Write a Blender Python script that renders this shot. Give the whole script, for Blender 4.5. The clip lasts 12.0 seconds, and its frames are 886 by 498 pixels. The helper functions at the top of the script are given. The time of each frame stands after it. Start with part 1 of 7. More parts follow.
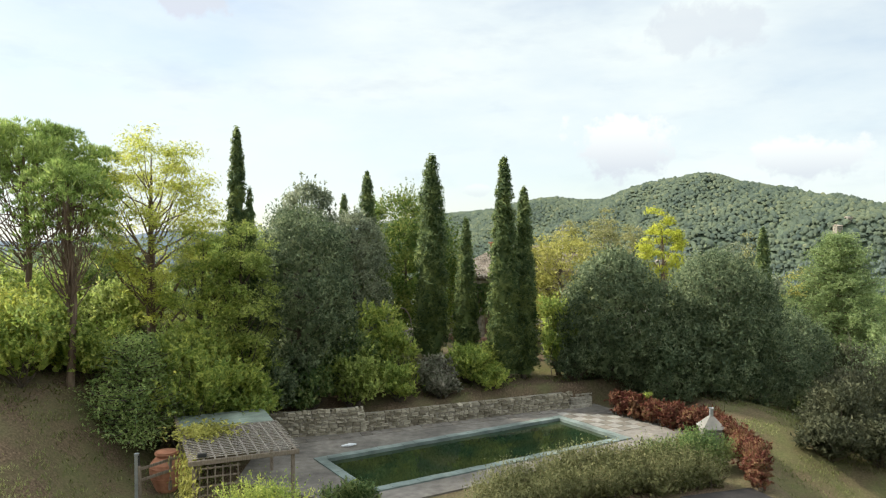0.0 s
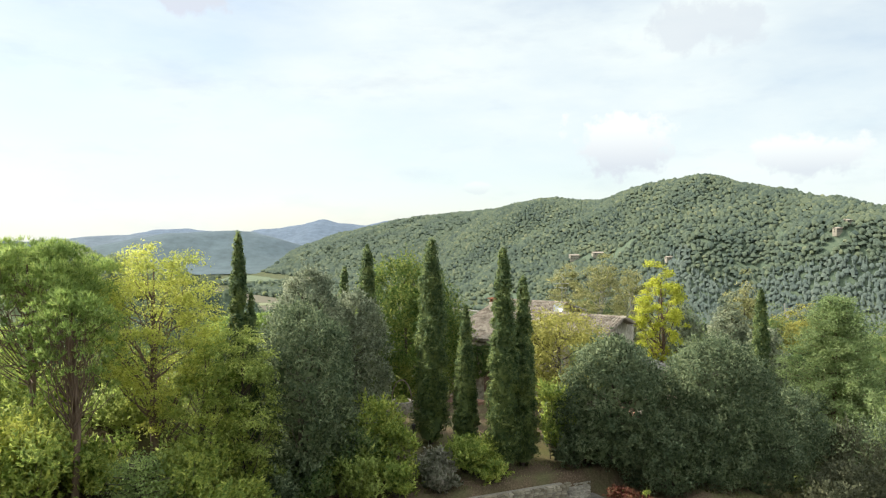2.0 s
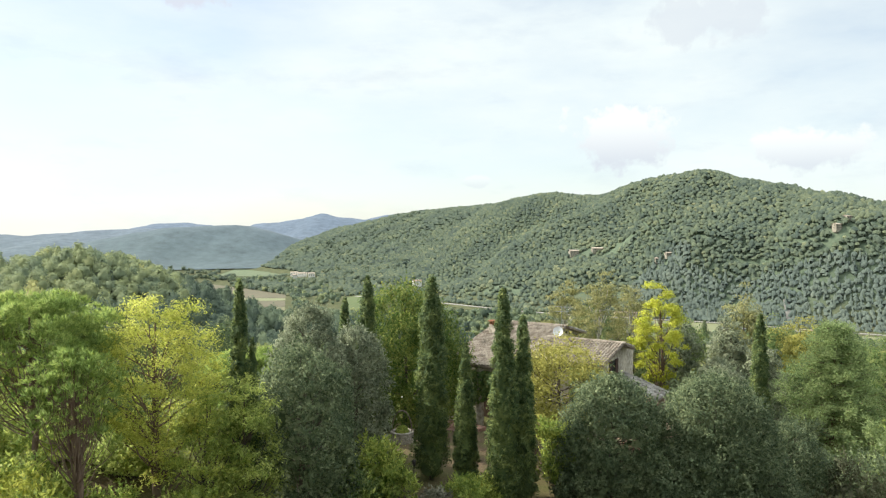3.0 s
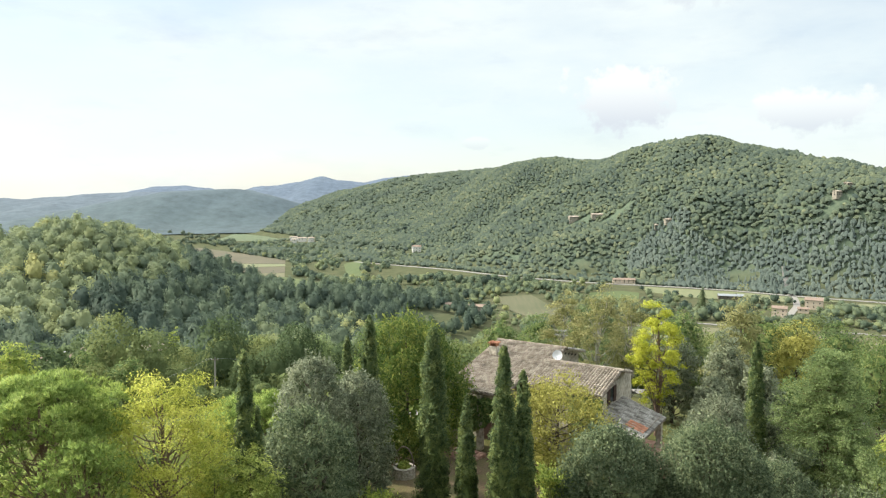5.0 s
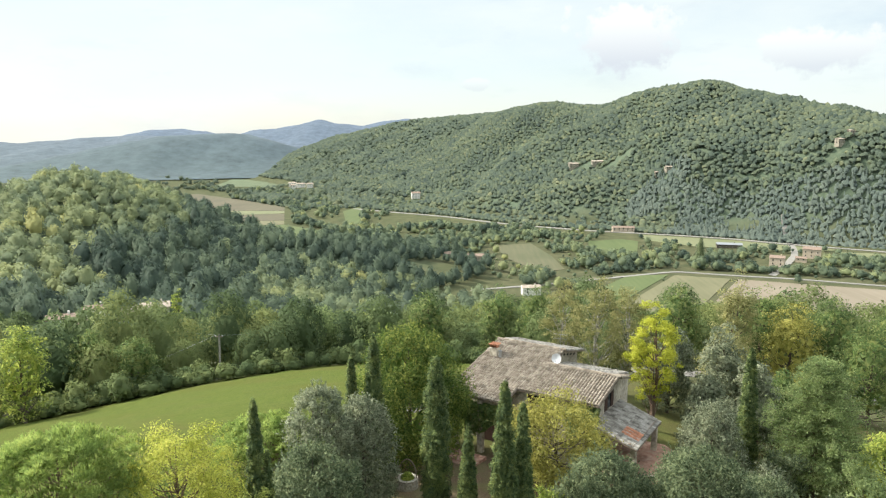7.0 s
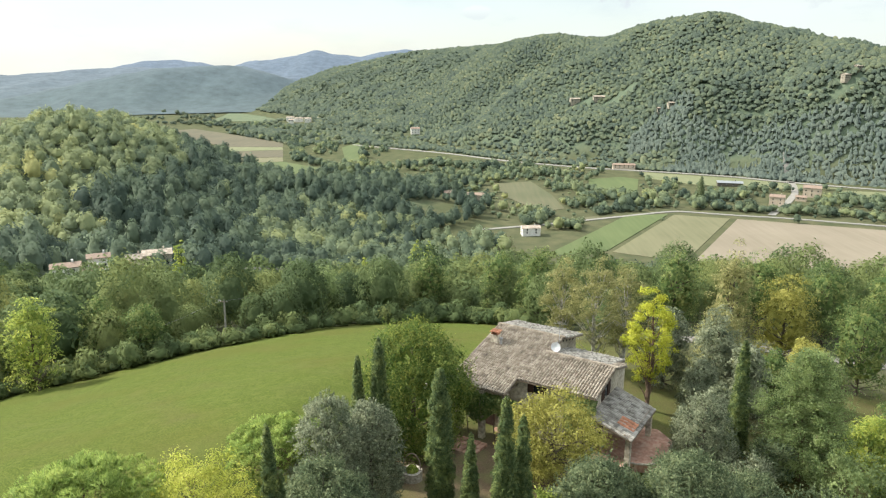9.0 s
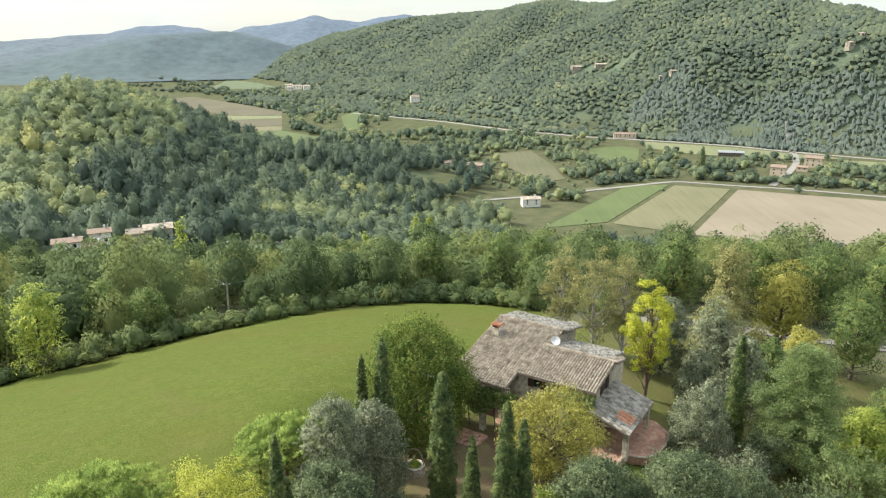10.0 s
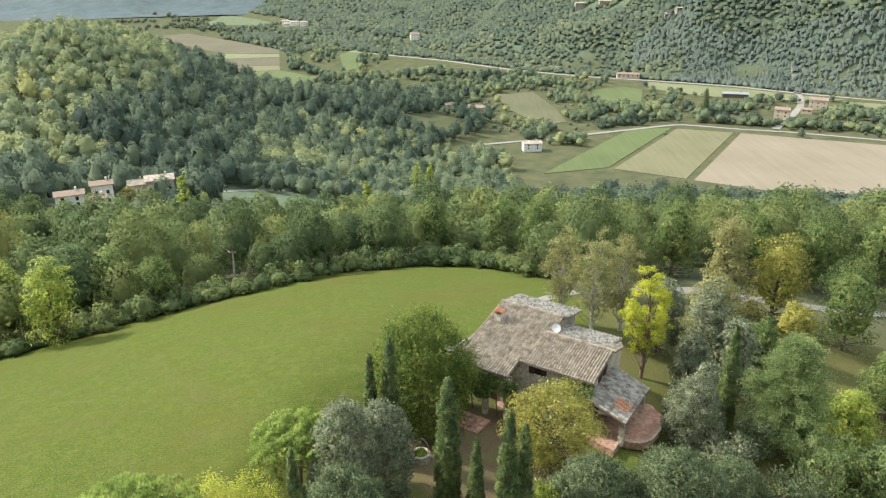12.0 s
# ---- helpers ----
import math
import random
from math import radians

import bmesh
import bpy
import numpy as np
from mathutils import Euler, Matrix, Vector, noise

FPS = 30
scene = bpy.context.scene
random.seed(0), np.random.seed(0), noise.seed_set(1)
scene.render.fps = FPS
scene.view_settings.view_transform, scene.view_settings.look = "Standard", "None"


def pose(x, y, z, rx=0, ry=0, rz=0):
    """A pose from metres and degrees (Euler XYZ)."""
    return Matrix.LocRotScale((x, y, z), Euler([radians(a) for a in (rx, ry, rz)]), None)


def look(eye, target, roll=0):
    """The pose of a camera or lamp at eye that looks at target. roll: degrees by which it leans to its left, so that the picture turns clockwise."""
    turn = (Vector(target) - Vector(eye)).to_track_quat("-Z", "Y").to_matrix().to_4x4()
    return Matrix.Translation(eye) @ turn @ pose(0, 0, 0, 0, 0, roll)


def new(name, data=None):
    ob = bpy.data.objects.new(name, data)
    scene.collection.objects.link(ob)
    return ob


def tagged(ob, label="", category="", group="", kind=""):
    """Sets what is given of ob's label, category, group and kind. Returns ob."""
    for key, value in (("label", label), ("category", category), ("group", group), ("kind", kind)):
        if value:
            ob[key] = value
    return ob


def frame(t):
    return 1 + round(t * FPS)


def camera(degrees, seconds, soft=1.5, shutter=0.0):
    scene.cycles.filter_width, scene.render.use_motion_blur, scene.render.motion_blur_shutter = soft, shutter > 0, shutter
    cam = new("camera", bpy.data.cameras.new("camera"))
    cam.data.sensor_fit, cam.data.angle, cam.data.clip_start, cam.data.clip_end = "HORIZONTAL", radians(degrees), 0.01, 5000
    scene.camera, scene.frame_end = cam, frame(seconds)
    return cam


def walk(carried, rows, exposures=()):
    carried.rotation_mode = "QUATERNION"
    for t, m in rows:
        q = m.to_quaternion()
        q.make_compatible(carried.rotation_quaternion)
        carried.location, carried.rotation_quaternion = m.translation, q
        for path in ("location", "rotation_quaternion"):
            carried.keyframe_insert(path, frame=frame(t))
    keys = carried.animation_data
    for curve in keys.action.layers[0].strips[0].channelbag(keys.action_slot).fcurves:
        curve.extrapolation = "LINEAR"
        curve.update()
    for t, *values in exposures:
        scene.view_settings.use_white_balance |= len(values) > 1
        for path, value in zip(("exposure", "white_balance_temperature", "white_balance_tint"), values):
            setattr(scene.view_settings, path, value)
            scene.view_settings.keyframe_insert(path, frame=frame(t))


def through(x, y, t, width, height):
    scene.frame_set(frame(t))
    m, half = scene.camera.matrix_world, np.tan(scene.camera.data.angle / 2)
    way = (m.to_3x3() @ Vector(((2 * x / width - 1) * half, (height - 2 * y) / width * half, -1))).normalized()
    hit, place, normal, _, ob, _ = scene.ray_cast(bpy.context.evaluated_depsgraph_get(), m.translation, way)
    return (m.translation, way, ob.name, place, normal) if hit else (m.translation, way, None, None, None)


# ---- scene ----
cam = camera(63.0, 12.0, 1.2)
PATH = [
    (0, pose(0.413, 1.028, 9.389, 88.943, 0, 2.228)),
    (0.5, pose(0.421, 0.966, 10.734, 88.825, 0, 2.226)),
    (1, pose(0.425, 0.912, 12.036, 88.819, 0, 2.222)),
    (1.5, pose(0.423, 0.866, 13.322, 88.822, 0, 2.215)),
    (2, pose(0.416, 0.828, 14.609, 88.760, 0, 2.207)),
    (2.5, pose(0.404, 0.797, 15.911, 88.583, 0, 2.197)),
    (3, pose(0.388, 0.773, 17.232, 88.259, 0, 2.185)),
    (3.5, pose(0.365, 0.756, 18.575, 87.776, 0, 2.173)),
    (5.5, pose(0.227, 0.751, 24.105, 84.259, 0, 2.117)),
    (6, pose(0.180, 0.765, 25.503, 83.233, 0, 2.103)),
    (6.5, pose(0.127, 0.783, 26.895, 82.034, 0, 2.089)),
    (7, pose(0.070, 0.807, 28.277, 80.764, 0, 2.075)),
    (9, pose(-0.208, 0.947, 33.664, 75.468, 0, 2.033)),
    (9.5, pose(-0.290, 0.992, 34.976, 74.172, 0, 2.027)),
    (10, pose(-0.377, 1.040, 36.279, 72.894, 0, 2.023)),
    (10.5, pose(-0.469, 1.092, 37.577, 71.635, 0, 2.021)),
    (11, pose(-0.566, 1.146, 38.872, 70.395, 0, 2.021)),
    (11.5, pose(-0.667, 1.203, 40.170, 69.174, 0, 2.025)),
    (12, pose(-0.774, 1.263, 41.472, 67.977, 0, 2.032)),
]
walk(cam, PATH)

# ---- world, sun ----
SUN_AZ, SUN_EL = 163.0, 40.0    # degrees: from +x towards +y, above the horizon
world = bpy.data.worlds.new("sky")
scene.world = world
world.use_nodes = True
wn, wl = world.node_tree.nodes, world.node_tree.links
wn.clear()


def wnode(kind, **kw):
    n = wn.new(kind)
    for k, v in kw.items():
        n.inputs[k].default_value = v
    return n


w_out = wn.new("ShaderNodeOutputWorld")
w_sky = wn.new("ShaderNodeTexSky")
w_sky.sky_type, w_sky.sun_disc = "NISHITA", False
w_sky.sun_elevation, w_sky.sun_rotation = radians(SUN_EL), radians(90 - SUN_AZ)
w_sky.dust_density, w_sky.altitude = 0.8, 300
w_tc = wn.new("ShaderNodeTexCoord")
w_map = wn.new("ShaderNodeMapping")
w_map.inputs["Scale"].default_value = (1.0, 1.0, 3.2)
w_n1 = wnode("ShaderNodeTexNoise", Scale=2.2, Detail=7.0, Roughness=0.55)
w_r1 = wn.new("ShaderNodeValToRGB")
w_r1.color_ramp.elements[0].position, w_r1.color_ramp.elements[1].position = 0.36, 0.62
w_n2 = wnode("ShaderNodeTexNoise", Scale=7.0, Detail=8.0, Roughness=0.6)
w_r2 = wn.new("ShaderNodeValToRGB")
w_r2.color_ramp.elements[0].position, w_r2.color_ramp.elements[1].position = 0.54, 0.80
w_bg1 = wnode("ShaderNodeBackground", Strength=0.112)
w_bg2 = wnode("ShaderNodeBackground", Strength=1.0)
w_cl = wn.new("ShaderNodeMix")
w_cl.data_type = "RGBA"
w_cl.inputs["A"].default_value = (0.625, 0.68, 0.675, 1)
w_cl.inputs["B"].default_value = (0.53, 0.585, 0.62, 1)
w_mix = wn.new("ShaderNodeMixShader")
w_mr = wnode("ShaderNodeMapRange", **{"To Min": 0.55, "To Max": 0.97})
wl.new(w_tc.outputs["Generated"], w_map.inputs["Vector"])
wl.new(w_map.outputs["Vector"], w_n1.inputs["Vector"])
wl.new(w_map.outputs["Vector"], w_n2.inputs["Vector"])
wl.new(w_n1.outputs["Fac"], w_r1.inputs["Fac"])
wl.new(w_n2.outputs["Fac"], w_r2.inputs["Fac"])
wl.new(w_r2.outputs["Color"], w_cl.inputs["Factor"])
wl.new(w_cl.outputs["Result"], w_bg2.inputs["Color"])
wl.new(w_sky.outputs["Color"], w_bg1.inputs["Color"])
wl.new(w_r1.outputs["Color"], w_mr.inputs["Value"])
wl.new(w_mr.outputs["Result"], w_mix.inputs["Fac"])
wl.new(w_bg1.outputs["Background"], w_mix.inputs[1])
wl.new(w_bg2.outputs["Background"], w_mix.inputs[2])
w_last = w_mix.outputs["Shader"]
w_n3 = wnode("ShaderNodeTexNoise", Scale=26.0, Detail=6.0, Roughness=0.6)
wl.new(w_tc.outputs["Generated"], w_n3.inputs["Vector"])
w_sep = wn.new("ShaderNodeSeparateXYZ")
wl.new(w_tc.outputs["Generated"], w_sep.inputs["Vector"])


def cloud(azimuth, elevation, wide, tall, top, low, cover, under):
    """A heaped cloud: azimuth and elevation of its middle and its half width and height, in degrees."""
    a, e = radians(azimuth), radians(elevation)
    c = (math.sin(a) * math.cos(e), math.cos(a) * math.cos(e), math.sin(e))
    mp = wn.new("ShaderNodeMapping")
    mp.vector_type = "POINT"
    mp.inputs["Scale"].default_value = (1 / radians(wide), 1 / radians(wide), 1 / radians(tall))
    mp.inputs["Location"].default_value = (-c[0] / radians(wide), -c[1] / radians(wide), -c[2] / radians(tall))
    wl.new(w_tc.outputs["Generated"], mp.inputs["Vector"])
    ln = wn.new("ShaderNodeVectorMath")
    ln.operation = "LENGTH"
    wl.new(mp.outputs["Vector"], ln.inputs[0])
    ad = wn.new("ShaderNodeMath")
    ad.operation = "MULTIPLY_ADD"
    ad.inputs[1].default_value = -2.4
    wl.new(w_n3.outputs["Fac"], ad.inputs[0])
    wl.new(ln.outputs["Value"], ad.inputs[2])
    mr = wnode("ShaderNodeMapRange", **{"From Min": -0.28, "From Max": -0.6, "To Min": 0.0, "To Max": cover})
    wl.new(ad.outputs[0], mr.inputs["Value"])
    sh = wnode("ShaderNodeMapRange", **{"From Min": c[2] - radians(tall) * 0.7, "From Max": c[2] + radians(tall) * 0.5})
    wl.new(w_sep.outputs["Z"], sh.inputs["Value"])
    cm = wn.new("ShaderNodeMix")
    cm.data_type = "RGBA"
    cm.inputs["A"].default_value, cm.inputs["B"].default_value = (*low, 1), (*top, 1)
    wl.new(sh.outputs["Result"], cm.inputs["Factor"])
    bg = wn.new("ShaderNodeBackground")
    wl.new(cm.outputs["Result"], bg.inputs["Color"])
    mx = wn.new("ShaderNodeMixShader")
    wl.new(mr.outputs["Result"], mx.inputs["Fac"])
    wl.new(under, mx.inputs[1])
    wl.new(bg.outputs["Background"], mx.inputs[2])
    return mx.outputs["Shader"]


WHITE, SHADE = (0.69, 0.715, 0.71), (0.50, 0.54, 0.585)
for cl in ((11.5, 6.9, 4.2, 2.6, WHITE, SHADE, 0.95), (24.5, 5.6, 5.5, 1.7, WHITE, SHADE, 0.8), (17.5, 15.0, 5.0, 2.0, SHADE, SHADE, 0.6), (-21.0, 17.0, 3.4, 1.4, SHADE, (0.50, 0.53, 0.60), 0.9), (0.5, 3.6, 1.6, 0.5, WHITE, SHADE, 0.4)):
    w_last = cloud(*cl, w_last)
# a thinly overcast sky is brightest overhead
w_zen = wnode("ShaderNodeMapRange", **{"From Min": 0.36, "From Max": 1.0, "To Min": 0.0, "To Max": 1.0})
wl.new(w_sep.outputs["Z"], w_zen.inputs["Value"])
w_bg3 = wnode("ShaderNodeBackground", Strength=1.0)
w_zc = wn.new("ShaderNodeMix")
w_zc.data_type = "RGBA"
w_zc.inputs["A"].default_value, w_zc.inputs["B"].default_value = (0, 0, 0, 1), (0.78, 0.83, 0.87, 1)
wl.new(w_zen.outputs["Result"], w_zc.inputs["Factor"])
wl.new(w_zc.outputs["Result"], w_bg3.inputs["Color"])
w_add = wn.new("ShaderNodeAddShader")
wl.new(w_last, w_add.inputs[0])
wl.new(w_bg3.outputs["Background"], w_add.inputs[1])
wl.new(w_add.outputs["Shader"], w_out.inputs["Surface"])

sun_data = bpy.data.lights.new("sun", "SUN")
sun_data.energy, sun_data.angle, sun_data.color = 4.9, radians(3.0), (1.0, 0.95, 0.84)
sun = new("sun", sun_data)
s_dir = Vector((math.cos(radians(SUN_AZ)) * math.cos(radians(SUN_EL)), math.sin(radians(SUN_AZ)) * math.cos(radians(SUN_EL)), math.sin(radians(SUN_EL))))
sun.matrix_world = look(s_dir * 100, (0, 0, 0))
scene.view_settings.exposure = 0.6


# ---- materials ----
def material(name, rough=0.8, metal=0.0):
    m = bpy.data.materials.new(name)
    m.use_nodes = True
    b = m.node_tree.nodes["Principled BSDF"]
    b.inputs["Roughness"].default_value, b.inputs["Metallic"].default_value = rough, metal
    b.inputs["Specular IOR Level"].default_value = 0.3
    return m, m.node_tree.nodes, m.node_tree.links, b


def ramp(nodes, stops):
    r = nodes.new("ShaderNodeValToRGB")
    e = r.color_ramp.elements
    while len(e) < len(stops):
        e.new(0.5)
    for el, (p, c) in zip(e, stops):
        el.position, el.color = p, (*c, 1)
    return r


def noisy(name, stops, scale=4.0, detail=6.0, rough=0.85, bump=0.3, bump_scale=30.0, dist=0.03, metal=0.0, stretch=(1, 1, 1), big=0.0, big_amt=0.35):
    """Colour from noise at one scale, broken up at a second and larger one, with fine relief."""
    m, n, l, b = material(name, rough, metal)
    tc, mp = n.new("ShaderNodeTexCoord"), n.new("ShaderNodeMapping")
    mp.inputs["Scale"].default_value = stretch
    l.new(tc.outputs["Object"], mp.inputs["Vector"])
    a = n.new("ShaderNodeTexNoise")
    a.inputs["Scale"].default_value, a.inputs["Detail"].default_value = scale, detail
    l.new(mp.outputs["Vector"], a.inputs["Vector"])
    r = ramp(n, stops)
    l.new(a.outputs["Fac"], r.inputs["Fac"])
    col = r.outputs["Color"]
    if big:
        g = n.new("ShaderNodeTexNoise")
        g.inputs["Scale"].default_value, g.inputs["Detail"].default_value = big, 4
        l.new(tc.outputs["Object"], g.inputs["Vector"])
        mr = n.new("ShaderNodeMapRange")
        mr.inputs["From Min"].default_value, mr.inputs["From Max"].default_value = 0.3, 0.7
        mr.inputs["To Min"].default_value, mr.inputs["To Max"].default_value = 1 - big_amt, 1 + big_amt
        l.new(g.outputs["Fac"], mr.inputs["Value"])
        mul = n.new("ShaderNodeVectorMath")
        mul.operation = "SCALE"
        l.new(col, mul.inputs[0])
        l.new(mr.outputs["Result"], mul.inputs["Scale"])
        col = mul.outputs["Vector"]
    l.new(col, b.inputs["Base Color"])
    f = n.new("ShaderNodeTexNoise")
    f.inputs["Scale"].default_value, f.inputs["Detail"].default_value = bump_scale, 5
    l.new(mp.outputs["Vector"], f.inputs["Vector"])
    bp = n.new("ShaderNodeBump")
    bp.inputs["Strength"].default_value, bp.inputs["Distance"].default_value = bump, dist
    l.new(f.outputs["Fac"], bp.inputs["Height"])
    l.new(bp.outputs["Normal"], b.inputs["Normal"])
    return m


def leafy(name, dark, mid, light, clump=0.6, rough=0.55, through=0.4, spread=1.0):
    """Foliage: each leaf its own tint, tints drifting from clump to clump, some light through the blade."""
    m, n, l, b = material(name, rough)
    b.inputs["Specular IOR Level"].default_value = 0.12
    geo, tc = n.new("ShaderNodeNewGeometry"), n.new("ShaderNodeTexCoord")
    a = n.new("ShaderNodeTexNoise")
    a.inputs["Scale"].default_value, a.inputs["Detail"].default_value = clump, 3
    l.new(tc.outputs["Object"], a.inputs["Vector"])
    mx = n.new("ShaderNodeMath")
    mx.operation = "MULTIPLY_ADD"
    mx.inputs[1].default_value, mx.inputs[2].default_value = 0.45 * spread, -0.22 * spread
    l.new(geo.outputs["Random Per Island"], mx.inputs[0])
    ad = n.new("ShaderNodeMath")
    ad.operation = "ADD"
    l.new(mx.outputs[0], ad.inputs[0])
    l.new(a.outputs["Fac"], ad.inputs[1])
    r = ramp(n, [(0.25, dark), (0.5, mid), (0.75, light)])
    l.new(ad.outputs[0], r.inputs["Fac"])
    l.new(r.outputs["Color"], b.inputs["Base Color"])
    tr = n.new("ShaderNodeBsdfTranslucent")
    l.new(r.outputs["Color"], tr.inputs["Color"])
    mix = n.new("ShaderNodeMixShader")
    mix.inputs["Fac"].default_value = through
    l.new(b.outputs["BSDF"], mix.inputs[1])
    l.new(tr.outputs["BSDF"], mix.inputs[2])
    l.new(mix.outputs["Shader"], n["Material Output"].inputs["Surface"])
    return m


LEAF_HOLM = leafy("holm_oak_leaves", (0.067, 0.096, 0.050), (0.133, 0.174, 0.090), (0.265, 0.309, 0.163), 0.9)
LEAF_OLIVE = leafy("grey_green_leaves", (0.122, 0.150, 0.093), (0.208, 0.239, 0.150), (0.365, 0.389, 0.249), 0.8)
LEAF_CYPRESS = leafy("cypress_leaves", (0.060, 0.097, 0.042), (0.123, 0.169, 0.065), (0.244, 0.289, 0.095), 1.2)
LEAF_PINE = leafy("pine_needles", (0.135, 0.205, 0.052), (0.262, 0.370, 0.092), (0.450, 0.530, 0.150), 0.8, through=0.55)
LEAF_YELLOW = leafy("yellowing_leaves", (0.303, 0.349, 0.067), (0.516, 0.546, 0.108), (0.699, 0.679, 0.174), 0.6, through=0.6)
LEAF_LIME = leafy("lime_green_leaves", (0.172, 0.248, 0.058), (0.336, 0.412, 0.098), (0.580, 0.605, 0.150), 0.6, through=0.6)
LEAF_GINKGO = leafy("bright_yellow_green_leaves", (0.320, 0.370, 0.046), (0.469, 0.494, 0.060), (0.600, 0.593, 0.089), 0.7, through=0.45)
LEAF_GREEN = leafy("fresh_green_leaves", (0.082, 0.138, 0.050), (0.160, 0.232, 0.076), (0.320, 0.348, 0.125), 0.6, through=0.5)
LEAF_BROWN = leafy("autumn_brown_leaves", (0.215, 0.208, 0.056), (0.365, 0.352, 0.084), (0.505, 0.475, 0.140), 0.7, through=0.4)
LEAF_LUSH = leafy("lush_green_leaves", (0.055, 0.100, 0.024), (0.120, 0.182, 0.040), (0.290, 0.318, 0.075), 0.5, through=0.5)
LEAF_BIRCH = leafy("sparse_birch_leaves", (0.189, 0.202, 0.083), (0.310, 0.310, 0.126), (0.445, 0.416, 0.194), 0.7, through=0.45)
LEAF_CEDAR = leafy("soft_green_needles", (0.148, 0.205, 0.088), (0.245, 0.318, 0.130), (0.385, 0.455, 0.198), 0.7, through=0.55)
LEAF_BANK = leafy("olive_green_leaves", (0.205, 0.262, 0.066), (0.350, 0.425, 0.116), (0.585, 0.632, 0.188), 0.6, through=0.6)
LEAF_JUNIPER = leafy("juniper_needles", (0.140, 0.205, 0.078), (0.260, 0.345, 0.118), (0.420, 0.500, 0.180), 0.8, through=0.5)
LEAF_BROOM = leafy("dark_broom_sprays", (0.055, 0.062, 0.034), (0.090, 0.096, 0.052), (0.135, 0.135, 0.078), 0.5)
LEAF_GRASS = leafy("rough_bank_grass", (0.091, 0.117, 0.034), (0.160, 0.185, 0.060), (0.258, 0.264, 0.108), 0.35, through=0.5)
LEAF_RED = leafy("red_creeper_leaves", (0.091, 0.026, 0.018), (0.166, 0.062, 0.041), (0.248, 0.159, 0.076), 1.3)
LEAF_DRY = leafy("dry_hedge_leaves", (0.094, 0.099, 0.040), (0.156, 0.163, 0.068), (0.234, 0.224, 0.104), 0.9)
LEAF_SCRUB = leafy("grey_scrub_leaves", (0.138, 0.149, 0.094), (0.230, 0.231, 0.161), (0.353, 0.312, 0.245), 0.4)


def wooded(name, stops, through=0.35, grain=0.9, mottle=0.30):
    """Foliage of a whole wood: each tree has its own tint, held on the mesh; sprays and leaves stray from it."""
    m, n, l, b = material(name, 0.75)
    b.inputs["Specular IOR Level"].default_value = 0.1
    geo, at, tc = n.new("ShaderNodeNewGeometry"), n.new("ShaderNodeAttribute"), n.new("ShaderNodeTexCoord")
    at.attribute_name = "tint"
    nz = n.new("ShaderNodeTexNoise")
    nz.inputs["Scale"].default_value, nz.inputs["Detail"].default_value, nz.inputs["Roughness"].default_value = grain, 5, 0.65
    l.new(tc.outputs["Object"], nz.inputs["Vector"])

    def plus(value, times, other):
        x = n.new("ShaderNodeMath")
        x.operation = "MULTIPLY_ADD"
        x.inputs[1].default_value = times
        l.new(value, x.inputs[0])
        l.new(other, x.inputs[2])
        return x.outputs[0]

    fac = plus(nz.outputs["Fac"], mottle, plus(geo.outputs["Random Per Island"], 0.10, at.outputs["Fac"]))
    sub = n.new("ShaderNodeMath")
    sub.inputs[1].default_value = -0.05 - 0.5 * mottle
    l.new(fac, sub.inputs[0])
    r = ramp(n, stops)
    l.new(sub.outputs[0], r.inputs["Fac"])
    l.new(r.outputs["Color"], b.inputs["Base Color"])
    bp = n.new("ShaderNodeBump")
    bp.inputs["Strength"].default_value, bp.inputs["Distance"].default_value = 0.5, 0.25 / grain
    l.new(nz.outputs["Fac"], bp.inputs["Height"])
    l.new(bp.outputs["Normal"], b.inputs["Normal"])
    tr = n.new("ShaderNodeBsdfTranslucent")
    l.new(r.outputs["Color"], tr.inputs["Color"])
    mix = n.new("ShaderNodeMixShader")
    mix.inputs["Fac"].default_value = through
    l.new(b.outputs["BSDF"], mix.inputs[1])
    l.new(tr.outputs["BSDF"], mix.inputs[2])
    l.new(mix.outputs["Shader"], n["Material Output"].inputs["Surface"])
    return m


WOOD_A = wooded("hillside_wood", [(0.0, (0.062, 0.096, 0.044)), (0.3, (0.124, 0.166, 0.068)), (0.55, (0.186, 0.222, 0.082)), (0.78, (0.280, 0.288, 0.098)), (0.93, (0.380, 0.340, 0.110)), (1.0, (0.380, 0.300, 0.150))], 0.35, 1.8, 0.35)
# valley and far hill greens mixed bluer: haze put into the leaf colour
WOOD_B = wooded("valley_wood", [(0.0, (0.068, 0.098, 0.074)), (0.4, (0.156, 0.200, 0.124)), (0.75, (0.272, 0.305, 0.145)), (1.0, (0.430, 0.410, 0.160))], 0.33, 0.9, 0.35)
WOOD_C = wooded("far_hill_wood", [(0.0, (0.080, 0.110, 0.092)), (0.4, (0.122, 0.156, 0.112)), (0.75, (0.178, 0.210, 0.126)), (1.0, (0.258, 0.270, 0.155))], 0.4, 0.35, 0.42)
WOOD_D = wooded("grey_conifer_wood", [(0.0, (0.104, 0.136, 0.122)), (0.5, (0.146, 0.182, 0.150)), (1.0, (0.198, 0.230, 0.176))], 0.35, 0.4, 0.22)
BARK = noisy("grey_brown_bark", [(0.3, (0.05, 0.04, 0.03)), (0.7, (0.14, 0.11, 0.085))], 8, bump=0.8, stretch=(1, 1, 0.2))
BARK_WARM = noisy("reddish_brown_bark", [(0.3, (0.09, 0.055, 0.038)), (0.7, (0.21, 0.15, 0.11))], 8, bump=0.7, stretch=(1, 1, 0.2))
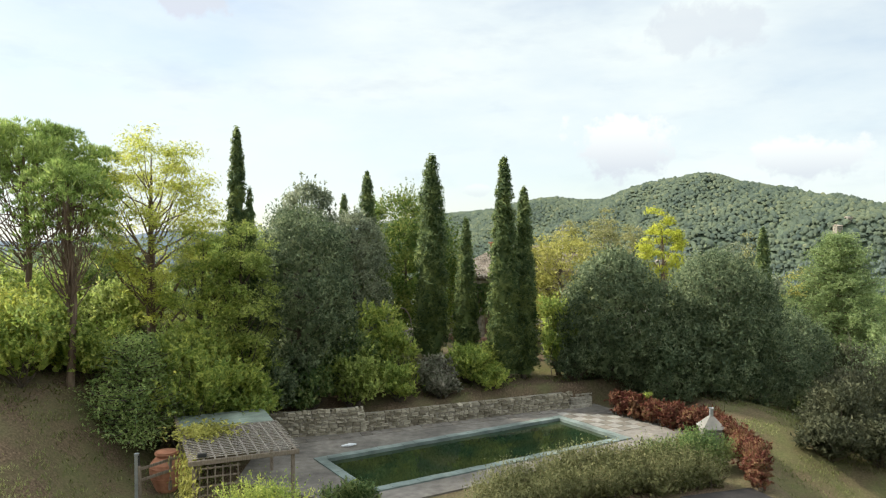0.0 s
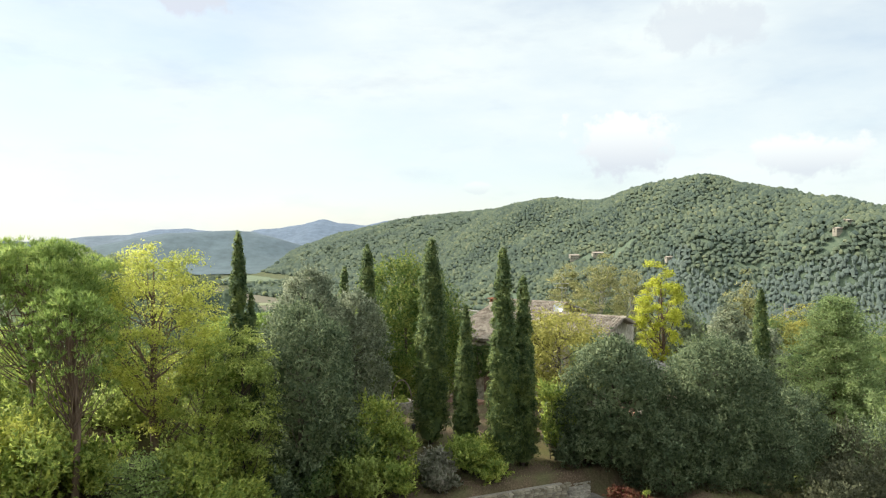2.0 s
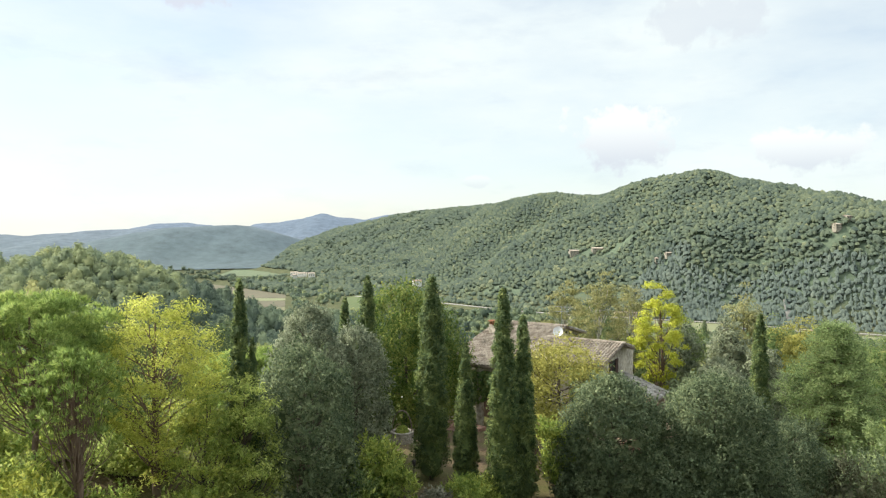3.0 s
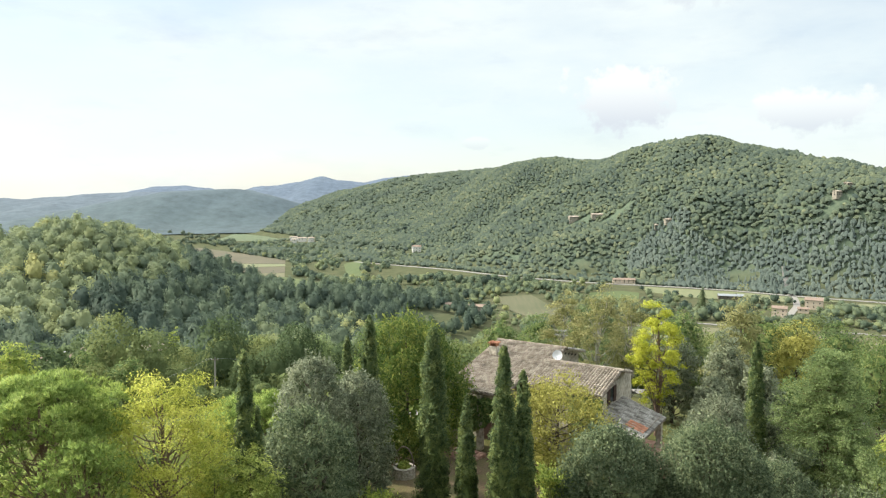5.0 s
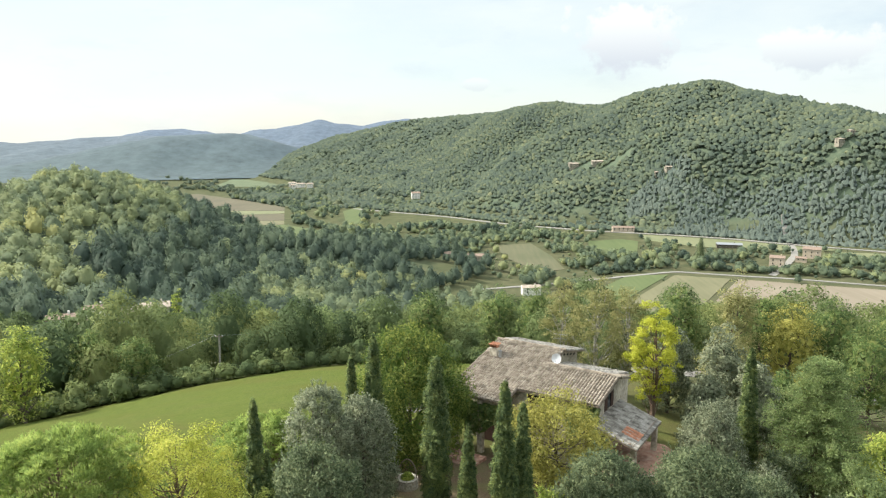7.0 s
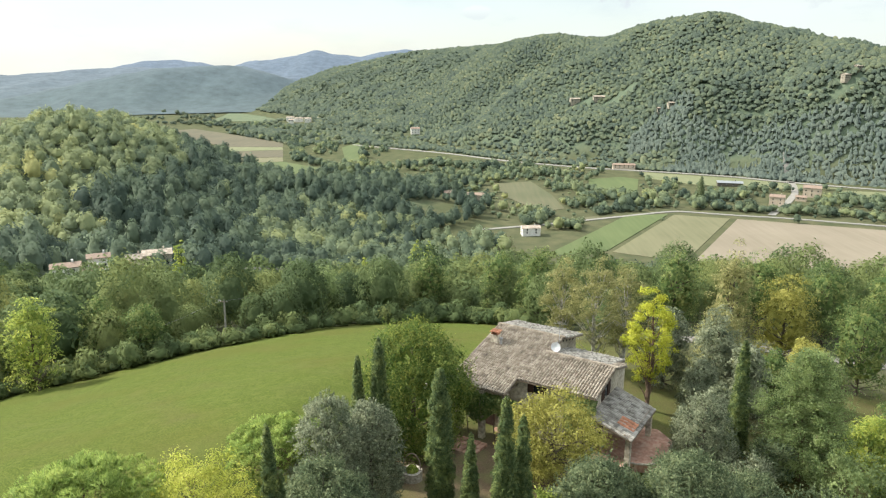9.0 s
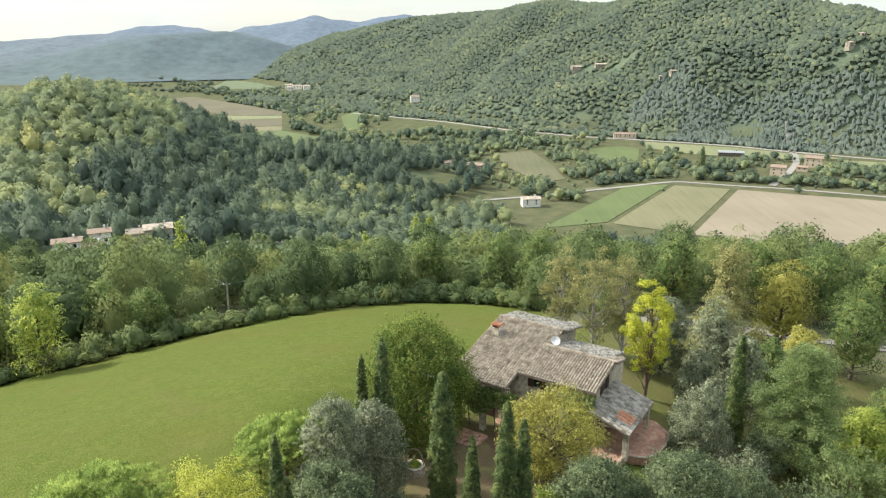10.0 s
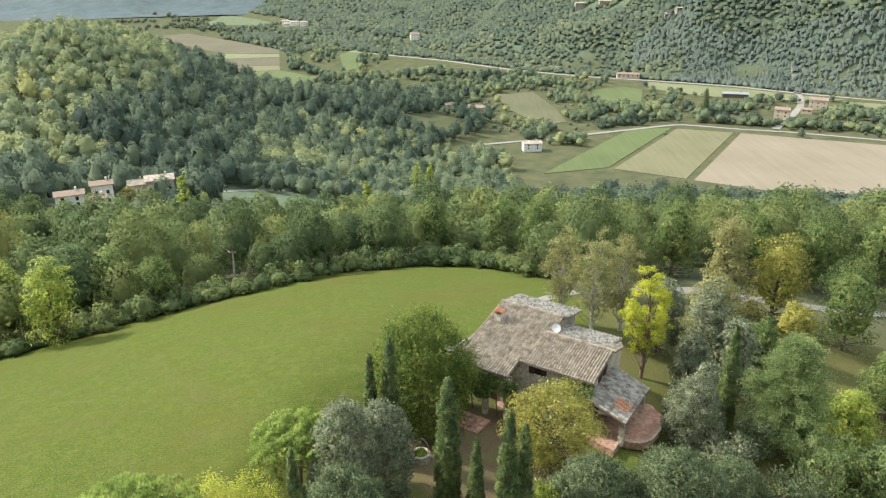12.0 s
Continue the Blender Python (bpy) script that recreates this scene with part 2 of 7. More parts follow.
BARK_PALE = noisy("pale_birch_bark", [(0.35, (0.12, 0.11, 0.10)), (0.5, (0.42, 0.40, 0.36)), (0.7, (0.55, 0.53, 0.49))], 5, bump=0.3, stretch=(1, 1, 0.6))
STONE = noisy("rubble_stone", [(0.3, (0.19, 0.165, 0.13)), (0.5, (0.30, 0.27, 0.215)), (0.7, (0.42, 0.385, 0.32))], 6, bump=0.9, bump_scale=14, dist=0.05, big=0.8)
PALE_MORTAR = noisy("pale_mortar", [(0.3, (0.16, 0.14, 0.11)), (0.7, (0.27, 0.24, 0.19))], 8, bump=0.6)
MORTAR = noisy("dark_mortar", [(0.3, (0.09, 0.08, 0.065)), (0.7, (0.17, 0.15, 0.12))], 8, bump=0.6)
TILE = noisy("weathered_clay_tile", [(0.3, (0.22, 0.175, 0.135)), (0.5, (0.36, 0.30, 0.24)), (0.7, (0.48, 0.42, 0.35))], 5, bump=0.4, big=0.6)
STUCCO_W = noisy("white_stucco", [(0.3, (0.62, 0.60, 0.55)), (0.7, (0.78, 0.76, 0.71))], 0.8, bump=0.2)
STUCCO_P = noisy("peach_stucco", [(0.3, (0.50, 0.41, 0.31)), (0.7, (0.60, 0.50, 0.39))], 0.8, bump=0.2)
FAR_TILE = noisy("red_roof_tile", [(0.3, (0.20, 0.145, 0.11)), (0.7, (0.30, 0.225, 0.175))], 2, bump=0.3)
DARK = noisy("dark_opening", [(0.3, (0.012, 0.011, 0.010)), (0.7, (0.025, 0.022, 0.02))], 3, bump=0.1)


# ---- mesh helpers ----
rng = np.random.default_rng(5)


def mesh_of(name, verts, faces, mat, smooth=False, normals=None):
    """A mesh from arrays: verts (n, 3), faces (m, 3 or 4); normals (n, 3) shade leaves as the round spray they belong to."""
    me = bpy.data.meshes.new(name)
    verts, faces = np.asarray(verts, np.float32), np.asarray(faces, np.int32)
    if normals is not None:
        a, b, c = verts[faces[:, 0]], verts[faces[:, 1]], verts[faces[:, 2]]
        turned = np.einsum("ij,ij->i", np.cross(b - a, c - a), normals[faces[:, 0]]) < 0
        faces[turned] = faces[turned][:, ::-1]
    k = faces.shape[1]
    me.vertices.add(len(verts))
    me.vertices.foreach_set("co", verts.ravel())
    me.loops.add(faces.size)
    me.loops.foreach_set("vertex_index", faces.ravel())
    me.polygons.add(len(faces))
    me.polygons.foreach_set("loop_start", np.arange(0, faces.size, k, dtype=np.int32))
    me.polygons.foreach_set("use_smooth", np.full(len(faces), smooth))
    me.materials.append(mat)
    me.update(calc_edges=True)
    if normals is not None:
        me.polygons.foreach_set("use_smooth", np.full(len(faces), True))
        me.attributes.new("custom_normal", "FLOAT_VECTOR", "POINT").data.foreach_set("vector", np.asarray(normals, np.float32).ravel())
    return me


def join(blocks):
    """Several (verts, faces) or (verts, faces, normals) as one."""
    vs, fs, n = [], [], 0
    for block in blocks:
        vs.append(block[0])
        fs.append(np.asarray(block[1]) + n)
        n += len(block[0])
    if len(blocks[0]) == 3:
        return np.concatenate(vs), np.concatenate(fs), np.concatenate([b[2] for b in blocks])
    return np.concatenate(vs), np.concatenate(fs)


def part(name, bm, mat, parent, label=""):
    """Links a bmesh, a mesh or a (verts, quads) pair as one mesh object under a thing or a part."""
    if isinstance(bm, bmesh.types.BMesh):
        me = bpy.data.meshes.new(name)
        bm.to_mesh(me)
        bm.free()
        me.materials.append(mat)
    elif isinstance(bm, tuple):
        me = mesh_of(name, bm[0], bm[1], mat, normals=bm[2] if len(bm) == 3 else None)
    else:
        me = bm
    ob = new(name, me)
    ob.parent = parent
    return tagged(ob, label=label)


def thing(name, label, category, at=(0, 0, 0), turn=0.0, group="", kind=""):
    ob = new(name)
    ob.matrix_basis = pose(*at, 0, 0, turn)
    return tagged(ob, label, category, group, kind)


def box(bm, x0, x1, y0, y1, z0, z1, bevel=0.0):
    r = bmesh.ops.create_cube(bm, size=1.0)
    bmesh.ops.scale(bm, vec=(x1 - x0, y1 - y0, z1 - z0), verts=r["verts"])
    bmesh.ops.translate(bm, vec=((x0 + x1) / 2, (y0 + y1) / 2, (z0 + z1) / 2), verts=r["verts"])
    if bevel:
        bmesh.ops.bevel(bm, geom=list({e for v in r["verts"] for e in v.link_edges}), offset=bevel, segments=1, affect="EDGES")
    return bm


def boxed(*dims, bevel=0.0):
    return box(bmesh.new(), *dims, bevel=bevel)


def prism(pts, z0, z1):
    """An upright block over a polygon; z0 and z1 may be lists, a height for each corner."""
    bm = bmesh.new()
    n = len(pts)
    lo = [bm.verts.new((x, y, z0[i] if isinstance(z0, list) else z0)) for i, (x, y) in enumerate(pts)]
    hi = [bm.verts.new((x, y, z1[i] if isinstance(z1, list) else z1)) for i, (x, y) in enumerate(pts)]
    bm.faces.new(hi)
    bm.faces.new(lo[::-1])
    for i in range(n):
        bm.faces.new((lo[i], lo[(i + 1) % n], hi[(i + 1) % n], hi[i]))
    bmesh.ops.recalc_face_normals(bm, faces=bm.faces)
    return bm


def tube(path, radii, sides=6):
    """A tapering tube along a path: (verts, quads)."""
    path = np.asarray(path, float)
    d = np.gradient(path, axis=0)
    d /= np.linalg.norm(d, axis=1)[:, None] + 1e-9
    ref = np.where(np.abs(d[:, 2:3]) > 0.9, [[1.0, 0, 0]], [[0, 0, 1.0]])
    a = np.cross(d, ref)
    a /= np.linalg.norm(a, axis=1)[:, None]
    b = np.cross(d, a)
    th = np.linspace(0, 2 * np.pi, sides, endpoint=False)
    ring = np.cos(th)[None, :, None] * a[:, None] + np.sin(th)[None, :, None] * b[:, None]
    v = (path[:, None] + ring * np.asarray(radii, float)[:, None, None]).reshape(-1, 3)
    i, j = np.meshgrid(np.arange(len(path) - 1), np.arange(sides), indexing="ij")
    q = np.stack([i * sides + j, i * sides + (j + 1) % sides, (i + 1) * sides + (j + 1) % sides, (i + 1) * sides + j], -1).reshape(-1, 4)
    return v, q


def unit(n, g):
    v = g.normal(size=(n, 3))
    return v / np.linalg.norm(v, axis=1)[:, None]


def leaves(at, facing, size, long=1.6, g=rng, loose=0.6):
    """Rhombic leaf blades at the given points, facing roughly as told: (verts, quads)."""
    n = len(at)
    nor = facing + loose * unit(n, g)
    nor /= np.linalg.norm(nor, axis=1)[:, None] + 1e-9
    a = np.cross(nor, unit(n, g))
    a /= np.linalg.norm(a, axis=1)[:, None] + 1e-9
    b = np.cross(nor, a)
    s = (np.asarray(size) * g.uniform(0.6, 1.35, n))[:, None]
    bend = nor * s * 0.25
    v = np.stack([at - a * s * long * 0.5, at - b * s * 0.5 + bend, at + a * s * long * 0.5, at + b * s * 0.5 + bend], 1).reshape(-1, 3)
    return v, np.arange(4 * n).reshape(n, 4)


# ---- the lie of the land ----
def smin(a, b, k):
    h = np.clip(0.5 + 0.5 * (b - a) / k, 0, 1)
    return b * (1 - h) + a * h - k * h * (1 - h)


def smax(a, b, k):
    return -smin(-a, -b, k)


def step(a, b, x):
    t = np.clip((x - a) / (b - a), 0, 1)
    return t * t * (3 - 2 * t)


def wave(x, y, s, seed=0.0):
    """Cheap smooth unevenness, about -1 to 1, over lengths of s metres."""
    x, y = x / s + seed, y / s - 2.3 * seed
    return (np.sin(x * 1.7 + 1.3 * np.sin(y * 1.1)) * np.cos(y * 1.9 + 1.1 * np.sin(x * 0.8 + seed)) + 0.5 * np.sin(x * 3.9 + 2 * np.sin(y * 2.7)) * np.cos(y * 3.3 + seed)) / 1.5


FLOOR = -88.0
POOL_O, POOL_A, POOL_B = (-6.2, 31.0), (0.826, 0.564), (0.564, -0.826)
POOL_L, POOL_W = 13.6, 4.95


def pool_xy(a, b):
    return POOL_O[0] + a * POOL_A[0] + b * POOL_B[0], POOL_O[1] + a * POOL_A[1] + b * POOL_B[1]


def ridge(x, y, ax, ay, ah, bx, by, bh, w, sharp=1.7):
    """Height over the valley floor of a ridge whose crest runs from a to b."""
    dx, dy = bx - ax, by - ay
    t = ((x - ax) * dx + (y - ay) * dy) / (dx * dx + dy * dy)
    tc = np.clip(t, 0, 1)
    d = np.hypot(x - ax - tc * dx, y - ay - tc * dy)
    return (ah + (bh - ah) * tc) * np.exp(-((d / w) ** sharp))


# crests of the hills: x, y and height over the valley floor
SPUR = ((-380, 370, 80), (-250, 400, 84), (-268, 470, 86), (-292, 585, 76))
SPUR_FOOT = ((-200, 300, 61), (-250, 400, 84))
SPUR_TAIL = ((-292, 585, 76), (-240, 590, 53), (-205, 558, 41), (-135, 551, 29), (-88, 600, 19), (-50, 590, 8))
CREST = ((-507, 2448, 66), (-323, 2228, 117), (-167, 1994, 147), (-42, 1800, 156), (82, 1598, 162), (121, 1495, 173), (162, 1421, 178), (202, 1365, 171), (242, 1287, 171),
         (281, 1197, 187), (346, 1095, 192), (388, 1039, 176), (412, 987, 168), (435, 912, 153), (470, 840, 138), (640, 700, 106))
# folds in the flank of the long hill: a line, metres up or down, half width
FOLDS = ((((368, 876), (350, 856), (328, 838), (302, 822)), -27, 34), (((209, 1160), (158, 1250), (100, 1290), (46, 1255), (8, 1215)), -20, 60),
         (((328, 1030), (296, 980), (280, 930), (272, 890)), 16, 36), (((210, 945), (181, 912), (157, 885)), -13, 32), (((240, 1083), (215, 1030), (196, 1000)), -12, 34),
         (((-79, 1470), (-39, 1284), (-54, 1182)), -13, 55), (((249, 1126), (168, 1140), (98, 1170), (44, 1150)), 13, 50), (((440, 870), (400, 800), (370, 745)), 8, 32), (((110, 1080), (90, 1010), (60, 960)), -9, 34))


VALLEY_ROAD = [(-175, 1090), (-114, 1047), (-31, 991), (50, 912), (100, 880), (140, 856), (208, 830), (250, 812), (289, 792), (334, 756), (403, 714), (470, 670)]


def spur(x, y):
    """The wooded spur that runs out into the valley."""
    h = 0 * x
    for crest, w in ((SPUR, 118), (SPUR_FOOT, 118), (SPUR_TAIL, 88)):
        for (ax, ay, ah), (bx, by, bh) in zip(crest, crest[1:]):
            h = np.maximum(h, ridge(x, y, ax, ay, ah, bx, by, bh, w))
    return h * (1 + 0.07 * wave(x, y, 60, 0.3))


def wall_line(x):
    """The front of the retaining wall beside the pool, as y over x."""
    return np.where(x < -4.87, 35.3 + (x + 4.87) * 0.353, 35.3 + (x + 4.87) * 0.497)


def height(x, y):
    x, y = np.asarray(x, float), np.asarray(y, float)
    meadow = -1.1 + 0.2 * (x + 40) - 0.22 * (y - 66)
    right = 1.2 - (0.22 + 0.22 * step(58, 46, y)) * (x - 13) - 0.06 * (y - 52)
    back = 1.2 - 0.29 * (y - 77)
    cap = 1.1 + 4.2 * step(-6, -20, x)
    z = smin(smin(smin(cap, meadow, 4), right, 3), back, 4)
    # the mound by the well and the bank behind the wall
    z = z + 1.1 * np.exp(-(((x + 5) / 9) ** 2 + ((y - 49) / 7) ** 2))
    # terrace of the pool, cut level
    behind = y - wall_line(x)
    ter = step(-9.5, -7.5, x + 0.0 * y) * step(13.5, 11.5, x) * (1 - step(0.35, 0.9, behind)) * step(20, 23, y)
    bank_l = -0.2 + (cap + 0.2 - 0.2 * np.clip(34 - y, 0, 20)) * step(-11, -16, x)
    fore = np.where(x < 0, bank_l, -0.3 - 0.33 * np.clip(x - 11, 0, 60))
    near = 1 - step(33, 41, y + 0.15 * np.abs(x))
    z = z * (1 - near) + fore * near
    z = z * (1 - ter) + (-0.06) * ter
    far = step(0.0, 1.0, (np.hypot(x, y) - 90) / 120)
    z = z + 0.12 * wave(x, y, 3.1, 0.4) * (1 - ter) + far * 2.0 * wave(x, y, 40, 1.1)
    # valley floor and the hills beyond
    z = smax(z, -40 - 0.17 * (y - 225) - 0.12 * np.clip(x + 120, -60, 120) + 0 * x - 60 * step(60, 20, y), 4)
    z = np.maximum(z, FLOOR)
    z = np.where((y > 380) & (z < FLOOR + 5), FLOOR, z)
    h = spur(x, y)
    h1 = 0 * x
    for (ax, ay, ah), (bx, by, bh) in zip(CREST, CREST[1:]):
        h1 = np.maximum(h1, ridge(x, y, ax, ay, ah, bx, by, bh, 205 + 0.05 * max(ay - 1100, 0) - 0.3 * max(1000 - ay, 0), 1.9))
    h1 = h1 * step(-4, 120, y - np.interp(x, *zip(*VALLEY_ROAD)))
    flank = step(14, 50, h1) * step(176, 120, h1)
    h1 = h1 + flank * (9 * wave(x + 0.35 * y, 0.25 * y, 95, 2.2) + 3 * wave(x, y, 45, 0.7))
    for line, deep, wide in FOLDS:
        near_to = 1e9 + 0 * x
        for (ax, ay), (bx, by) in zip(line, line[1:]):
            t = np.clip(((x - ax) * (bx - ax) + (y - ay) * (by - ay)) / ((bx - ax) ** 2 + (by - ay) ** 2), 0, 1)
            near_to = np.minimum(near_to, np.hypot(x - ax - t * (bx - ax), y - ay - t * (by - ay)))
        h1 = h1 + step(6, 40, h1) * deep * np.exp(-((near_to / wide) ** 1.4))
    z = np.maximum(z, FLOOR + np.maximum(np.maximum(h - 3, h1 - 9), 0))
    # the basin of the pool
    pa = (x - POOL_O[0]) * POOL_A[0] + (y - POOL_O[1]) * POOL_A[1]
    pb = (x - POOL_O[0]) * POOL_B[0] + (y - POOL_O[1]) * POOL_B[1]
    inside = step(-0.2, 0.3, pa) * step(POOL_L + 0.2, POOL_L - 0.3, pa) * step(-0.2, 0.3, pb) * step(POOL_W + 0.2, POOL_W - 0.3, pb)
    return z - 2.6 * inside


def ground_z(x, y):
    return float(height(np.array([x]), np.array([y]))[0])


MEADOW_X = [-200, -100, -60, -38, -21, -4, 8, 14, 17, 300]
MEADOW_Y = [20, 62, 92, 106, 122, 131, 124, 108, 92, 70]


def meadow_edge(x):
    return np.interp(x, MEADOW_X, MEADOW_Y)


GROUND = None


def ground_material():
    m, n, l, b = material("ground_cover", 0.95)
    b.inputs["Specular IOR Level"].default_value = 0.06
    tc = n.new("ShaderNodeTexCoord")
    at = n.new("ShaderNodeAttribute")
    at.attribute_name = "cover"
    sep = n.new("ShaderNodeSeparateColor")
    l.new(at.outputs["Color"], sep.inputs["Color"])

    def tex(scale, detail=6.0):
        t = n.new("ShaderNodeTexNoise")
        t.inputs["Scale"].default_value, t.inputs["Detail"].default_value = scale, detail
        l.new(tc.outputs["Object"], t.inputs["Vector"])
        return t.outputs["Fac"]

    def blend(fac, a, c):
        x = n.new("ShaderNodeMix")
        x.data_type = "RGBA"
        l.new(fac, x.inputs["Factor"])
        l.new(a, x.inputs["A"])
        l.new(c, x.inputs["B"])
        return x.outputs["Result"]

    def coloured(fac, stops):
        r = ramp(n, stops)
        l.new(fac, r.inputs["Fac"])
        return r.outputs["Color"]

    soil = blend(coloured(tex(0.7), [(0.4, (0, 0, 0)), (0.65, (1, 1, 1))]),
                 coloured(tex(13.0, 10.0), [(0.3, (0.058, 0.040, 0.026)), (0.5, (0.112, 0.080, 0.052)), (0.7, (0.190, 0.138, 0.092))]),
                 coloured(tex(9.0), [(0.3, (0.072, 0.072, 0.032)), (0.7, (0.14, 0.125, 0.064))]))
    fine = coloured(tex(8.0, 12.0), [(0.30, (0.037, 0.054, 0.012)), (0.5, (0.073, 0.096, 0.019)), (0.70, (0.126, 0.146, 0.034))])
    dry = coloured(tex(9.0, 10.0), [(0.34, (0.052, 0.066, 0.012)), (0.66, (0.120, 0.110, 0.030))])
    brown = coloured(tex(5.0, 8.0), [(0.3, (0.085, 0.075, 0.028)), (0.7, (0.150, 0.125, 0.055))])
    dry = blend(coloured(tex(0.23, 6.0), [(0.54, (0, 0, 0)), (0.68, (0.8, 0.8, 0.8))]), dry, brown)
    straw = coloured(tex(6.0, 8.0), [(0.3, (0.074, 0.094, 0.021)), (0.7, (0.148, 0.156, 0.048))])
    fine = blend(coloured(tex(1.1, 9.0), [(0.48, (0, 0, 0)), (0.74, (0.6, 0.6, 0.6))]), fine, straw)
    grass = blend(coloured(tex(0.07, 5.0), [(0.46, (0, 0, 0)), (0.74, (0.9, 0.9, 0.9))]), fine, dry)
    wood = coloured(tex(0.08, 8.0), [(0.3, (0.055, 0.068, 0.038)), (0.7, (0.115, 0.112, 0.064))])
    col = blend(sep.outputs["Red"], soil, grass)
    col = blend(sep.outputs["Green"], col, wood)
    col = blend(sep.outputs["Blue"], col, coloured(tex(0.3, 8.0), [(0.3, (0.088, 0.120, 0.080)), (0.7, (0.126, 0.154, 0.102))]))
    l.new(col, b.inputs["Base Color"])
    bp = n.new("ShaderNodeBump")
    bp.inputs["Strength"].default_value, bp.inputs["Distance"].default_value = 0.5, 0.06
    l.new(tex(11.0, 12.0), bp.inputs["Height"])
    l.new(bp.outputs["Normal"], b.inputs["Normal"])
    return m


def build_ground():
    n_a = 420
    r = np.concatenate([np.arange(0.5, 30, 0.5), np.geomspace(30, 4900, 180)])
    th = np.linspace(0, 2 * np.pi, n_a, endpoint=False)
    R, T = np.meshgrid(r, th, indexing="ij")
    x, y = R * np.cos(T), 33 + R * np.sin(T)
    v = np.stack([x, y, height(x, y)], -1).reshape(-1, 3)
    i, j = np.meshgrid(np.arange(len(r) - 1), np.arange(n_a), indexing="ij")
    q = np.stack([i * n_a + j, (i + 1) * n_a + j, (i + 1) * n_a + (j + 1) % n_a, i * n_a + (j + 1) % n_a], -1).reshape(-1, 4)
    me = mesh_of("ground", v, q, ground_material(), True)
    X, Y = v[:, 0], v[:, 1]
    wood = step(0, 8, Y - meadow_edge(X)) * step(75, 120, Y) * (1 - 0.15 * step(380, 480, Y))
    yard = np.clip(1.25 - np.hypot((X - 1.0) / 9.5, (Y - 53) / 9.0) + 0.15 * wave(X, Y, 3), 0, 1)
    bank = np.where(X > -9, step(46, 42, Y), step(38, 34, Y)) * step(15, 12, X)
    lawn = np.clip(1 - 1.6 * yard, 0, 1) * (1 - bank * step(-24, -19, X)) * (1 - 0.72 * step(12, 13, X) * step(52, 47, Y) * step(40, 24, X)) * (1 - 0.45 * step(13, 18, X) * step(52, 56, Y))
    litter = np.maximum(step(8, 22, spur(X, Y)) * step(200, 260, Y), step(0, 30, Y - np.interp(X, *zip(*VALLEY_ROAD))) * step(5, 14, v[:, 2] - FLOOR) * step(600, 700, Y))
    cover = np.stack([np.clip(lawn + 0.12 * wave(X, Y, 4), 0, 1), wood, litter, 1 + 0 * X], 1)
    at = me.color_attributes.new("cover", "FLOAT_COLOR", "POINT")
    at.data.foreach_set("color", cover.astype(np.float32).ravel())
    return tagged(new("ground", me), "earth bank, green meadow and wooded slopes falling to a valley", "ground", kind="structure")


build_ground()


def far_ranges(x, y):
    z = 0 * x
    for crest, w in ((((-1400, 1850, 2), (-1186, 1969, 20), (-1074, 2034, 61), (-967, 2088, 94), (-868, 2131, 112), (-720, 2185, 118), (-675, 2200, 106), (-613, 2217, 85), (-517, 2241, 58), (-430, 2250, 20)), 250),
                     (((-2100, 2700, 74), (-1843, 2858, 77), (-1673, 2961, 87), (-1562, 3021, 99), (-1426, 3087, 108), (-1305, 3141, 99), (-1100, 3200, 60)), 380),
                     (((-2055, 4228, 88), (-1944, 4280, 110), (-1858, 4318, 132), (-1742, 4366, 139), (-1640, 4406, 119), (-1500, 4430, 70)), 400),
                     (((-1318, 3989, 78), (-1231, 4016, 105), (-1086, 4058, 138), (-937, 4095, 162), (-846, 4115, 182), (-771, 4129, 168), (-602, 4158, 159), (-477, 4174, 178), (-357, 4185, 190), (-100, 4198, 180)), 420)):
        h = 0 * x
        for (ax, ay, ah), (bx, by, bh) in zip(crest, crest[1:]):
            h = np.maximum(h, ridge(x, y, ax, ay, ah, bx, by, bh, w, 1.6))
        rough = step(4, 30, h) * step(0, 14, np.abs(h - crest[len(crest) // 2][2]))
        z = np.maximum(z, h + rough * (10 * wave(x, 0.35 * y, 110, 0.4 + w) + 2.5 * wave(x, y, 38, 0.9)))
    return z


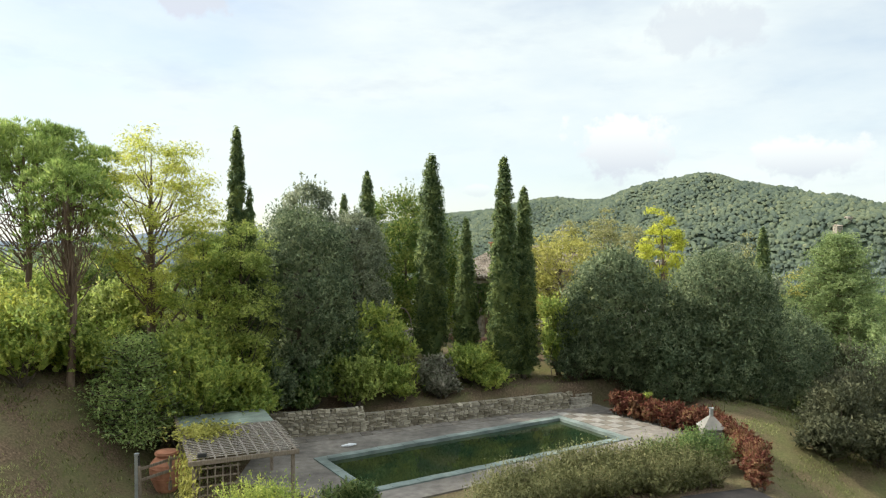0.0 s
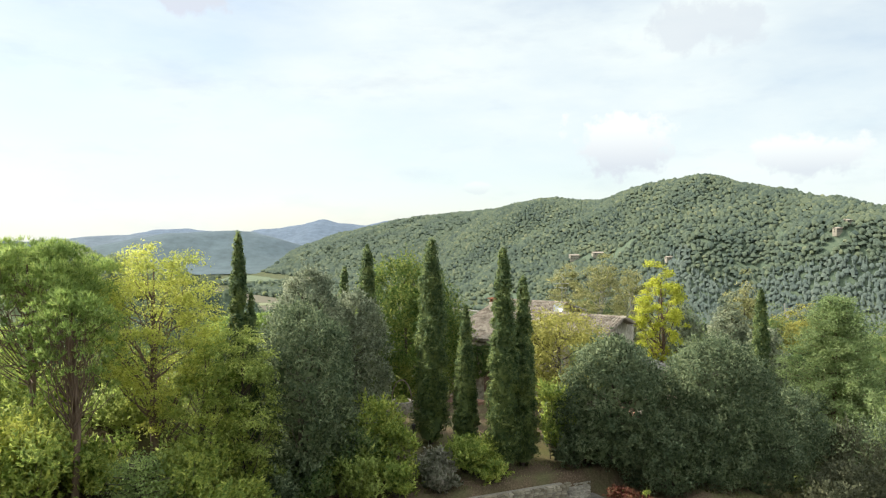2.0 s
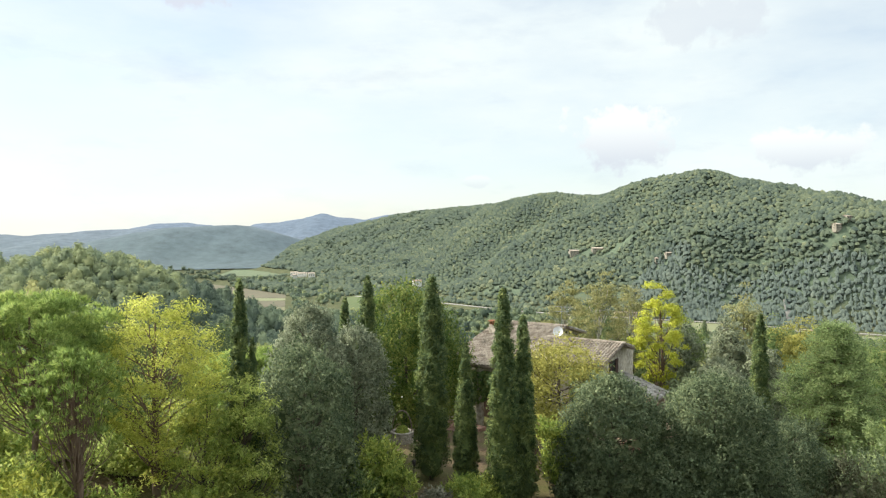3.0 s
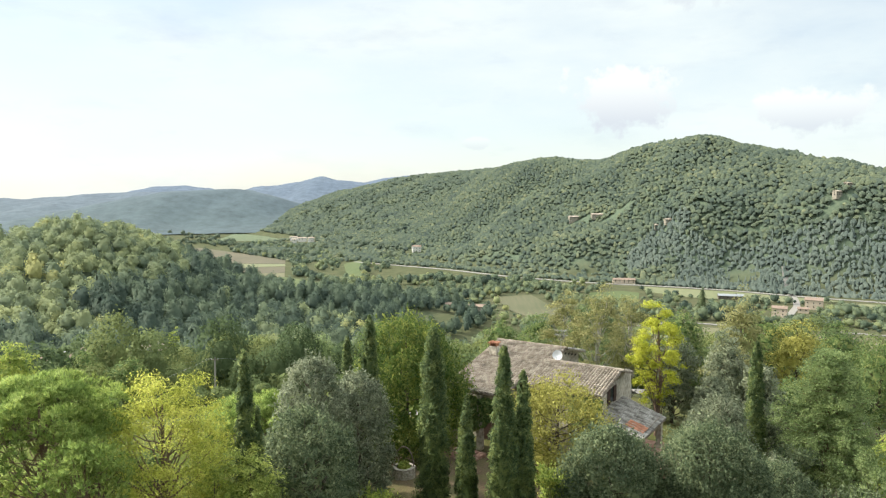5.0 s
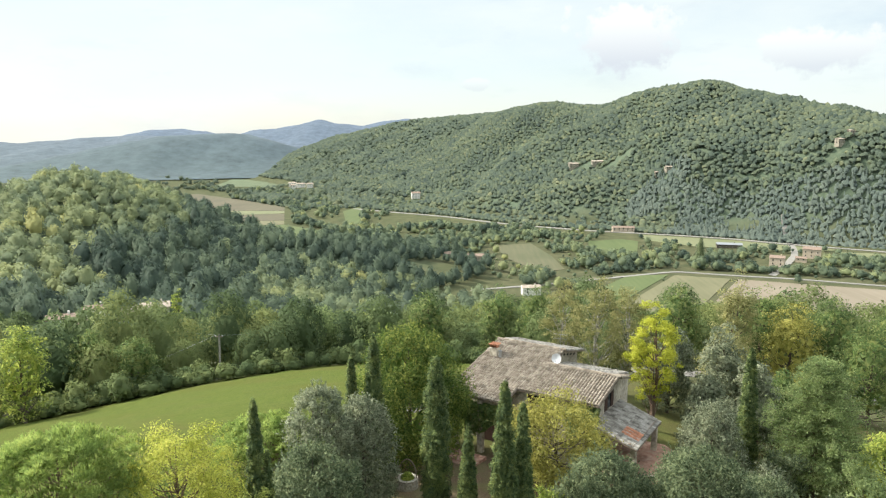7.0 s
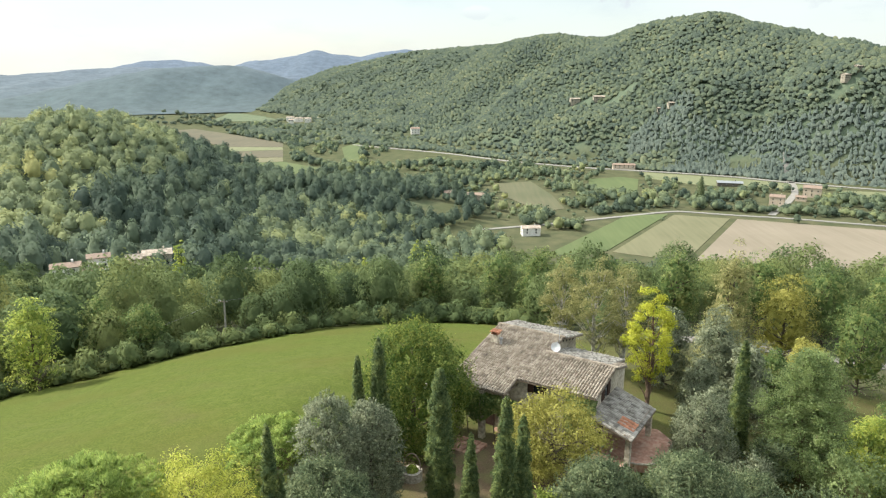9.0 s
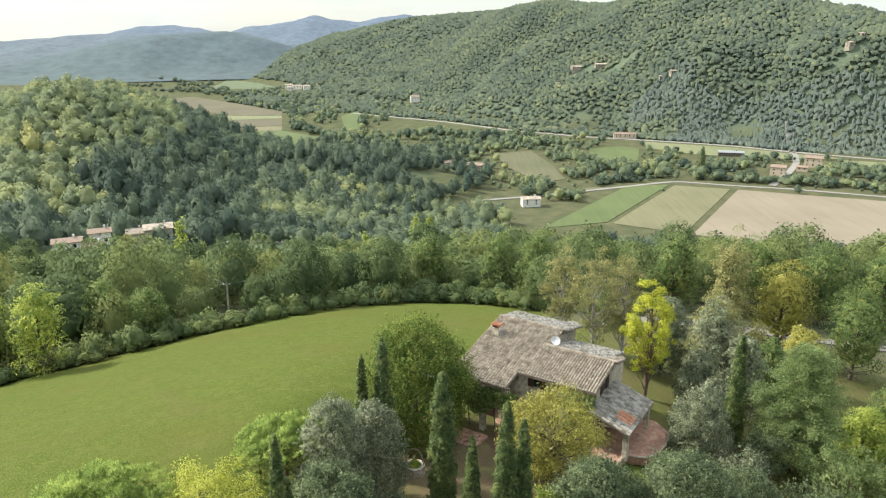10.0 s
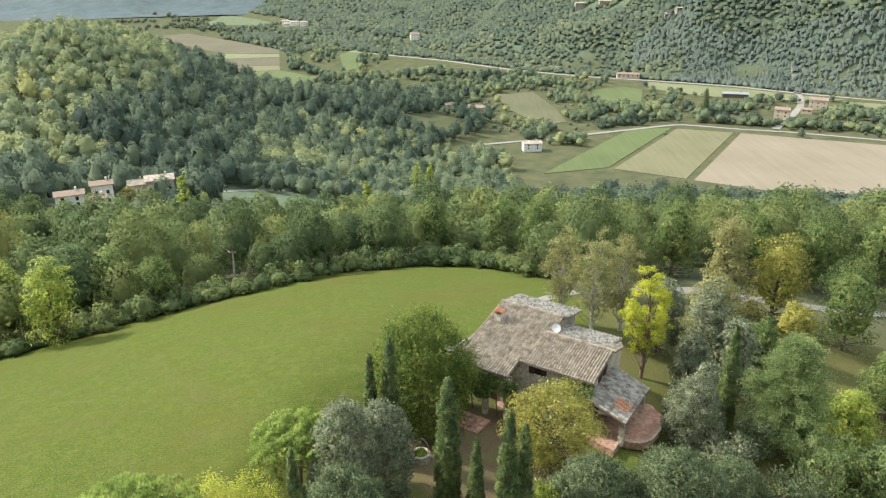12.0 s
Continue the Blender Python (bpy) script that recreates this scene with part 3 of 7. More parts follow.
def build_ranges():
    """The ranges that close the valley; blue haze is put into colour and glow."""
    th = np.radians(np.linspace(87, 142, 240))
    r = np.linspace(1850, 4700, 130)
    R, T = np.meshgrid(r, th, indexing="ij")
    x, y = R * np.cos(T), R * np.sin(T)
    v = np.stack([x, y, FLOOR - 6 + far_ranges(x, y)], -1).reshape(-1, 3)
    n = len(th)
    i, j = np.meshgrid(np.arange(len(r) - 1), np.arange(n - 1), indexing="ij")
    q = np.stack([i * n + j, (i + 1) * n + j, (i + 1) * n + j + 1, i * n + j + 1], -1).reshape(-1, 4)
    m, nn, l, b = material("painted_haze_ranges", 1.0)
    tc, sep = nn.new("ShaderNodeTexCoord"), nn.new("ShaderNodeSeparateXYZ")
    l.new(tc.outputs["Object"], sep.inputs["Vector"])
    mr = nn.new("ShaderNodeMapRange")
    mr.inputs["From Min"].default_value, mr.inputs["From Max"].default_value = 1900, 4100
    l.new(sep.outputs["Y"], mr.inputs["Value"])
    # bluer with distance: haze painted into the colour
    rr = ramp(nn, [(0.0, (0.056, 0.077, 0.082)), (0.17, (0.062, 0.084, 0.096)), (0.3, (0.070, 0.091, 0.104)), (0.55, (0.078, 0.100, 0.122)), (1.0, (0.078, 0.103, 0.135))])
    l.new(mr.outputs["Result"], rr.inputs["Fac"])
    a = nn.new("ShaderNodeTexNoise")
    a.inputs["Scale"].default_value, a.inputs["Detail"].default_value, a.inputs["Roughness"].default_value = 0.03, 12, 0.72
    l.new(tc.outputs["Object"], a.inputs["Vector"])
    m2 = nn.new("ShaderNodeMapRange")
    m2.inputs["From Min"].default_value, m2.inputs["From Max"].default_value = 0.3, 0.7
    m2.inputs["To Min"].default_value, m2.inputs["To Max"].default_value = 0.72, 1.28
    l.new(a.outputs["Fac"], m2.inputs["Value"])
    mul = nn.new("ShaderNodeVectorMath")
    mul.operation = "SCALE"
    l.new(rr.outputs["Color"], mul.inputs[0])
    l.new(m2.outputs["Result"], mul.inputs["Scale"])
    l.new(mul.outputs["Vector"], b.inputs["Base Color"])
    # this glow stands in for the light of hazy air
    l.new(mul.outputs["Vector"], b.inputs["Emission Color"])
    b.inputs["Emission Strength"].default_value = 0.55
    return tagged(new("backdrop", mesh_of("backdrop", v, q, m, True)), "wooded ranges closing the valley, blue haze put into their colour and glow", "hills", kind="structure")


build_ranges()


# ---- trees ----
def limb(start, end, r0, r1, sag=0.15, n=6, g=rng):
    t = np.linspace(0, 1, n)[:, None]
    start, end = np.asarray(start, float), np.asarray(end, float)
    bow = np.sin(np.pi * t) * np.array([[0, 0, -sag]]) * np.linalg.norm(end - start)
    wob = g.normal(size=(n, 3)) * 0.02 * np.linalg.norm(end - start) * np.sin(np.pi * t)
    return tube(start + (end - start) * t + bow + wob, np.linspace(r0, r1, n), 5)


def rounded(n, times=1):
    n = n / (np.linalg.norm(n, axis=1)[:, None] + 1e-9)
    return np.repeat(n, times, 0) if times > 1 else n


def lobed(lobes, radii, count, size, g, long=1.6, shell=0.75, flat=0.8, up=0.25, loose=0.8, own=None):
    """Leaves over the outer parts of rounded sprays."""
    lobes, radii = np.asarray(lobes, float), np.asarray(radii, float)
    w = radii**2 / (radii**2).sum()
    k = g.choice(len(lobes), count, p=w)
    d = unit(count, g)
    d[:, 2] = np.where(d[:, 2] < -0.35, -d[:, 2] * 0.6, d[:, 2])
    rad = radii[k] * (shell + (1 - shell) * 1.6 * g.random(count))
    at = lobes[k] + d * rad[:, None] * np.array([1, 1, flat])
    v, q = leaves(at, d + np.array([0, 0, up]), size, long, g, loose)
    if own is None:
        return v, q
    mid = np.average(lobes, axis=0, weights=w)
    return v, q, rounded(0.62 * d + 0.45 * rounded((at - mid) * np.array([1, 1, 0.8])) + own * unit(count, g) + np.array([0, 0, 0.12]), 4)


def sprays(lobes, radii, shoots, per, length, size, g, up=0.8, own=0.5, flat=1.0):
    """Thin leafy shoots standing out of rounded bushes."""
    lobes, radii = np.asarray(lobes, float), np.asarray(radii, float)
    w = radii**2 / (radii**2).sum()
    k = g.choice(len(lobes), shoots, p=w)
    d = unit(shoots, g)
    d[:, 2] = np.where(d[:, 2] < -0.3, -d[:, 2], d[:, 2])
    root = lobes[k] + d * (radii[k] * g.uniform(0.35, 0.95, shoots))[:, None] * np.array([1, 1, flat])
    way = rounded(d + np.array([0, 0, up]) + 0.35 * unit(shoots, g))
    s = g.random((shoots, per))
    long = (length * g.uniform(0.5, 1.4, shoots))[:, None]
    at = (root[:, None] + way[:, None] * (s * long)[..., None]).reshape(-1, 3)
    way = np.repeat(way, per, 0)
    n = shoots * per
    out = rounded(0.8 * way + 0.9 * unit(n, g))
    side = rounded(np.cross(out, unit(n, g)))
    sz = (size * g.uniform(0.6, 1.4, n))[:, None]
    v = np.stack([at - side * sz * 0.28, at + side * sz * 0.28, at + out * sz], 1).reshape(-1, 3)
    nor = rounded(np.repeat(d, per, 0) + own * unit(n, g) + np.array([0, 0, 0.25]), 3)
    return v, np.arange(3 * n).reshape(-1, 3), nor


def halved(block):
    """Leaf blades cut to one triangle each."""
    v, q, n = block
    v, n = (a.reshape(-1, 4, 3)[:, [0, 1, 2]].reshape(-1, 3) for a in (v, n))
    return v, np.arange(len(v)).reshape(-1, 3), n


def crown_lobes(n, rx, rz, zc, g, power=1.0, low=-1.0, r0=0.28, r1=0.45):
    """Sprays set over an uneven egg: centres and radii."""
    d = unit(n, g)
    d[:, 2] = np.clip(d[:, 2], low, 1)
    rad = g.uniform(0.55, 0.9, n) * (1 + 0.12 * np.sin(3 * np.arctan2(d[:, 1], d[:, 0]) + g.random() * 6))
    c = d * rad[:, None] * np.array([rx, rx, rz])
    taper = 1 - 0.35 * power * np.clip(c[:, 2] / rz, 0, 1)
    c[:, :2] *= taper[:, None]
    c[:, 2] += zc
    return c, g.uniform(r0, r1, n) * rx


def grown(name, label, x, y, top, spread, mat, bark=BARK, form="round", count=7000, size=0.16, clear=0.12, seed=1, z=None, group="", lean=(0, 0), long=1.6, base=None):
    """A tree of trunk and crown; top is the height of its tip over the level of the pool."""
    g = np.random.default_rng(seed)
    count, size = (int(count * 0.9), size * 1.1) if form in ("pine", "tiers") else (count, size * 1.2)
    z = ground_z(x, y) - 0.1 if z is None else z
    h = top - z
    ob = thing(name, label, "tree" if form != "shrub" else "shrub", (x, y, z), group=group)
    wood, lobes, radii = [], [], []
    lx, ly = lean
    if form == "cypress":
        blunt = base or 0.6
        n = 460
        t = g.random(n) ** 0.85
        a = g.random(n) * 2 * np.pi
        prof = np.minimum(1, (t / 0.1 + 0.35)) * np.clip(1.0 - t, 0, 1) ** blunt * 1.08
        rr = spread * prof * g.uniform(0.5, 0.93, n)
        c = np.stack([rr * np.cos(a) + lx * t, rr * np.sin(a) + ly * t, 0.3 + t * (h - 0.45)], 1)
        r = spread * (0.10 + 0.15 * prof) * g.uniform(0.7, 1.3, n)
        crown = halved(lobed(c, r, count, size, g, 2.4, 0.55, flat=2.0, up=0.1, loose=0.8, own=0.45))
        wood.append(tube([(0, 0, -0.3), (lx * 0.3, ly * 0.3, h * 0.3), (lx * 0.9, ly * 0.9, h * 0.9)], [0.17, 0.13, 0.02], 7))
        # the dense inner growth that hides the stem
        tt = np.linspace(0.04, 0.93, 14)
        pr = np.minimum(1, tt / 0.1 + 0.3) * (1 - tt) ** blunt * 0.72 * spread
        cv, cq = tube(np.stack([lx * tt, ly * tt, tt * h], 1), pr, 9)
        cv = cv + g.normal(size=cv.shape) * 0.06 * spread
        crown = join([crown, (cv, np.concatenate([cq[:, :3], cq[:, [0, 2, 3]]]), rounded(cv * np.array([1, 1, 0]) + 1e-4))])
    elif form == "pine":
        th = h * (1 - clear)
        wood.append(tube([(0, 0, -0.3), (0.15, 0.1, h * 0.35), (lx * 0.6, ly * 0.6, h * 0.7), (lx, ly, h * 0.86)], [0.17, 0.125, 0.08, 0.035], 8))
        n = 210
        a = np.linspace(0, 2 * np.pi * 33, n) + g.random(n)
        rr = spread * np.sqrt(g.uniform(0.02, 1, n)) * 0.9
        zz = h - 0.6 - (rr / spread) ** 2.4 * h * 0.17 - g.random(n) ** 1.6 * h * 0.30 * (0.35 + rr / spread)
        lobes = np.stack([rr * np.cos(a) + lx, rr * np.sin(a) + ly, zz], 1)
        radii = g.uniform(0.55, 1.0, n) * spread * 0.155
        for c in lobes[::2]:
            s = g.uniform(0.3, 0.78)
            wood.append(limb((lx * s, ly * s, h * s), c - [0, 0, 0.3], 0.03, 0.008, 0.12, g=g))
        # tufts of needles on every spray
        k = g.choice(n, count // 6)
        d = unit(len(k), g)
        d[:, 2] = np.abs(d[:, 2]) * 0.9 - 0.1
        tuft = lobes[k] + d * radii[k][:, None] * np.array([1, 1, 0.95])
        at = np.repeat(tuft, 6, 0)
        dirs = np.repeat(d + [0, 0, 0.6], 6, 0) + 0.9 * unit(len(at), g)
        dirs /= np.linalg.norm(dirs, axis=1)[:, None]
        side = np.cross(dirs, unit(len(at), g))
        side /= np.linalg.norm(side, axis=1)[:, None]
        s = (size * g.uniform(0.8, 1.4, len(at)))[:, None]
        v = np.stack([at - side * s * 0.13, at + side * s * 0.13, at + dirs * s * 1.6], 1).reshape(-1, 3)
        nor = rounded(np.repeat(d, 6, 0) + 0.55 * dirs + np.array([0, 0, 0.25]), 3)
        crown = (v, np.arange(len(v)).reshape(-1, 3), nor)
    elif form == "tiers":
        wood.append(tube([(0, 0, -0.3), (0.1, 0, h * 0.5), (lx, ly, h * 0.97)], [0.24, 0.15, 0.03], 8))
        blocks = []
        levels = 26
        for i in range(levels):
            t = 0.08 + 0.9 * (i + 0.7 * g.random()) / levels
            reach = spread * (1 - t) ** 0.55 * g.uniform(0.8, 1.15) + 0.3
            for k in range(8):
                a = k * 2 * np.pi / 8 + i * 0.9 + g.normal() * 0.25
                rl = reach * g.uniform(0.65, 1.1)
                tip = np.array([np.cos(a) * rl + lx * t, np.sin(a) * rl + ly * t, h * t + 0.12 * rl])
                root = np.array([lx * t, ly * t, h * t - 0.1])
                wood.append(limb(root, tip, 0.05, 0.012, 0.06, 5, g))
                m = max(10, int(count / levels / 8 * (0.4 + reach / spread)))
                s = g.uniform(0.25, 1.08, m)[:, None]
                at = root + (tip - root) * s + g.normal(size=(m, 3)) * np.array([0.42, 0.42, 0.26]) * (0.4 + 0.25 * spread / 3)
                blocks.append(leaves(at, np.tile([0, 0, 1.0], (m, 1)), size, 2.2, g, 1.1))
        crown = join(blocks)
    elif form == "shrub":
        n = 26
        c, r = crown_lobes(n, spread, h * 0.46, h * 0.48, g, 0.3, low=-0.7, r0=0.24, r1=0.42)
        c[:, 2] = np.maximum(c[:, 2], 0.1 * h)
        crown = sprays(c, r, count // 8, 8, 0.24 * spread + 0.1, size, g, own=0.6)
        m = 260
        d = unit(m, g)
        at = np.stack([d[:, 0] * spread * 0.5, d[:, 1] * spread * 0.5, h * 0.46 + d[:, 2] * h * 0.3], 1)
        iv, iq = leaves(at, d, spread * 0.15, 1.2, g, 0.5)
        crown = join([crown, halved((iv, iq, np.repeat(d, 4, 0)))])
        for i in range(n):
            wood.append(limb((0.1 * g.normal(), 0.1 * g.normal(), 0), c[i], 0.03, 0.008, 0.03, 5, g))
    elif form == "dome":
        # a close dome down to the ground, its face broken into many small upright sprays
        n = 420 if base is None else base
        t = g.random(n) ** 0.9
        a = g.random(n) * 2 * np.pi
        prof = np.minimum(1.0, 0.74 + 0.9 * t) * np.sqrt(np.clip(1 - np.clip((t - 0.32) / 0.68, 0, 1) ** 2.2, 0, 1))
        big = 1 + 0.09 * np.sin(3 * a + 5 * t + seed) + 0.06 * np.sin(7 * a - 9 * t)
        rr = spread * prof * big * g.uniform(0.86, 0.99, n)
        r = g.uniform(0.10, 0.21, n) * spread * (420 / n) ** 0.4
        c = np.stack([rr * np.cos(a) + lx * t, rr * np.sin(a) + ly * t, 0.12 + t * (h - 0.5)], 1)
        crown = lobed(c, r, int(count * 0.85), size, g, long, 0.45, flat=1.25, loose=0.9, own=0.5)
        crown = join([halved(crown), sprays(c, r, count // 45, 9, 0.20 * spread + 0.15, size * 1.35, g, up=1.3, own=0.6)])
        m = 700
        t, a = g.random(m), g.random(m) * 2 * np.pi
        rr = 0.64 * spread * np.sqrt(np.clip(1 - np.clip((t - 0.3) / 0.7, 0, 1) ** 2, 0, 1))
        d = np.stack([np.cos(a), np.sin(a), 0.4 * t], 1)
        iv, iq = leaves(np.stack([rr * np.cos(a), rr * np.sin(a), h * (0.1 + 0.72 * t)], 1), d, spread * 0.16, 1.2, g, 0.5)
        crown = join([crown, halved((iv, iq, np.repeat(d, 4, 0)))])
        stem = 0.03 + 0.011 * h
        wood.append(tube([(0, 0, -0.3), (0.1, 0.05, h * 0.4), (lx, ly, h * 0.85)], [stem * 1.3, stem, 0.02], 7))
        for i in range(0, n, 9):
            s = np.clip(c[i, 2] / h - 0.15, 0.05, 0.75)
            wood.append(limb((lx * s, ly * s, h * s), c[i], 0.05, 0.012, 0.04, 5, g))
    else:
        zc, rz = h * (0.5 + clear / 2), h * (0.5 - clear / 2)
        n = {"round": 90, "dense": 150, "airy": 150, "tall": 110, "shrub": 45}[form]
        c, r = crown_lobes(n, spread, rz, zc, g, {"round": 0.6, "dense": 0.75, "airy": 0.5, "tall": 1.0, "shrub": 0.4}[form], r0=0.14, r1=0.24 if form in ("tall", "airy") else 0.32)
        if form == "dense":
            c[:, :2] *= 1.05
            low = c[:, 2] < zc * 1.1
            a = np.arctan2(c[low, 1], c[low, 0])
            rr = spread * g.uniform(0.55, 0.9, low.sum())
            c[low, 0], c[low, 1] = rr * np.cos(a), rr * np.sin(a)
            c[low, 2] = g.uniform(0.06, 0.55, low.sum()) * h
        c[:, 2] = np.maximum(c[:, 2], 0.05 * h)
        c[:, 0] += lx * c[:, 2] / h
        c[:, 1] += ly * c[:, 2] / h
        shell = {"round": 0.7, "dense": 0.8, "airy": 0.25, "tall": 0.4, "shrub": 0.6}[form]
        crown = lobed(c, r, count, size, g, long, shell, own=0.55 if form != "airy" else 0.9)
        if form in ("dense", "round", "shrub"):
            # twiggy inner mass
            m = 500
            d = unit(m, g)
            at = np.stack([d[:, 0] * spread * 0.55, d[:, 1] * spread * 0.55, zc + d[:, 2] * rz * 0.6], 1)
            iv, iq = leaves(at, d, spread * 0.22, 1.2, g, 0.5)
            crown = join([crown, (iv, iq, np.repeat(d, 4, 0))])
        stem = 0.03 + 0.011 * h
        wood.append(tube([(0, 0, -0.3), (0.05 * h * g.normal() * 0.3, 0.02 * h, h * 0.4), (lx * 0.8, ly * 0.8, h * 0.85)], [stem * 1.3, stem, 0.02], 7))
        for i in range(0, n, 3 if form in ("airy", "tall") else 4):
            s = np.clip(c[i, 2] / h - g.uniform(0.1, 0.3), 0.08, 0.75)
            wood.append(limb((lx * s * 0.8, ly * s * 0.8, h * s), c[i], 0.018 * h * 0.3 * (1.1 - s) + 0.012, 0.01, 0.04, 6, g))
    part("trunk", join(wood), bark, ob)
    part("crown", halved(crown) if len(crown) == 3 and crown[1].shape[1] == 4 else crown, mat, ob)
    return ob


CY = "dark green Italian cypress, slender and pointed, on the bank"
for x, y, top, sp, lean, seed in ((-11.0, 35.9, 14.7, 0.85, (0, 0), 11), (-6.8, 51.0, 13.9, 1.05, (0, 0), 12), (-8.45, 51.2, 12.3, 0.75, (0, 0), 13),
                                  (-2.0, 44.6, 14.2, 1.15, (0, 0), 14), (0.1, 43.2, 10.4, 0.75, (0, 0), 15), (2.25, 41.6, 13.8, 1.05, (0, 0), 16),
                                  (3.4, 42.4, 12.2, 0.9, (0, 0), 17), (24.2, 61.0, 10.0, 1.0, (0, 0), 18)):
    grown("cypress_tree", CY, x, y, top, sp, LEAF_CYPRESS, form="cypress", count=24000, size=0.085, seed=seed, group="cypresses", lean=lean, base={14: 0.42, 16: 0.55, 17: 0.55, 18: 0.5}.get(seed))
grown("cypress_tree", "small young cypress beside a taller one", -10.45, 36.2, 11.9, 0.6, LEAF_CYPRESS, form="cypress", count=6000, size=0.085, seed=19, group="cypresses")
PI = "umbrella pine with a bare branching trunk and a spreading green crown"
grown("umbrella_pine", PI, -19.1, 31.9, 14.6, 3.9, LEAF_PINE, BARK_WARM, form="pine", count=60000, size=0.125, seed=21, group="pines")
grown("umbrella_pine", PI, -15.6, 29.2, 12.8, 2.0, LEAF_PINE, BARK_WARM, form="pine", count=11000, size=0.125, seed=22, group="pines")
grown("umbrella_pine", "umbrella pine with a flat bright green crown beside the meadow", -13.3, 45.5, 9.8, 3.6, LEAF_PINE, BARK_WARM, form="pine", count=52000, size=0.125, seed=23, group="pines")
YE = "slender deciduous tree with sparse yellowing leaves and grey branches"
grown("yellowing_tree", YE, -14.2, 33.6, 15.0, 3.1, LEAF_YELLOW, BARK_WARM, form="airy", count=27000, size=0.075, clear=0.2, seed=31)
grown("lime_green_tree", "leafy broad tree with yellow-green foliage on the bank", -11.9, 33.9, 10.0, 2.2, LEAF_LIME, form="airy", count=16000, size=0.09, clear=0.05, seed=32)
grown("leafy_tree", "olive-green leafy tree between the pines and the oaks", -10.4, 34.6, 10.4, 2.3, LEAF_BANK, form="airy", count=20000, size=0.09, clear=0.02, seed=38)
grown("grey_oak", "large grey-green evergreen oak with dense foliage to the ground", -8.6, 38.4, 10.9, 3.0, LEAF_HOLM, form="dome", count=38000, size=0.10, clear=0.0, seed=33, group="evergreen oaks")
grown("grey_oak", "tall grey-green evergreen oak behind the bank", -9.3, 43.8, 12.5, 2.5, LEAF_OLIVE, form="dome", count=22000, size=0.11, clear=0.05, seed=34, group="evergreen oaks")
grown("grey_oak", "bushy grey-green evergreen oak with brownish sprays", -7.0, 46.2, 10.9, 2.3, LEAF_OLIVE, form="dome", count=21000, size=0.11, clear=0.05, seed=35, group="evergreen oaks")
grown("leafy_tree", "round green tree turning yellow at the top", -4.8, 57.4, 12.3, 4.5, LEAF_LUSH, form="dome", count=46000, size=0.12, clear=0.02, seed=36, base=230)
grown("autumn_tree", "broad tree with golden brown autumn leaves before the house", 6.5, 50.6, 9.8, 4.4, LEAF_BROWN, form="airy", count=21000, size=0.115, clear=0.12, seed=37)
HO = "dark grey-green holm oak with dense foliage down to the ground"
for x, y, top, sp, n, seed in ((8.7, 43.2, 8.4, 2.95, 36000, 41), (14.9, 44.2, 8.2, 3.5, 45000, 42), (21.0, 48.6, 4.4, 2.5, 19500, 43), (6.4, 45.6, 5.0, 1.5, 12000, 44), (20.2, 58.0, 6.2, 2.6, 16500, 45), (11.5, 42.4, 4.6, 2.3, 12000, 124), (14.1, 42.6, 5.2, 2.7, 15000, 125), (17.2, 44.0, 4.4, 2.4, 12000, 126), (8.9, 43.4, 4.2, 1.8, 9000, 127)):
    grown("holm_oak", HO, x, y, top, sp, LEAF_HOLM if seed != 45 else LEAF_OLIVE, form="dome", count=n, size=0.10, clear=0.0, seed=seed, group="evergreen oaks")
grown("cedar", "soft green layered conifer with reddish trunk and tiered boughs", 29.7, 60.0, 9.6, 5.0, LEAF_CEDAR, BARK_WARM, form="tiers", count=62000, size=0.085, seed=51)
grown("ginkgo", "narrow bright yellow-green tree with a slim bare trunk", 18.3, 69.8, 12.4, 2.8, LEAF_GINKGO, BARK_WARM, form="tall", count=17000, size=0.115, clear=0.14, seed=52)
for x, y, top, sp, seed in ((14.5, 79.4, 12.8, 3.2, 53), (18.5, 82.5, 11.8, 2.8, 54), (11.2, 83.5, 11.6, 2.6, 55)):
    grown("birch", "pale-stemmed birch with sparse yellowish leaves behind the house", x, y, top, sp, LEAF_BIRCH, BARK_PALE, form="airy", count=12000, size=0.12, clear=0.12, seed=seed, group="birches")
for x, y, top, sp, mat, seed in ((26.5, 74.0, 8.6, 2.6, LEAF_OLIVE, 61), (23.0, 68.0, 5.6, 2.0, LEAF_OLIVE, 62), (37.3, 99.7, 9.2, 3.4, LEAF_BIRCH, 63), (44.4, 98.5, 5.6, 4.4, LEAF_BROWN, 64),
                                 (52.0, 92.0, 4.5, 4.6, LEAF_GREEN, 65), (31.0, 86.0, 5.0, 3.2, LEAF_BIRCH, 66), (60.0, 84.0, 3.0, 4.6, LEAF_GREEN, 67), (47.0, 72.0, 1.5, 3.6, LEAF_GREEN, 68), (38.0, 64.0, 1.6, 2.8, LEAF_LIME, 69), (23.5, 63.5, 4.6, 2.2, LEAF_OLIVE, 60), (28.6, 71.0, 6.0, 2.6, LEAF_OLIVE, 59), (33.5, 76.0, 3.2, 2.4, LEAF_GREEN, 58), (34.5, 70.0, 3.2, 2.4, LEAF_LIME, 57), (41.0, 84.0, 2.0, 2.6, LEAF_BROWN, 56), (22.0, 77.5, 8.2, 2.6, LEAF_OLIVE, 48), (36.5, 54.5, 2.0, 3.0, LEAF_CEDAR, 47), (44.0, 62.0, 0.2, 3.0, LEAF_GREEN, 49)):
    grown("broadleaf_tree", "broadleaf tree with rounded foliage on the lawn beside the drive", x, y, top, sp, mat, form="dense", count=8000, size=0.17, clear=0.0, seed=seed, group="trees behind the house")

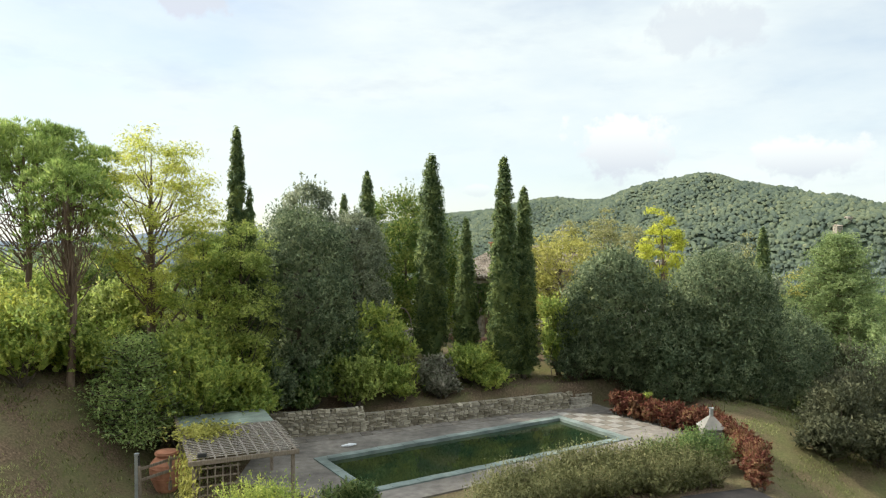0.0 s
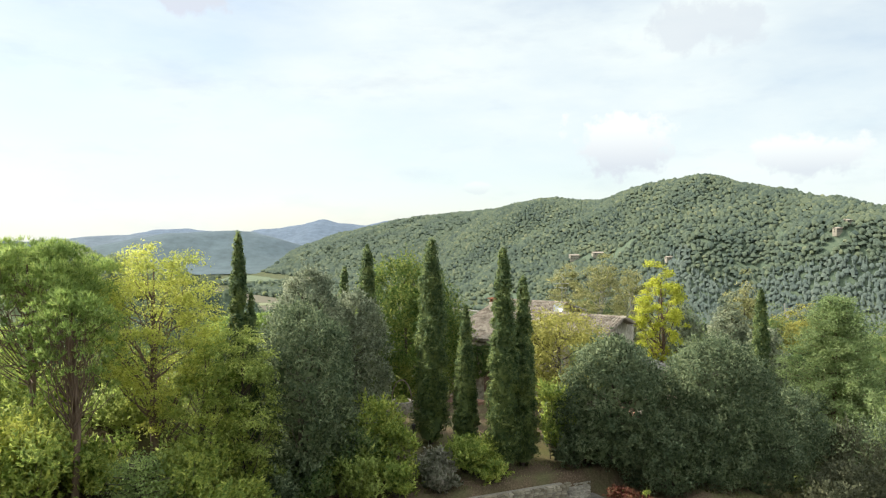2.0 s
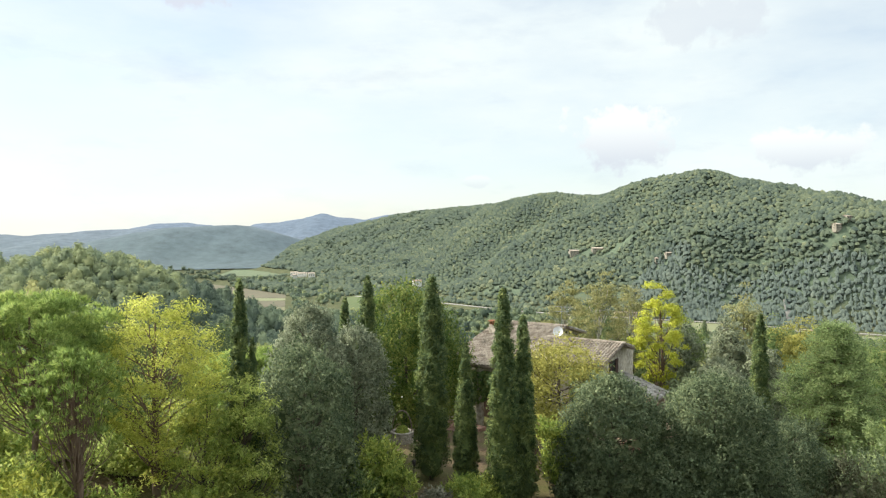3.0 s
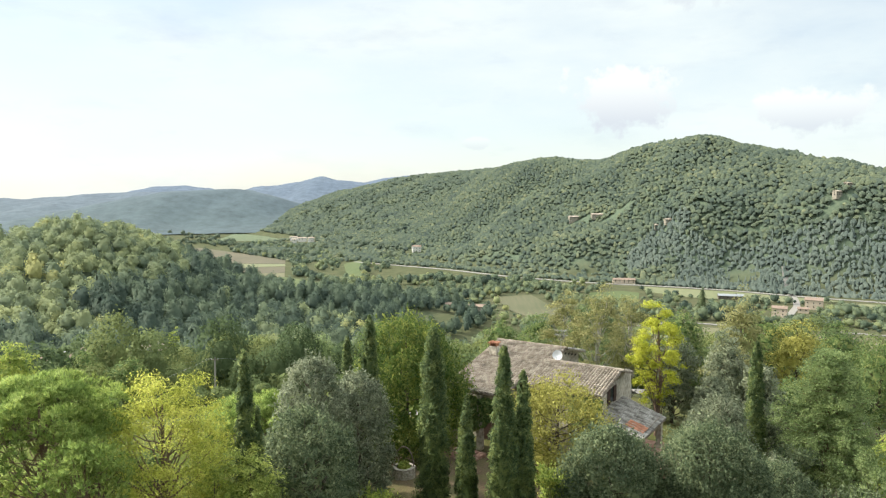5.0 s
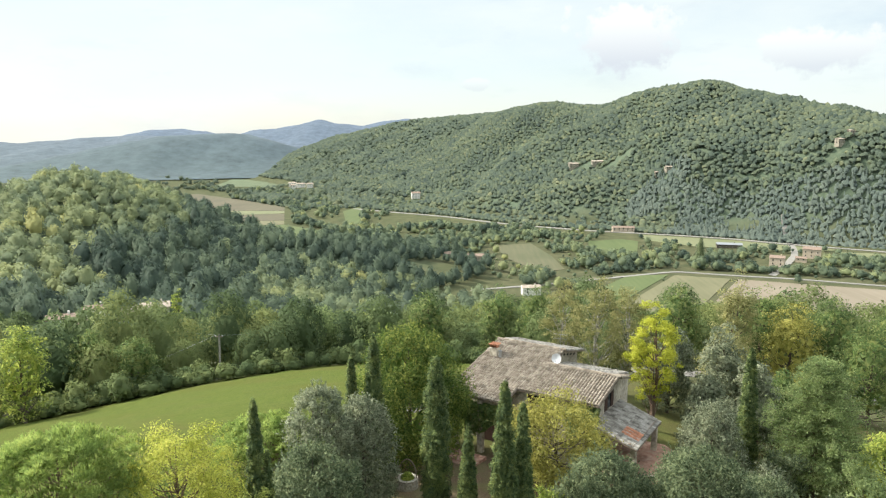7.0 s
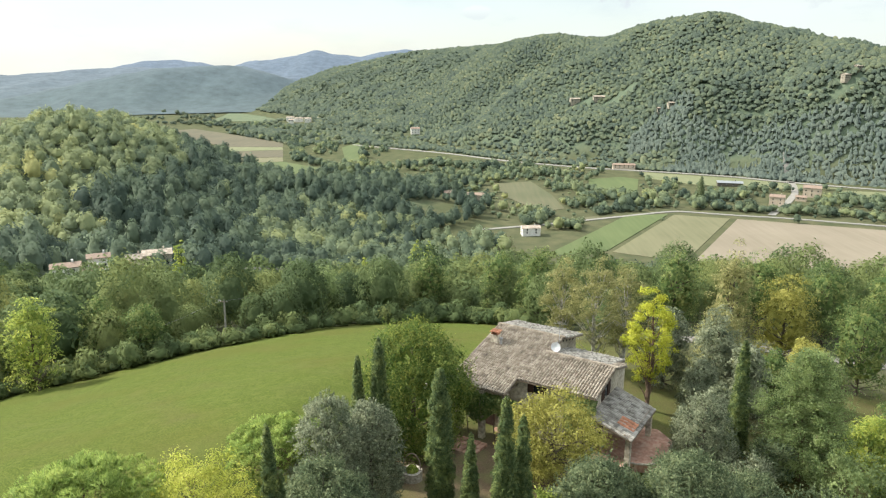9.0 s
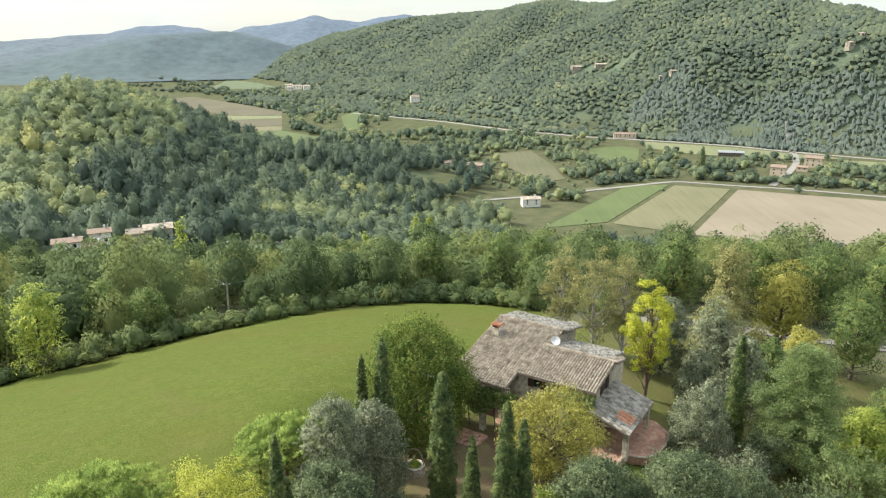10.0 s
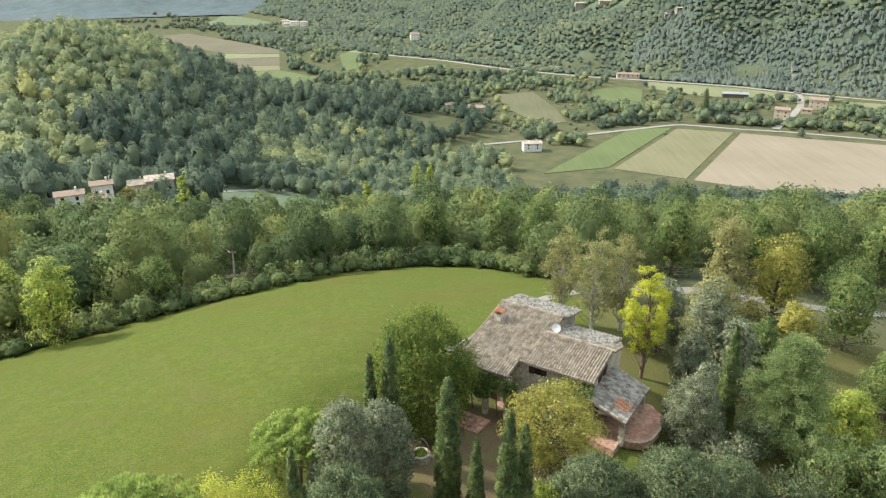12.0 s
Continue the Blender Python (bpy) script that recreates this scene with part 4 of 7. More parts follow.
grown("juniper", "low spreading juniper with wispy tiered boughs on the bank", -13.2, 29.9, 5.4, 2.3, LEAF_JUNIPER, form="tiers", count=14000, size=0.06, seed=73)
SH = "leafy shrub with yellow-green foliage on the bank"
for x, y, top, sp, mat, seed, n, lab in ((-16.8, 28.0, 7.0, 2.3, LEAF_LIME, 71, 6000, SH), (-18.4, 28.0, 7.2, 2.4, LEAF_YELLOW, 72, 6000, SH), (-11.6, 31.2, 6.4, 2.3, LEAF_LIME, 74, 6500, SH),
                                     (-16.6, 36.0, 6.8, 2.4, LEAF_BANK, 75, 7000, "green bush among the trees on the bank"), (-20.6, 36.5, 7.4, 2.6, LEAF_LIME, 94, 7000, SH), (-23.5, 34.5, 8.0, 2.6, LEAF_BANK, 95, 6000, "green bush among the trees on the bank"), (-18.4, 38.5, 8.0, 2.4, LEAF_GREEN, 96, 6000, "green bush among the trees on the bank"), (-4.9, 39.9, 6.3, 1.7, LEAF_LIME, 76, 7000, SH), (-3.9, 39.6, 4.4, 1.3, LEAF_LIME, 77, 4500, "fresh green bush above the wall"),
                                     (-1.5, 39.6, 2.6, 1.2, LEAF_SCRUB, 78, 3500, "grey-green broom bush above the wall"), (0.3, 40.6, 3.3, 1.5, LEAF_LIME, 79, 4500, SH), (5.5, 43.6, 6.2, 1.5, LEAF_LIME, 80, 5000, "upright bright green bush beside a holm oak"),
                                     (-6.0, 38.0, 4.6, 1.7, LEAF_GREEN, 81, 5000, "green bush at the foot of an oak"), (17.0, 34.8, 0.7, 1.5, LEAF_BROOM, 122, 6000, "dark broom on the grassy slope"), (19.6, 35.6, 0.5, 1.8, LEAF_BROOM, 123, 6000, "dark broom on the grassy slope"), (18.6, 37.4, 1.5, 1.9, LEAF_BROOM, 91, 7000, "grey scrub on the grassy slope"), (20.8, 40.6, 1.8, 2.2, LEAF_BROOM, 92, 7000, "dark scrub on the grassy slope"), (23.6, 43.2, 1.6, 2.4, LEAF_BROOM, 93, 5000, "grey scrub on the grassy slope"), (24.5, 47.0, 2.2, 2.4, LEAF_BROOM, 82, 5000, "grey scrub on the grassy slope"), (27.0, 50.5, 2.6, 2.6, LEAF_HOLM, 83, 5000, "dark bush on the grassy slope"),
                                     (-15.4, 30.6, 5.6, 1.9, LEAF_LIME, 97, 7000, SH), (-12.6, 31.6, 5.8, 1.9, LEAF_BANK, 98, 7000, "olive-green bush on the bank"), (-10.0, 32.4, 3.8, 1.6, LEAF_LIME, 99, 6000, SH), (-17.6, 30.2, 6.4, 1.8, LEAF_BANK, 100, 6000, "olive-green bush on the bank"), (-10.2, 34.0, 4.2, 1.8, LEAF_LIME, 84, 5000, SH), (-19.6, 31.0, 7.0, 2.2, LEAF_LIME, 85, 5000, SH), (-8.2, 36.6, 3.6, 1.6, LEAF_HOLM, 86, 4500, "dark green bush at the foot of an oak"), (22.5, 54.5, 3.2, 2.2, LEAF_OLIVE, 87, 6000, "grey-green olive bush below the house"),
                                     (25.5, 57.0, 2.6, 1.9, LEAF_HOLM, 88, 5000, "dark bush below the cedar"), (31.0, 54.0, 3.4, 2.8, LEAF_CEDAR, 89, 6000, "soft green bush on the slope"), (36.0, 57.0, 1.0, 2.6, LEAF_LIME, 90, 5000, "yellow-green bush on the slope"),
                                     (-7.6, 36.2, 3.0, 1.5, LEAF_GREEN, 130, 5000, "green bush just above the wall"), (-5.6, 37.0, 3.4, 1.5, LEAF_BANK, 131, 5000, "olive-green bush just above the wall"), (-3.4, 37.9, 2.7, 1.2, LEAF_LIME, 132, 4500, "fresh green bush above the wall"), (-1.2, 38.7, 2.1, 0.9, LEAF_SCRUB, 133, 3000, "grey-green broom bush above the wall"),
                                     (1.4, 40.0, 2.2, 1.0, LEAF_LIME, 134, 3500, "fresh green bush above the wall"), (6.4, 42.4, 3.2, 1.2, LEAF_HOLM, 135, 4500, "dark green bush at the foot of an oak"), (-9.4, 35.2, 3.4, 1.6, LEAF_HOLM, 136, 5000, "dark green bush at the foot of an oak")):
    grown("shrub", lab, x, y, top, sp, mat, form="shrub", count=int(n * 1.1), size=0.14, clear=0.0, seed=seed)


# ---- woods ----
def crown_proto(g, blades, tall=1.0, size=0.2, bosses=12, relief=1.0, ring=10, levels=(-0.75, -0.1, 0.5, 1.1), sunk=0.18, core=0.88, lift=0.0):
    """A whole crown, one unit in radius: a close inner growth that swells into rounded bosses, and blades over it."""
    lob = unit(bosses, g)
    lob[:, 2] = np.abs(lob[:, 2]) * 1.3 - 0.3
    lob = rounded(lob)

    def swollen(d, stray):
        dot = d @ lob.T
        k = dot.argmax(1)
        near = dot[np.arange(len(d)), k]
        rad = 0.76 + 0.24 * np.clip((near - 0.72) / 0.28, 0, 1) + stray * g.normal(size=len(d))
        at = d * rad[:, None] * np.array([1, 1, tall]) + np.array([0, 0, tall * (1 - sunk)])
        return at, rounded(d + 1.5 * relief * (d - lob[k] * near[:, None]) + 0.3 * relief * unit(len(d), g) + np.array([0, 0, 0.2 + 0.5 * (1 - relief) + lift]))

    el, levels = np.array(levels), len(levels)
    a, e = (k.ravel() for k in np.meshgrid(np.linspace(0, 2 * np.pi, ring, endpoint=False), el))
    a = a + np.repeat(np.arange(levels) % 2, ring) * np.pi / ring + 0.12 * g.normal(size=len(a))
    d = np.concatenate([np.stack([np.cos(a) * np.cos(e), np.sin(a) * np.cos(e), np.sin(e)], 1), [[0, 0, 1.0]]])
    hv, hn = swollen(d, 0.09)
    if blades:
        hv = (hv - [0, 0, tall * (1 - sunk)]) * core + [0, 0, tall * (1 - sunk)]
    i, j = (k.ravel() for k in np.meshgrid(np.arange(levels - 1), np.arange(ring), indexing="ij"))
    p, q, r, t = i * ring + j, i * ring + (j + 1) % ring, (i + 1) * ring + (j + 1) % ring, (i + 1) * ring + j
    j = np.arange(ring)
    hf = np.concatenate([np.stack([p, q, r], 1), np.stack([p, r, t], 1), np.stack([(levels - 1) * ring + j, (levels - 1) * ring + (j + 1) % ring, 0 * j + levels * ring], 1)])
    if not blades:
        return hv, hf, hn
    d = unit(blades, g)
    d[:, 2] = np.where(d[:, 2] < -0.45, -d[:, 2], d[:, 2])
    at, nor = swollen(d, 0.075)
    v, q = leaves(at, d + np.array([0, 0, 0.2]), size, 1.3, g, 0.7)
    v = v.reshape(-1, 4, 3)[:, [0, 1, 2]].reshape(-1, 3)
    return join([(hv, hf, hn), (v, np.arange(3 * blades).reshape(-1, 3), np.repeat(nor, 3, 0))])


def woodland(name, label, pts, protos, scale, mat, g, tall=(0.8, 1.3), category="woodland", mixed=0.1, base=0.5, drift=0.24):
    """Many crowns in one mesh, set on the ground; base and drift: the tint and its change over the country."""
    z = height(pts[:, 0], pts[:, 1])
    pick = g.integers(len(protos), size=len(pts))
    sc = scale[0] + (scale[1] - scale[0]) * g.random(len(pts)) ** 1.5
    ht = sc * g.uniform(*tall, len(pts))
    a = g.random(len(pts)) * 2 * np.pi
    blocks, tints = [], []
    tint = np.clip(base + mixed * g.normal(size=len(pts)) + drift * wave(pts[:, 0], pts[:, 1], 46, 1.9), 0.02, 0.98)
    for k, (v, f, nv) in enumerate(protos):
        ids = np.flatnonzero(pick == k)
        if not len(ids):
            continue
        ca, sa = np.cos(a[ids])[:, None], np.sin(a[ids])[:, None]
        vx = (v[None, :, 0] * ca - v[None, :, 1] * sa) * sc[ids, None] + pts[ids, 0, None]
        vy = (v[None, :, 0] * sa + v[None, :, 1] * ca) * sc[ids, None] + pts[ids, 1, None]
        vz = v[None, :, 2] * ht[ids, None] + z[ids, None]
        vv = np.stack([vx, vy, vz], -1).reshape(-1, 3)
        ff = (f[None] + (np.arange(len(ids)) * len(v))[:, None, None]).reshape(-1, f.shape[1])
        nx = nv[None, :, 0] * ca - nv[None, :, 1] * sa
        ny = nv[None, :, 0] * sa + nv[None, :, 1] * ca
        blocks.append((vv, ff, np.stack([nx, ny, nv[None, :, 2] + 0 * nx], -1).reshape(-1, 3)))
        tints.append(np.repeat(tint[ids], len(v)))
    v, f, nv = join(blocks)
    me = mesh_of(name, v, f, mat, normals=nv)
    me.attributes.new("tint", "FLOAT", "POINT").data.foreach_set("value", np.concatenate(tints).astype(np.float32))
    return tagged(new(name, me), label, category, kind="stuff")


def spots(x0, x1, y0, y1, gap, g):
    """Jittered points over a stretch of country, kept to the side that the valley opens to."""
    gx, gy = np.meshgrid(np.arange(x0, x1, gap), np.arange(y0, y1, gap))
    p = np.stack([gx.ravel(), gy.ravel()], 1) + g.uniform(-0.5, 0.5, (gx.size, 2)) * gap
    return p[np.abs(p[:, 0]) < 0.66 * p[:, 1] + 16]


def clear_of(p, *circles):
    keep = np.ones(len(p), bool)
    for x, y, rx, ry in circles:
        keep &= ((p[:, 0] - x) / rx) ** 2 + ((p[:, 1] - y) / ry) ** 2 > 1
    return p[keep]


def off_road(p, line, gap):
    """Leaves out the points that stand on a road or close beside it."""
    keep = np.ones(len(p), bool)
    for a, b in zip(line, line[1:]):
        a, b = np.array(a, float), np.array(b, float)
        t = np.clip(((p - a) @ (b - a)) / ((b - a) @ (b - a)), 0, 1)
        keep &= np.linalg.norm(p - a - t[:, None] * (b - a), axis=1) > gap
    return p[keep]


def cone_proto(g):
    """A slim conifer of ragged whorls."""
    n = 7
    t = np.linspace(0, 1, 6)
    v, q = tube(np.stack([0 * t, 0 * t, t * 2.6], 1), np.array([0.45, 0.5, 0.42, 0.3, 0.16, 0.02]), n)
    v = v * (1 + 0.16 * g.normal(size=(len(v), 1)) * np.array([[1, 1, 0.1]]))
    return v, np.concatenate([q[:, [0, 1, 2]], q[:, [0, 2, 3]]]), rounded(v * np.array([1, 1, 0]) + np.array([0, 0, 0.9]) + 0.2 * g.normal(size=v.shape))


gw = np.random.default_rng(77)
MANY = (-0.75, -0.3, 0.1, 0.45, 0.8, 1.15)
near_protos = [crown_proto(gw, 2300, gw.uniform(0.9, 1.4), 0.09, 30, 0.85, 10, MANY[::2] + (1.1,), core=0.52) for _ in range(7)]
fine_protos = [crown_proto(gw, 760, gw.uniform(0.85, 1.4), 0.145, 20, 0.8, 9, MANY[::2] + (1.1,), core=0.58) for _ in range(7)]
slope_protos = [crown_proto(gw, 190, gw.uniform(0.85, 1.3), 0.21, 15, 0.6, 9, MANY[::2] + (1.1,)) for _ in range(7)]
mid_protos = [crown_proto(gw, 120, gw.uniform(0.8, 1.35), 0.24, 12, 0.5, 8, core=0.84, lift=0.35) for _ in range(7)]
belt_protos = [crown_proto(gw, 70, gw.uniform(0.8, 1.4), 0.31, 8, 0.5, 8) for _ in range(7)]
far_protos = [crown_proto(gw, 0, gw.uniform(0.85, 1.25), 0.85, 6, 0.3, 6, (-0.85, 0.05, 0.75), 0.6, lift=0.9) for _ in range(9)]
cone_protos = [cone_proto(gw) for _ in range(5)]
# fields of the valley floor, as corners
FIELDS = {"harrowed": [(214, 572), (332, 527), (400, 480), (253, 380), (140, 440)], "stubble": [(168, 587), (209, 574), (136, 443), (95, 465)], "crop": [(130, 585), (164, 589), (92, 468), (48, 452)],
          "strip": [(195, 824), (290, 780), (338, 740), (369, 720), (327, 712), (262, 728), (231, 738), (191, 780)], "pasture": [(127, 771), (166, 788), (181, 773), (159, 681), (138, 674), (121, 717)],
          "brown": [(-541, 1263), (-543, 1306), (-509, 1341), (-394, 1228), (-286, 1109), (-273, 1058), (-354, 1055), (-429, 1136)], "stripe": [(-354, 1053), (-273, 1056), (-264, 1023), (-332, 1001)],
          "ploughed": [(-332, 999), (-264, 1021), (-244, 943), (-301, 929)], "straw": [(-301, 927), (-244, 941), (-233, 899), (-281, 882)], "green": [(-281, 880), (-233, 897), (-176, 844), (-179, 808), (-199, 787), (-261, 846)],
          "lane_green": [(-185, 1052), (-169, 1129), (-139, 916), (-153, 895)], "villa_green": [(-65, 930), (-30, 954), (-32, 920), (-61, 888)], "vineyard": [(-566, 1670), (-600, 1840), (-520, 1900), (-404, 1575), (-412, 1514), (-547, 1524)],
          "fallow": [(24, 738), (65, 754), (78, 678), (82, 610), (62, 595), (37, 656)], "edge": [(-42, 587), (-18, 597), (-4, 562), (-25, 540)], "far_green": [(363, 709), (399, 698), (379, 662), (350, 673)], "verge": [(60, 545), (100, 578), (116, 580), (66, 536)]}
# houses of the valley: x, y and the room that they keep clear
SITES = ((45, 511, 13), (-18, 640, 13), (12, 640, 16), (272, 636, 14), (322, 680, 15), (300, 655, 10), (261, 729, 20), (180, 836, 20), (-92, 1192, 18), (-360, 1510, 40))


def off_fields(p, room=0.0):
    """Leaves out the points that stand in a field, on a house or before one."""
    keep = np.ones(len(p), bool)
    for pts in FIELDS.values():
        q = np.array(pts, float)
        q = q + (q - q.mean(0)) / np.linalg.norm(q - q.mean(0), axis=1)[:, None] * room
        inside = np.zeros(len(p), bool)
        for (ax, ay), (bx, by) in zip(q, np.roll(q, -1, 0)):
            inside ^= ((ay > p[:, 1]) != (by > p[:, 1])) & (p[:, 0] < (bx - ax) * (p[:, 1] - ay) / (by - ay + 1e-9) + ax)
        keep &= ~inside
    for x, y, r in SITES:
        k = 1 - 1.2 * r / math.hypot(x, y)
        for cx, cy in ((x, y), (x * k, y * k)):
            keep &= np.hypot(p[:, 0] - cx, p[:, 1] - cy) > r
    return p[keep]


CLEARINGS = ((-125, 230, 24, 30), (-58, 200, 20, 24), (-78, 298, 40, 18), (-62, 256, 42, 36), (-28, 562, 26, 30))
# the wood below the meadow
p = spots(-170, 220, 60, 215, 7.0, gw)
p = p[(p[:, 1] > meadow_edge(p[:, 0]) + 7) & ((p[:, 0] < 20) | (p[:, 1] > 114 + 0.1 * p[:, 0]))]
p = clear_of(p, *CLEARINGS)
dusk = p[:, 0] < -62
woodland("hillside_wood", "green broadleaf trees beyond the corner of the meadow", p[dusk], fine_protos, (3.0, 5.4), WOOD_A, gw, (0.9, 1.5), mixed=0.13, base=0.34, drift=0.16)
p = p[~dusk]
first = p[:, 1] < 148 + 0.12 * np.abs(p[:, 0])
woodland("hillside_wood", "green broadleaf wood along the lower side of the meadow", p[first], near_protos, (2.6, 5.0), WOOD_A, gw, (0.95, 1.5), mixed=0.13, base=0.40, drift=0.16)
woodland("hillside_wood", "mixed green and yellowing broadleaf wood below the meadow", p[~first], fine_protos, (3.0, 5.6), WOOD_A, gw, (0.9, 1.5), mixed=0.13, base=0.36, drift=0.18)
p = np.concatenate([spots(-104, -20, 218, 282, 5.5, gw), spots(-150, -92, 172, 226, 6.0, gw)])
woodland("scrub", "low scrub and young trees round the hamlet", p, mid_protos, (1.0, 2.8), WOOD_A, gw, (0.7, 1.2), category="scrub", mixed=0.16, base=0.4)
# the slope down to the valley and the spur
p = clear_of(spots(-330, 330, 215, 450, 7.4, gw), *CLEARINGS)
p = p[~((p[:, 0] > 20) & (p[:, 1] > 372 - 0.1 * p[:, 0])) & (p[:, 1] < 372 + 0.2 * np.abs(p[:, 0])) & (spur(p[:, 0], p[:, 1]) < 30)]
gold = np.exp(-(((p[:, 0] + 190) / 48) ** 2 + ((p[:, 1] - 278) / 34) ** 2))
woodland("hillside_wood", "mixed green broadleaf wood on the lower slope", p, slope_protos, (3.0, 5.4), WOOD_B, gw, (0.85, 1.3), mixed=0.14, base=0.20 + 0.62 * gold)
p = clear_of(spots(-560, 20, 215, 760, 6.7, gw), *CLEARINGS)
p = off_fields(p[(height(p[:, 0], p[:, 1]) > FLOOR + 2.0) & ((p[:, 1] < 640) | (p[:, 0] > -130))], 4)
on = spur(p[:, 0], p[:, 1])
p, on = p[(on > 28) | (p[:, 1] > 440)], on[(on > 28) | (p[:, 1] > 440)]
# tint follows height: partly species, partly sunlit top and shaded flank painted in
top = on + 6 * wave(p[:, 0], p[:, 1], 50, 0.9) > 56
woodland("valley_wood", "green deciduous wood along the top of a spur, sunlight put into its paler tint", p[top], mid_protos, (2.8, 5.0), WOOD_B, gw, (0.8, 1.2), base=0.58, drift=0.12, mixed=0.11)
woodland("valley_wood", "dark evergreen oak wood on the flank of a spur, shade put into its tint", p[~top], mid_protos, (2.6, 5.2), WOOD_B, gw, (0.9, 1.7), base=0.11, mixed=0.13, drift=0.12)
p = clear_of(off_fields(spots(-130, 40, 375, 512, 9.0, gw), 3), (62, 470, 16, 30))
p = p[(p[:, 0] < 26) & ~((p[:, 1] > 498) & (p[:, 0] > -35))]
woodland("valley_wood", "mixed green wood along the valley bottom", p, mid_protos, (3.4, 6.0), WOOD_B, gw, (0.8, 1.3), mixed=0.14, base=0.42)
# the long hill: broadleaf wood with open scrub at its foot, a conifer plantation on one flank
HILL_CLEAR = ((160, 1026, 28, 8), (202, 1004, 24, 7), (243, 916, 13, 5), (402, 808, 19, 6), (150, 1240, 12, 7))
p = off_road(clear_of(np.concatenate([spots(-420, 1000, 640, 1560, 4.7, gw), spots(170, 700, 640, 960, 6.5, gw)]), *HILL_CLEAR), VALLEY_ROAD, 8)
hz = height(p[:, 0], p[:, 1])
behind_road = p[:, 1] > np.interp(p[:, 0], *zip(*VALLEY_ROAD)) + 7
keep = behind_road & ((hz > FLOOR + 18 + 10 * wave(p[:, 0], p[:, 1], 40, 0.6)) | (gw.random(len(p)) < 0.5) | (p[:, 0] > 195))
p = off_fields(p[keep & (p[:, 1] < np.interp(p[:, 0], *zip(*[c[:2] for c in CREST])) + 28)], 2)


def planted(p):
    x, y = p.T
    low = (y < 874 - 0.60 * (x - 271) + 12 * wave(x, y, 40, 0.5)) & (x > 222 + 0.8 * (y - 840) + 14 * wave(x, y, 30, 1.5))
    return low | (((x - 232) / 38) ** 2 + ((y - 900) / 24) ** 2 < 1)


conif = planted(p)
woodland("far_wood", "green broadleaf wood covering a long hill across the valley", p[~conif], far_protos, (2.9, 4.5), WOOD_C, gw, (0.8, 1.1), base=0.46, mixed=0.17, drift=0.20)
woodland("conifer_wood", "grey-green conifer plantation on the lower hillside", p[conif], far_protos, (2.8, 3.6), WOOD_D, gw, (0.9, 1.3))
q = spots(180, 700, 640, 960, 6.0, gw)
q = off_fields(q[planted(q) & (q[:, 1] > np.interp(q[:, 0], *zip(*VALLEY_ROAD)) + 9)], 2)
woodland("conifer_wood", "slim grey-green conifers of the plantation", q, cone_protos, (2.2, 3.8), WOOD_D, gw, (1.0, 1.5))
p = spots(-520, 120, 1560, 2450, 8, gw)
p = p[(height(p[:, 0], p[:, 1]) > FLOOR + 5.0) & (p[:, 1] < np.interp(p[:, 0], *zip(*[c[:2] for c in CREST])) + 40)]
woodland("far_wood", "green wood on the tail of the hill, haze put into its colour", p, far_protos, (4.6, 6.6), WOOD_C, gw, (0.6, 0.9), base=0.42)


def belt(pts, n, wide, g):
    """Points strewn along a line."""
    pts = np.asarray(pts, float)
    t = np.sort(g.random(n)) * (len(pts) - 1)
    k = np.minimum(t.astype(int), len(pts) - 2)
    return pts[k] + (pts[k + 1] - pts[k]) * (t - k)[:, None] + g.normal(size=(n, 2)) * wide


belts = [belt(b, n, w, gw) for b, n, w in ((((105, 590), (150, 622), (190, 622), (225, 606), (290, 592), (370, 560)), 130, 4), (((90, 620), (120, 655), (160, 655), (235, 650)), 80, 6), (((84, 700), (100, 730), (112, 690)), 34, 7),
         (((-160, 800), (-120, 860), (-60, 830), (20, 790), (60, 770)), 120, 10), (((-210, 900), (-235, 970), (-262, 1090), (-285, 1130)), 60, 6), (((-200, 960), (-205, 1060), (-220, 1120)), 50, 10),
         (((-20, 690), (0, 720), (20, 760)), 40, 8), (((30, 600), (60, 575), (50, 545)), 34, 6), (((70, 520), (85, 545), (60, 530)), 16, 3), (((300, 630), (350, 650), (420, 630)), 45, 7), (((-50, 740), (-10, 780), (30, 800), (100, 800)), 70, 9),
         (((200, 640), (240, 655), (262, 690)), 26, 5), (((-60, 900), (0, 850), (60, 820), (110, 800)), 120, 9), (((190, 690), (200, 730), (215, 760)), 20, 5), (((235, 700), (255, 690), (300, 720)), 16, 4), (((-40, 640), (-60, 680), (-50, 740)), 60, 8),
         (((330, 655), (400, 610), (470, 570)), 68, 6), (((-330, 1180), (-300, 1130), (-240, 1170), (-190, 1150)), 70, 8), (((-420, 1400), (-330, 1330), (-240, 1200)), 68, 9), (((-140, 960), (-120, 1120), (-80, 1250)), 79, 12), (((-560, 1450), (-470, 1420), (-400, 1400)), 50, 8), (((-150, 860), (-130, 800), (-90, 760)), 50, 10))]
belts += [belt(b, n, w, gw) for b, n, w in ((((-258, 1110), (-246, 1040), (-226, 955), (-208, 905), (-160, 850)), 80, 5), (((-165, 1100), (-150, 980), (-130, 900)), 40, 4), (((-420, 1260), (-330, 1190), (-270, 1140)), 50, 4))]
woodland("tree_belt", "belts of green trees along the lanes and fields of the valley", off_road(off_fields(np.concatenate(belts), 2), [(x, y - 9) for x, y in VALLEY_ROAD], 13), belt_protos, (2.2, 5.0), WOOD_B, gw, (0.8, 1.4), category="trees", base=0.38, mixed=0.15)
q = spots(-140, 440, 560, 880, 11, gw)
